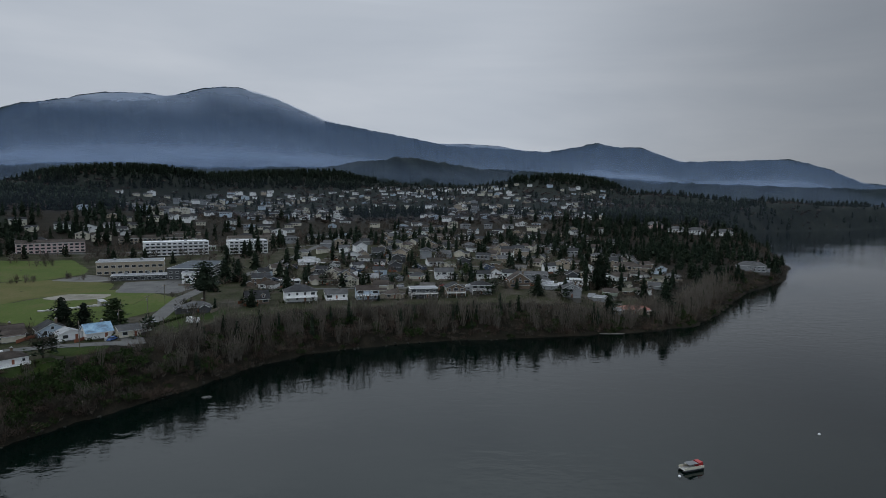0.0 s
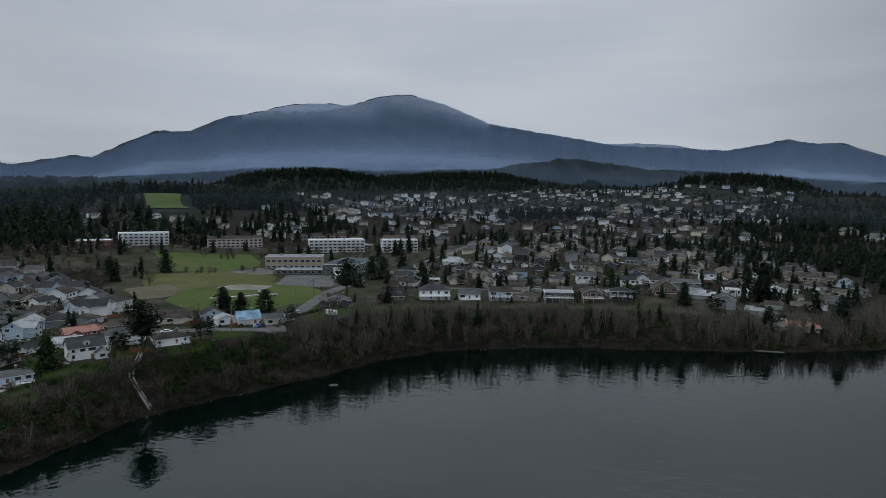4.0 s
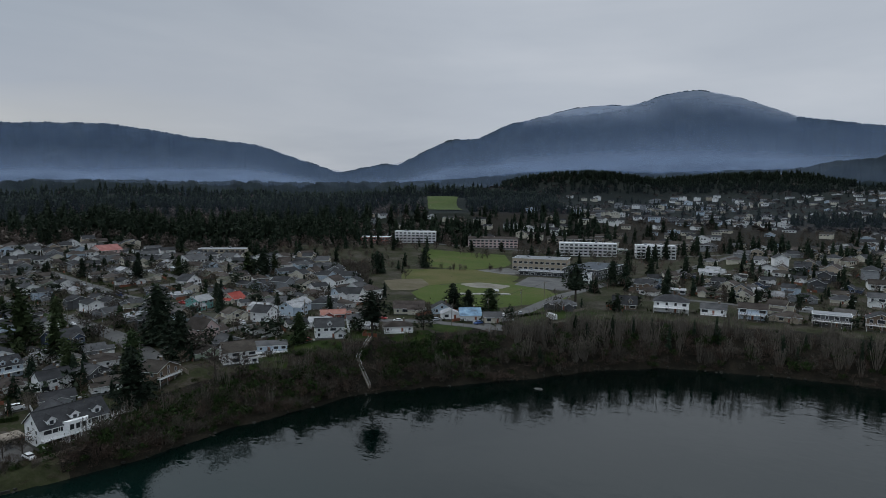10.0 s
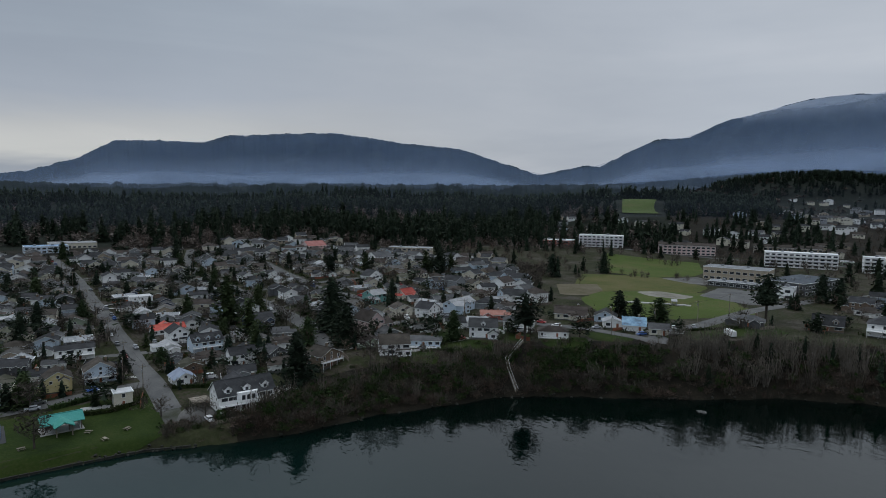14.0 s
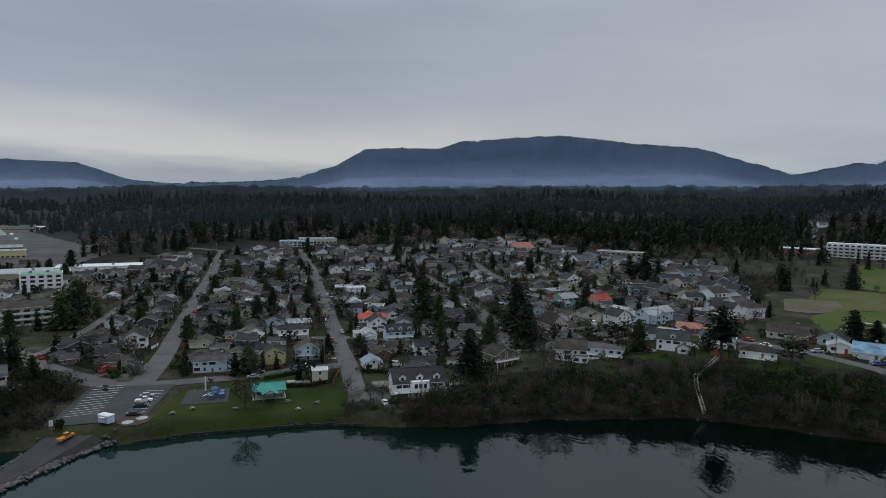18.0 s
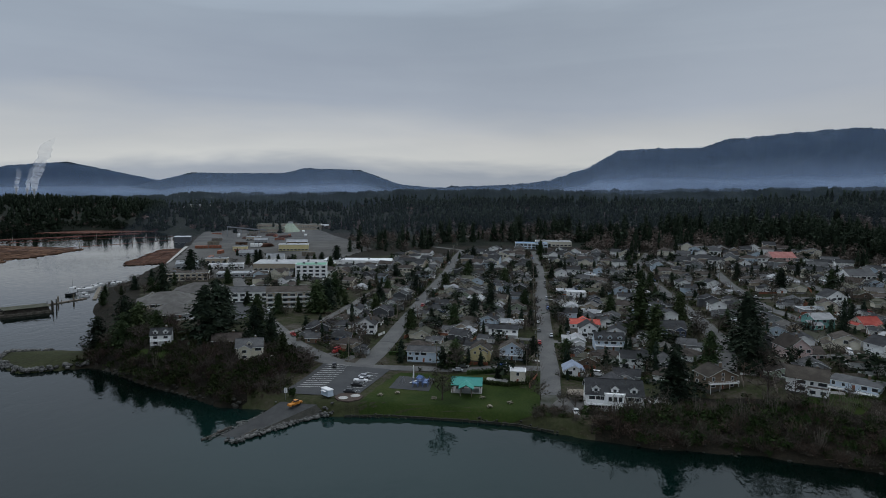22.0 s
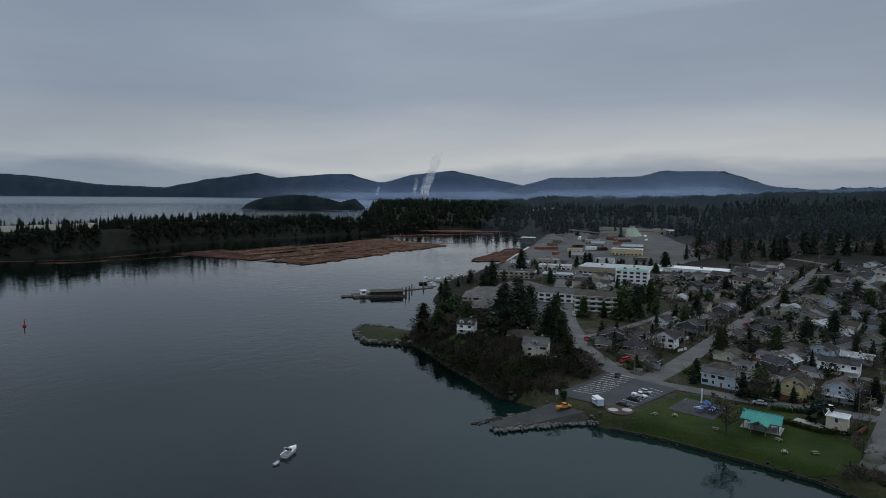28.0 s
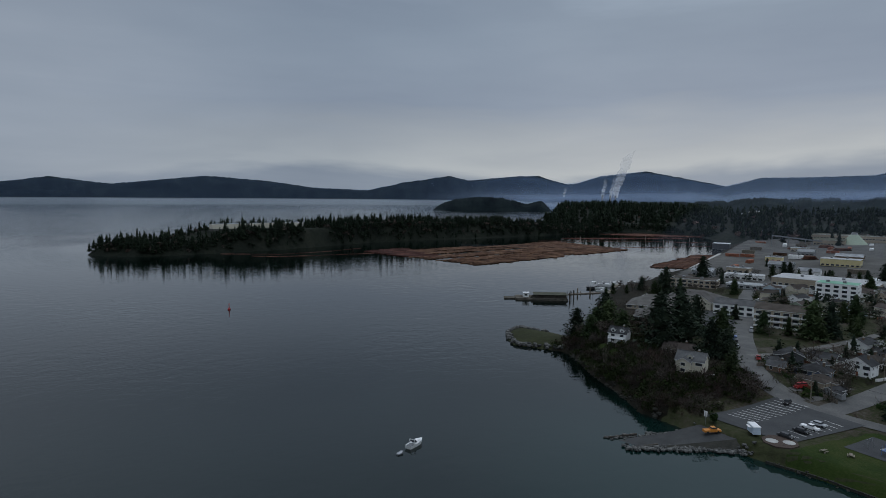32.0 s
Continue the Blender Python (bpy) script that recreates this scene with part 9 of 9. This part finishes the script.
for line in ([(-567, -745), (-720, -690), (-830, -600)], [(-597, -593), (-700, -570), (-790, -560)], [(-60, -700), (-130, -668), (-200, -690), (-250, -720)], [(-240, -640), (-120, -640), (-90, -660)]):
    for (ax, ay), (bx, by) in zip(line, line[1:]):
        n = int(math.hypot(bx - ax, by - ay) / 16)
        for i in range(n):
            g.beam((ax + (bx - ax) * i / n, ay + (by - ay) * i / n, .1), (ax + (bx - ax) * (i + .92) / n, ay + (by - ay) * (i + .92) / n, .1), .4, sides=6)
tagged(new("boom_sticks", g.mesh("boom_sticks", LOGS)), "single logs chained in long lines across the bay", "logs", kind="stuff")
for x, y in ((-610, -585), (-690, -572), (-760, -700), (-650, -740), (-800, -640), (-720, -620)):
    t = thing("mooring_pile", "dark timber pile standing in the bay", "pile", pose(x, y, 0), group="mooring piles")
    part("shaft", Geo().beam((0, 0, -2), (0, 0, 7), .5, .4, 8).mesh("shaft", TIMBER), t)
    part("band", Geo().beam((0, 0, 5.2), (0, 0, 5.6), .55, .55, 8).mesh("band", STEEL), t)

for a, b in RAMP_RAILS:
    t = thing("ramp_rail", "dark wet timber rail running off the boat ramp into the water", "rail")
    part("beam", Geo().beam(a, b, .28, .28, 6).mesh("beam", WETWOOD), t)
    for k in (.15, .55, .9):
        p = Vector(a).lerp(Vector(b), k)
        part("pile", Geo().beam((p.x, p.y, -2), (p.x, p.y, p.z + .35), .2, .2, 8).mesh("pile", WETWOOD), t)
# ---- mill yard ----


def log_pile(x, y, turn, w, rows, label):
    t = thing("log_pile", label, "log pile", pose(x, y, hgt(x, y) + .5, 0, 0, turn), group="log piles")
    log = Geo().beam((-6, 0, 0), (6, 0, 0), .5, .45, 7).mesh("log", LOGS)
    for r in range(rows):
        for i in range(w - r * 2):
            part("log", log, t, at=pose((i * 7 % 5 - 2) * .2, (i - (w - r * 2) / 2) * .95, .5 + r * .85))


rng = random.Random(51)
STACKS = []
for k in range(4):
    g = Geo()
    for i in range(3 + k % 2):
        for j in range(3):
            g.box(-7 + j * 4.9, -2.6 + j * 4.9 + rng.uniform(-.3, .3), -2.2 + rng.uniform(-.2, .2), 2.2, i * 1.1, i * 1.1 + .95, 0, .03)
    STACKS.append(g.mesh("stack", (LOGS, TIMBER, CEDARWOOD, WALLS["white"])[k]))
for _ in range(30):
    u, v = rng.uniform(0, 1), rng.uniform(-1, 1)
    x, y = -520 - 360 * u + 60 * v, -290 - 190 * u - 75 * v
    if coast_distance(x, y) > 25 and clear_of(x, y, 3, roads=False):
        ob = tagged(new("lumber_stack", rng.choice((STACKS[0], STACKS[1], STACKS[1], STACKS[2], STACKS[3]))), "bundled stack of sawn lumber standing in the yard", "lumber stack", group="lumber stacks")
        ob.matrix_basis = pose(x, y, hgt(x, y) + .5, 0, 0, rng.choice((25, 115)) + rng.uniform(-5, 5))
log_pile(-640, -330, 60, 18, 4, "long stack of brown logs in the mill yard")
log_pile(-820, -400, 70, 20, 4, "stack of red-brown logs in the mill yard")
log_pile(-850, -440, 70, 18, 4, "stack of red-brown logs in the mill yard")
log_pile(-780, -440, 70, 16, 3, "low stack of red-brown logs in the mill yard")
t = thing("chip_hopper", "dull green-grey conical chip hopper at the mill", "hopper", pose(-930, -450, hgt(-930, -450)))
part("cone", Geo().beam((0, 0, 0), (0, 0, 16), 20, 5, 12).mesh("cone", WALLS["sage"]), t)
part("cap", Geo().beam((0, 0, 16), (0, 0, 19), 5, 4, 12).mesh("cap", ROOFS["pale_grey"]), t)
t = thing("conveyor", "long sloping conveyor at the mill", "conveyor", pose(-800, -490, hgt(-800, -490)))
part("belt", Geo().beam((0, 0, 16), (-110, 20, 4), 1.4, 1.4, 4).mesh("belt", STEEL), t)
for k in range(4):
    part("leg", Geo().beam((-k * 30, k * 5.5, -1), (-k * 30, k * 5.5, 15 - k * 3.2), .5, .5, 6).mesh("leg", STEEL), t)
tagged(new("wharf", Geo().prism([(-470, -343), (-500, -322), (-640, -400), (-640, -448)], -2, 3.4).mesh("wharf", CONCRETE)), "concrete wharf of the sawmill on piles", "wharf", kind="structure")

# ---- the far shore: buildings on the point, islands, steam ----
block("tank_house", -80, -790, 12, 46, 14, 1, "cream", "flat_tar", "long pale building with a glass front on the wooded point", "building", floor=6, z=hgt(-80, -790) + 1)
block("tank_house", -128, -792, 12, 34, 14, 1, "cream", "flat_tar", "pale building with columns on the wooded point", "building", floor=6, z=hgt(-128, -792) + 1)
block("tank_house", -172, -800, 14, 26, 12, 1, "cream", "flat_tar", "pale building half hidden by firs", "building", floor=6, z=hgt(-172, -800) + 1)
ISLET = [(154.3, -1.4), (153.9, -1.0), (153.2, -.6), (152, -.32), (150.1, -.14), (148, -.17), (146.8, -.42), (145.6, -.78), (144.9, -.52), (144.2, -.45), (143.6, -.78), (143.2, -1.4)]
mountain_range("islet", ISLET, 3130, 50, "small dark wooded island in the bay", seed=8, rough=1.3)
EAST = [(203, 0.1), (190, 0.12), (187, 0.2), (184.5, 0.15), (183.2, -0.1), (182.7, -0.5), (182.4, -0.9)]
mountain_range("island_east", EAST, 4765, 12, "dark low wooded island far across the water", seed=9, rough=1.0)


def steam(az, d, z0, z1, r0, r1, bend, seed, label):
    """A column of steam that swells, sways and leans with height."""
    rings, sides, v, f, uv = 34, 14, [], [], []
    for i in range(rings):
        k = i / (rings - 1)
        sway = noise.noise(Vector((seed * 3.1, k * 5, 0))) * r1 * .9 * k
        a = radians(az - bend * k ** 1.4) - sway / d
        r = (r0 + (r1 - r0) * k ** .8) * min(1, (1 - k) * 4 + .15)
        for j in range(sides):
            q = 2 * math.pi * j / sides
            w = r * (1 + .5 * noise.noise(Vector((math.cos(q) * 1.3, math.sin(q) * 1.3 + seed, k * 13))))
            v.append((45 - math.sin(a) * d + math.cos(q) * w, 60 + math.cos(a) * d + math.sin(q) * w, z0 + (z1 - z0) * k + .6 * r * noise.noise(Vector((q, k * 9, seed)))))
            uv.append((0, k))
    for i in range(rings - 1):
        f += [(i * sides + j, i * sides + (j + 1) % sides, (i + 1) * sides + (j + 1) % sides, (i + 1) * sides + j) for j in range(sides)]
    me = quick_mesh("steam", np.array(v), np.array(f), [SMOKE], smooth=True, uv=np.array(uv))
    ob = tagged(new("steam_plume", me), label, "steam", kind="stuff")
    ob.visible_shadow = False


steam(138.65, 3000, 70, 165, 6, 9, .3, 1, "thin white steam plume rising from a far mill")
steam(137.95, 3000, 70, 175, 6, 10, .5, 2, "thin white steam plume rising from a far mill")
steam(137.5, 3000, 70, 290, 9, 26, 1.3, 3, "broad white steam plume drifting over a far mill")
steam(142.1, 3000, 72, 125, 4, 6, .2, 4, "small white steam plume far off")
for az in (138.65, 137.95, 137.5):
    a = radians(az)
    t = thing("mill_stack", "thin far mill chimney stack", "chimney", pose(45 - math.sin(a) * 2990, 60 + math.cos(a) * 2990, 0))
    part("shaft", Geo().beam((0, 0, 0), (0, 0, 78), 4, 3, 10).mesh("shaft", CONCRETE), t)
    part("rim", Geo().beam((0, 0, 76), (0, 0, 79), 3.6, 3.6, 10).mesh("rim", STEEL), t)
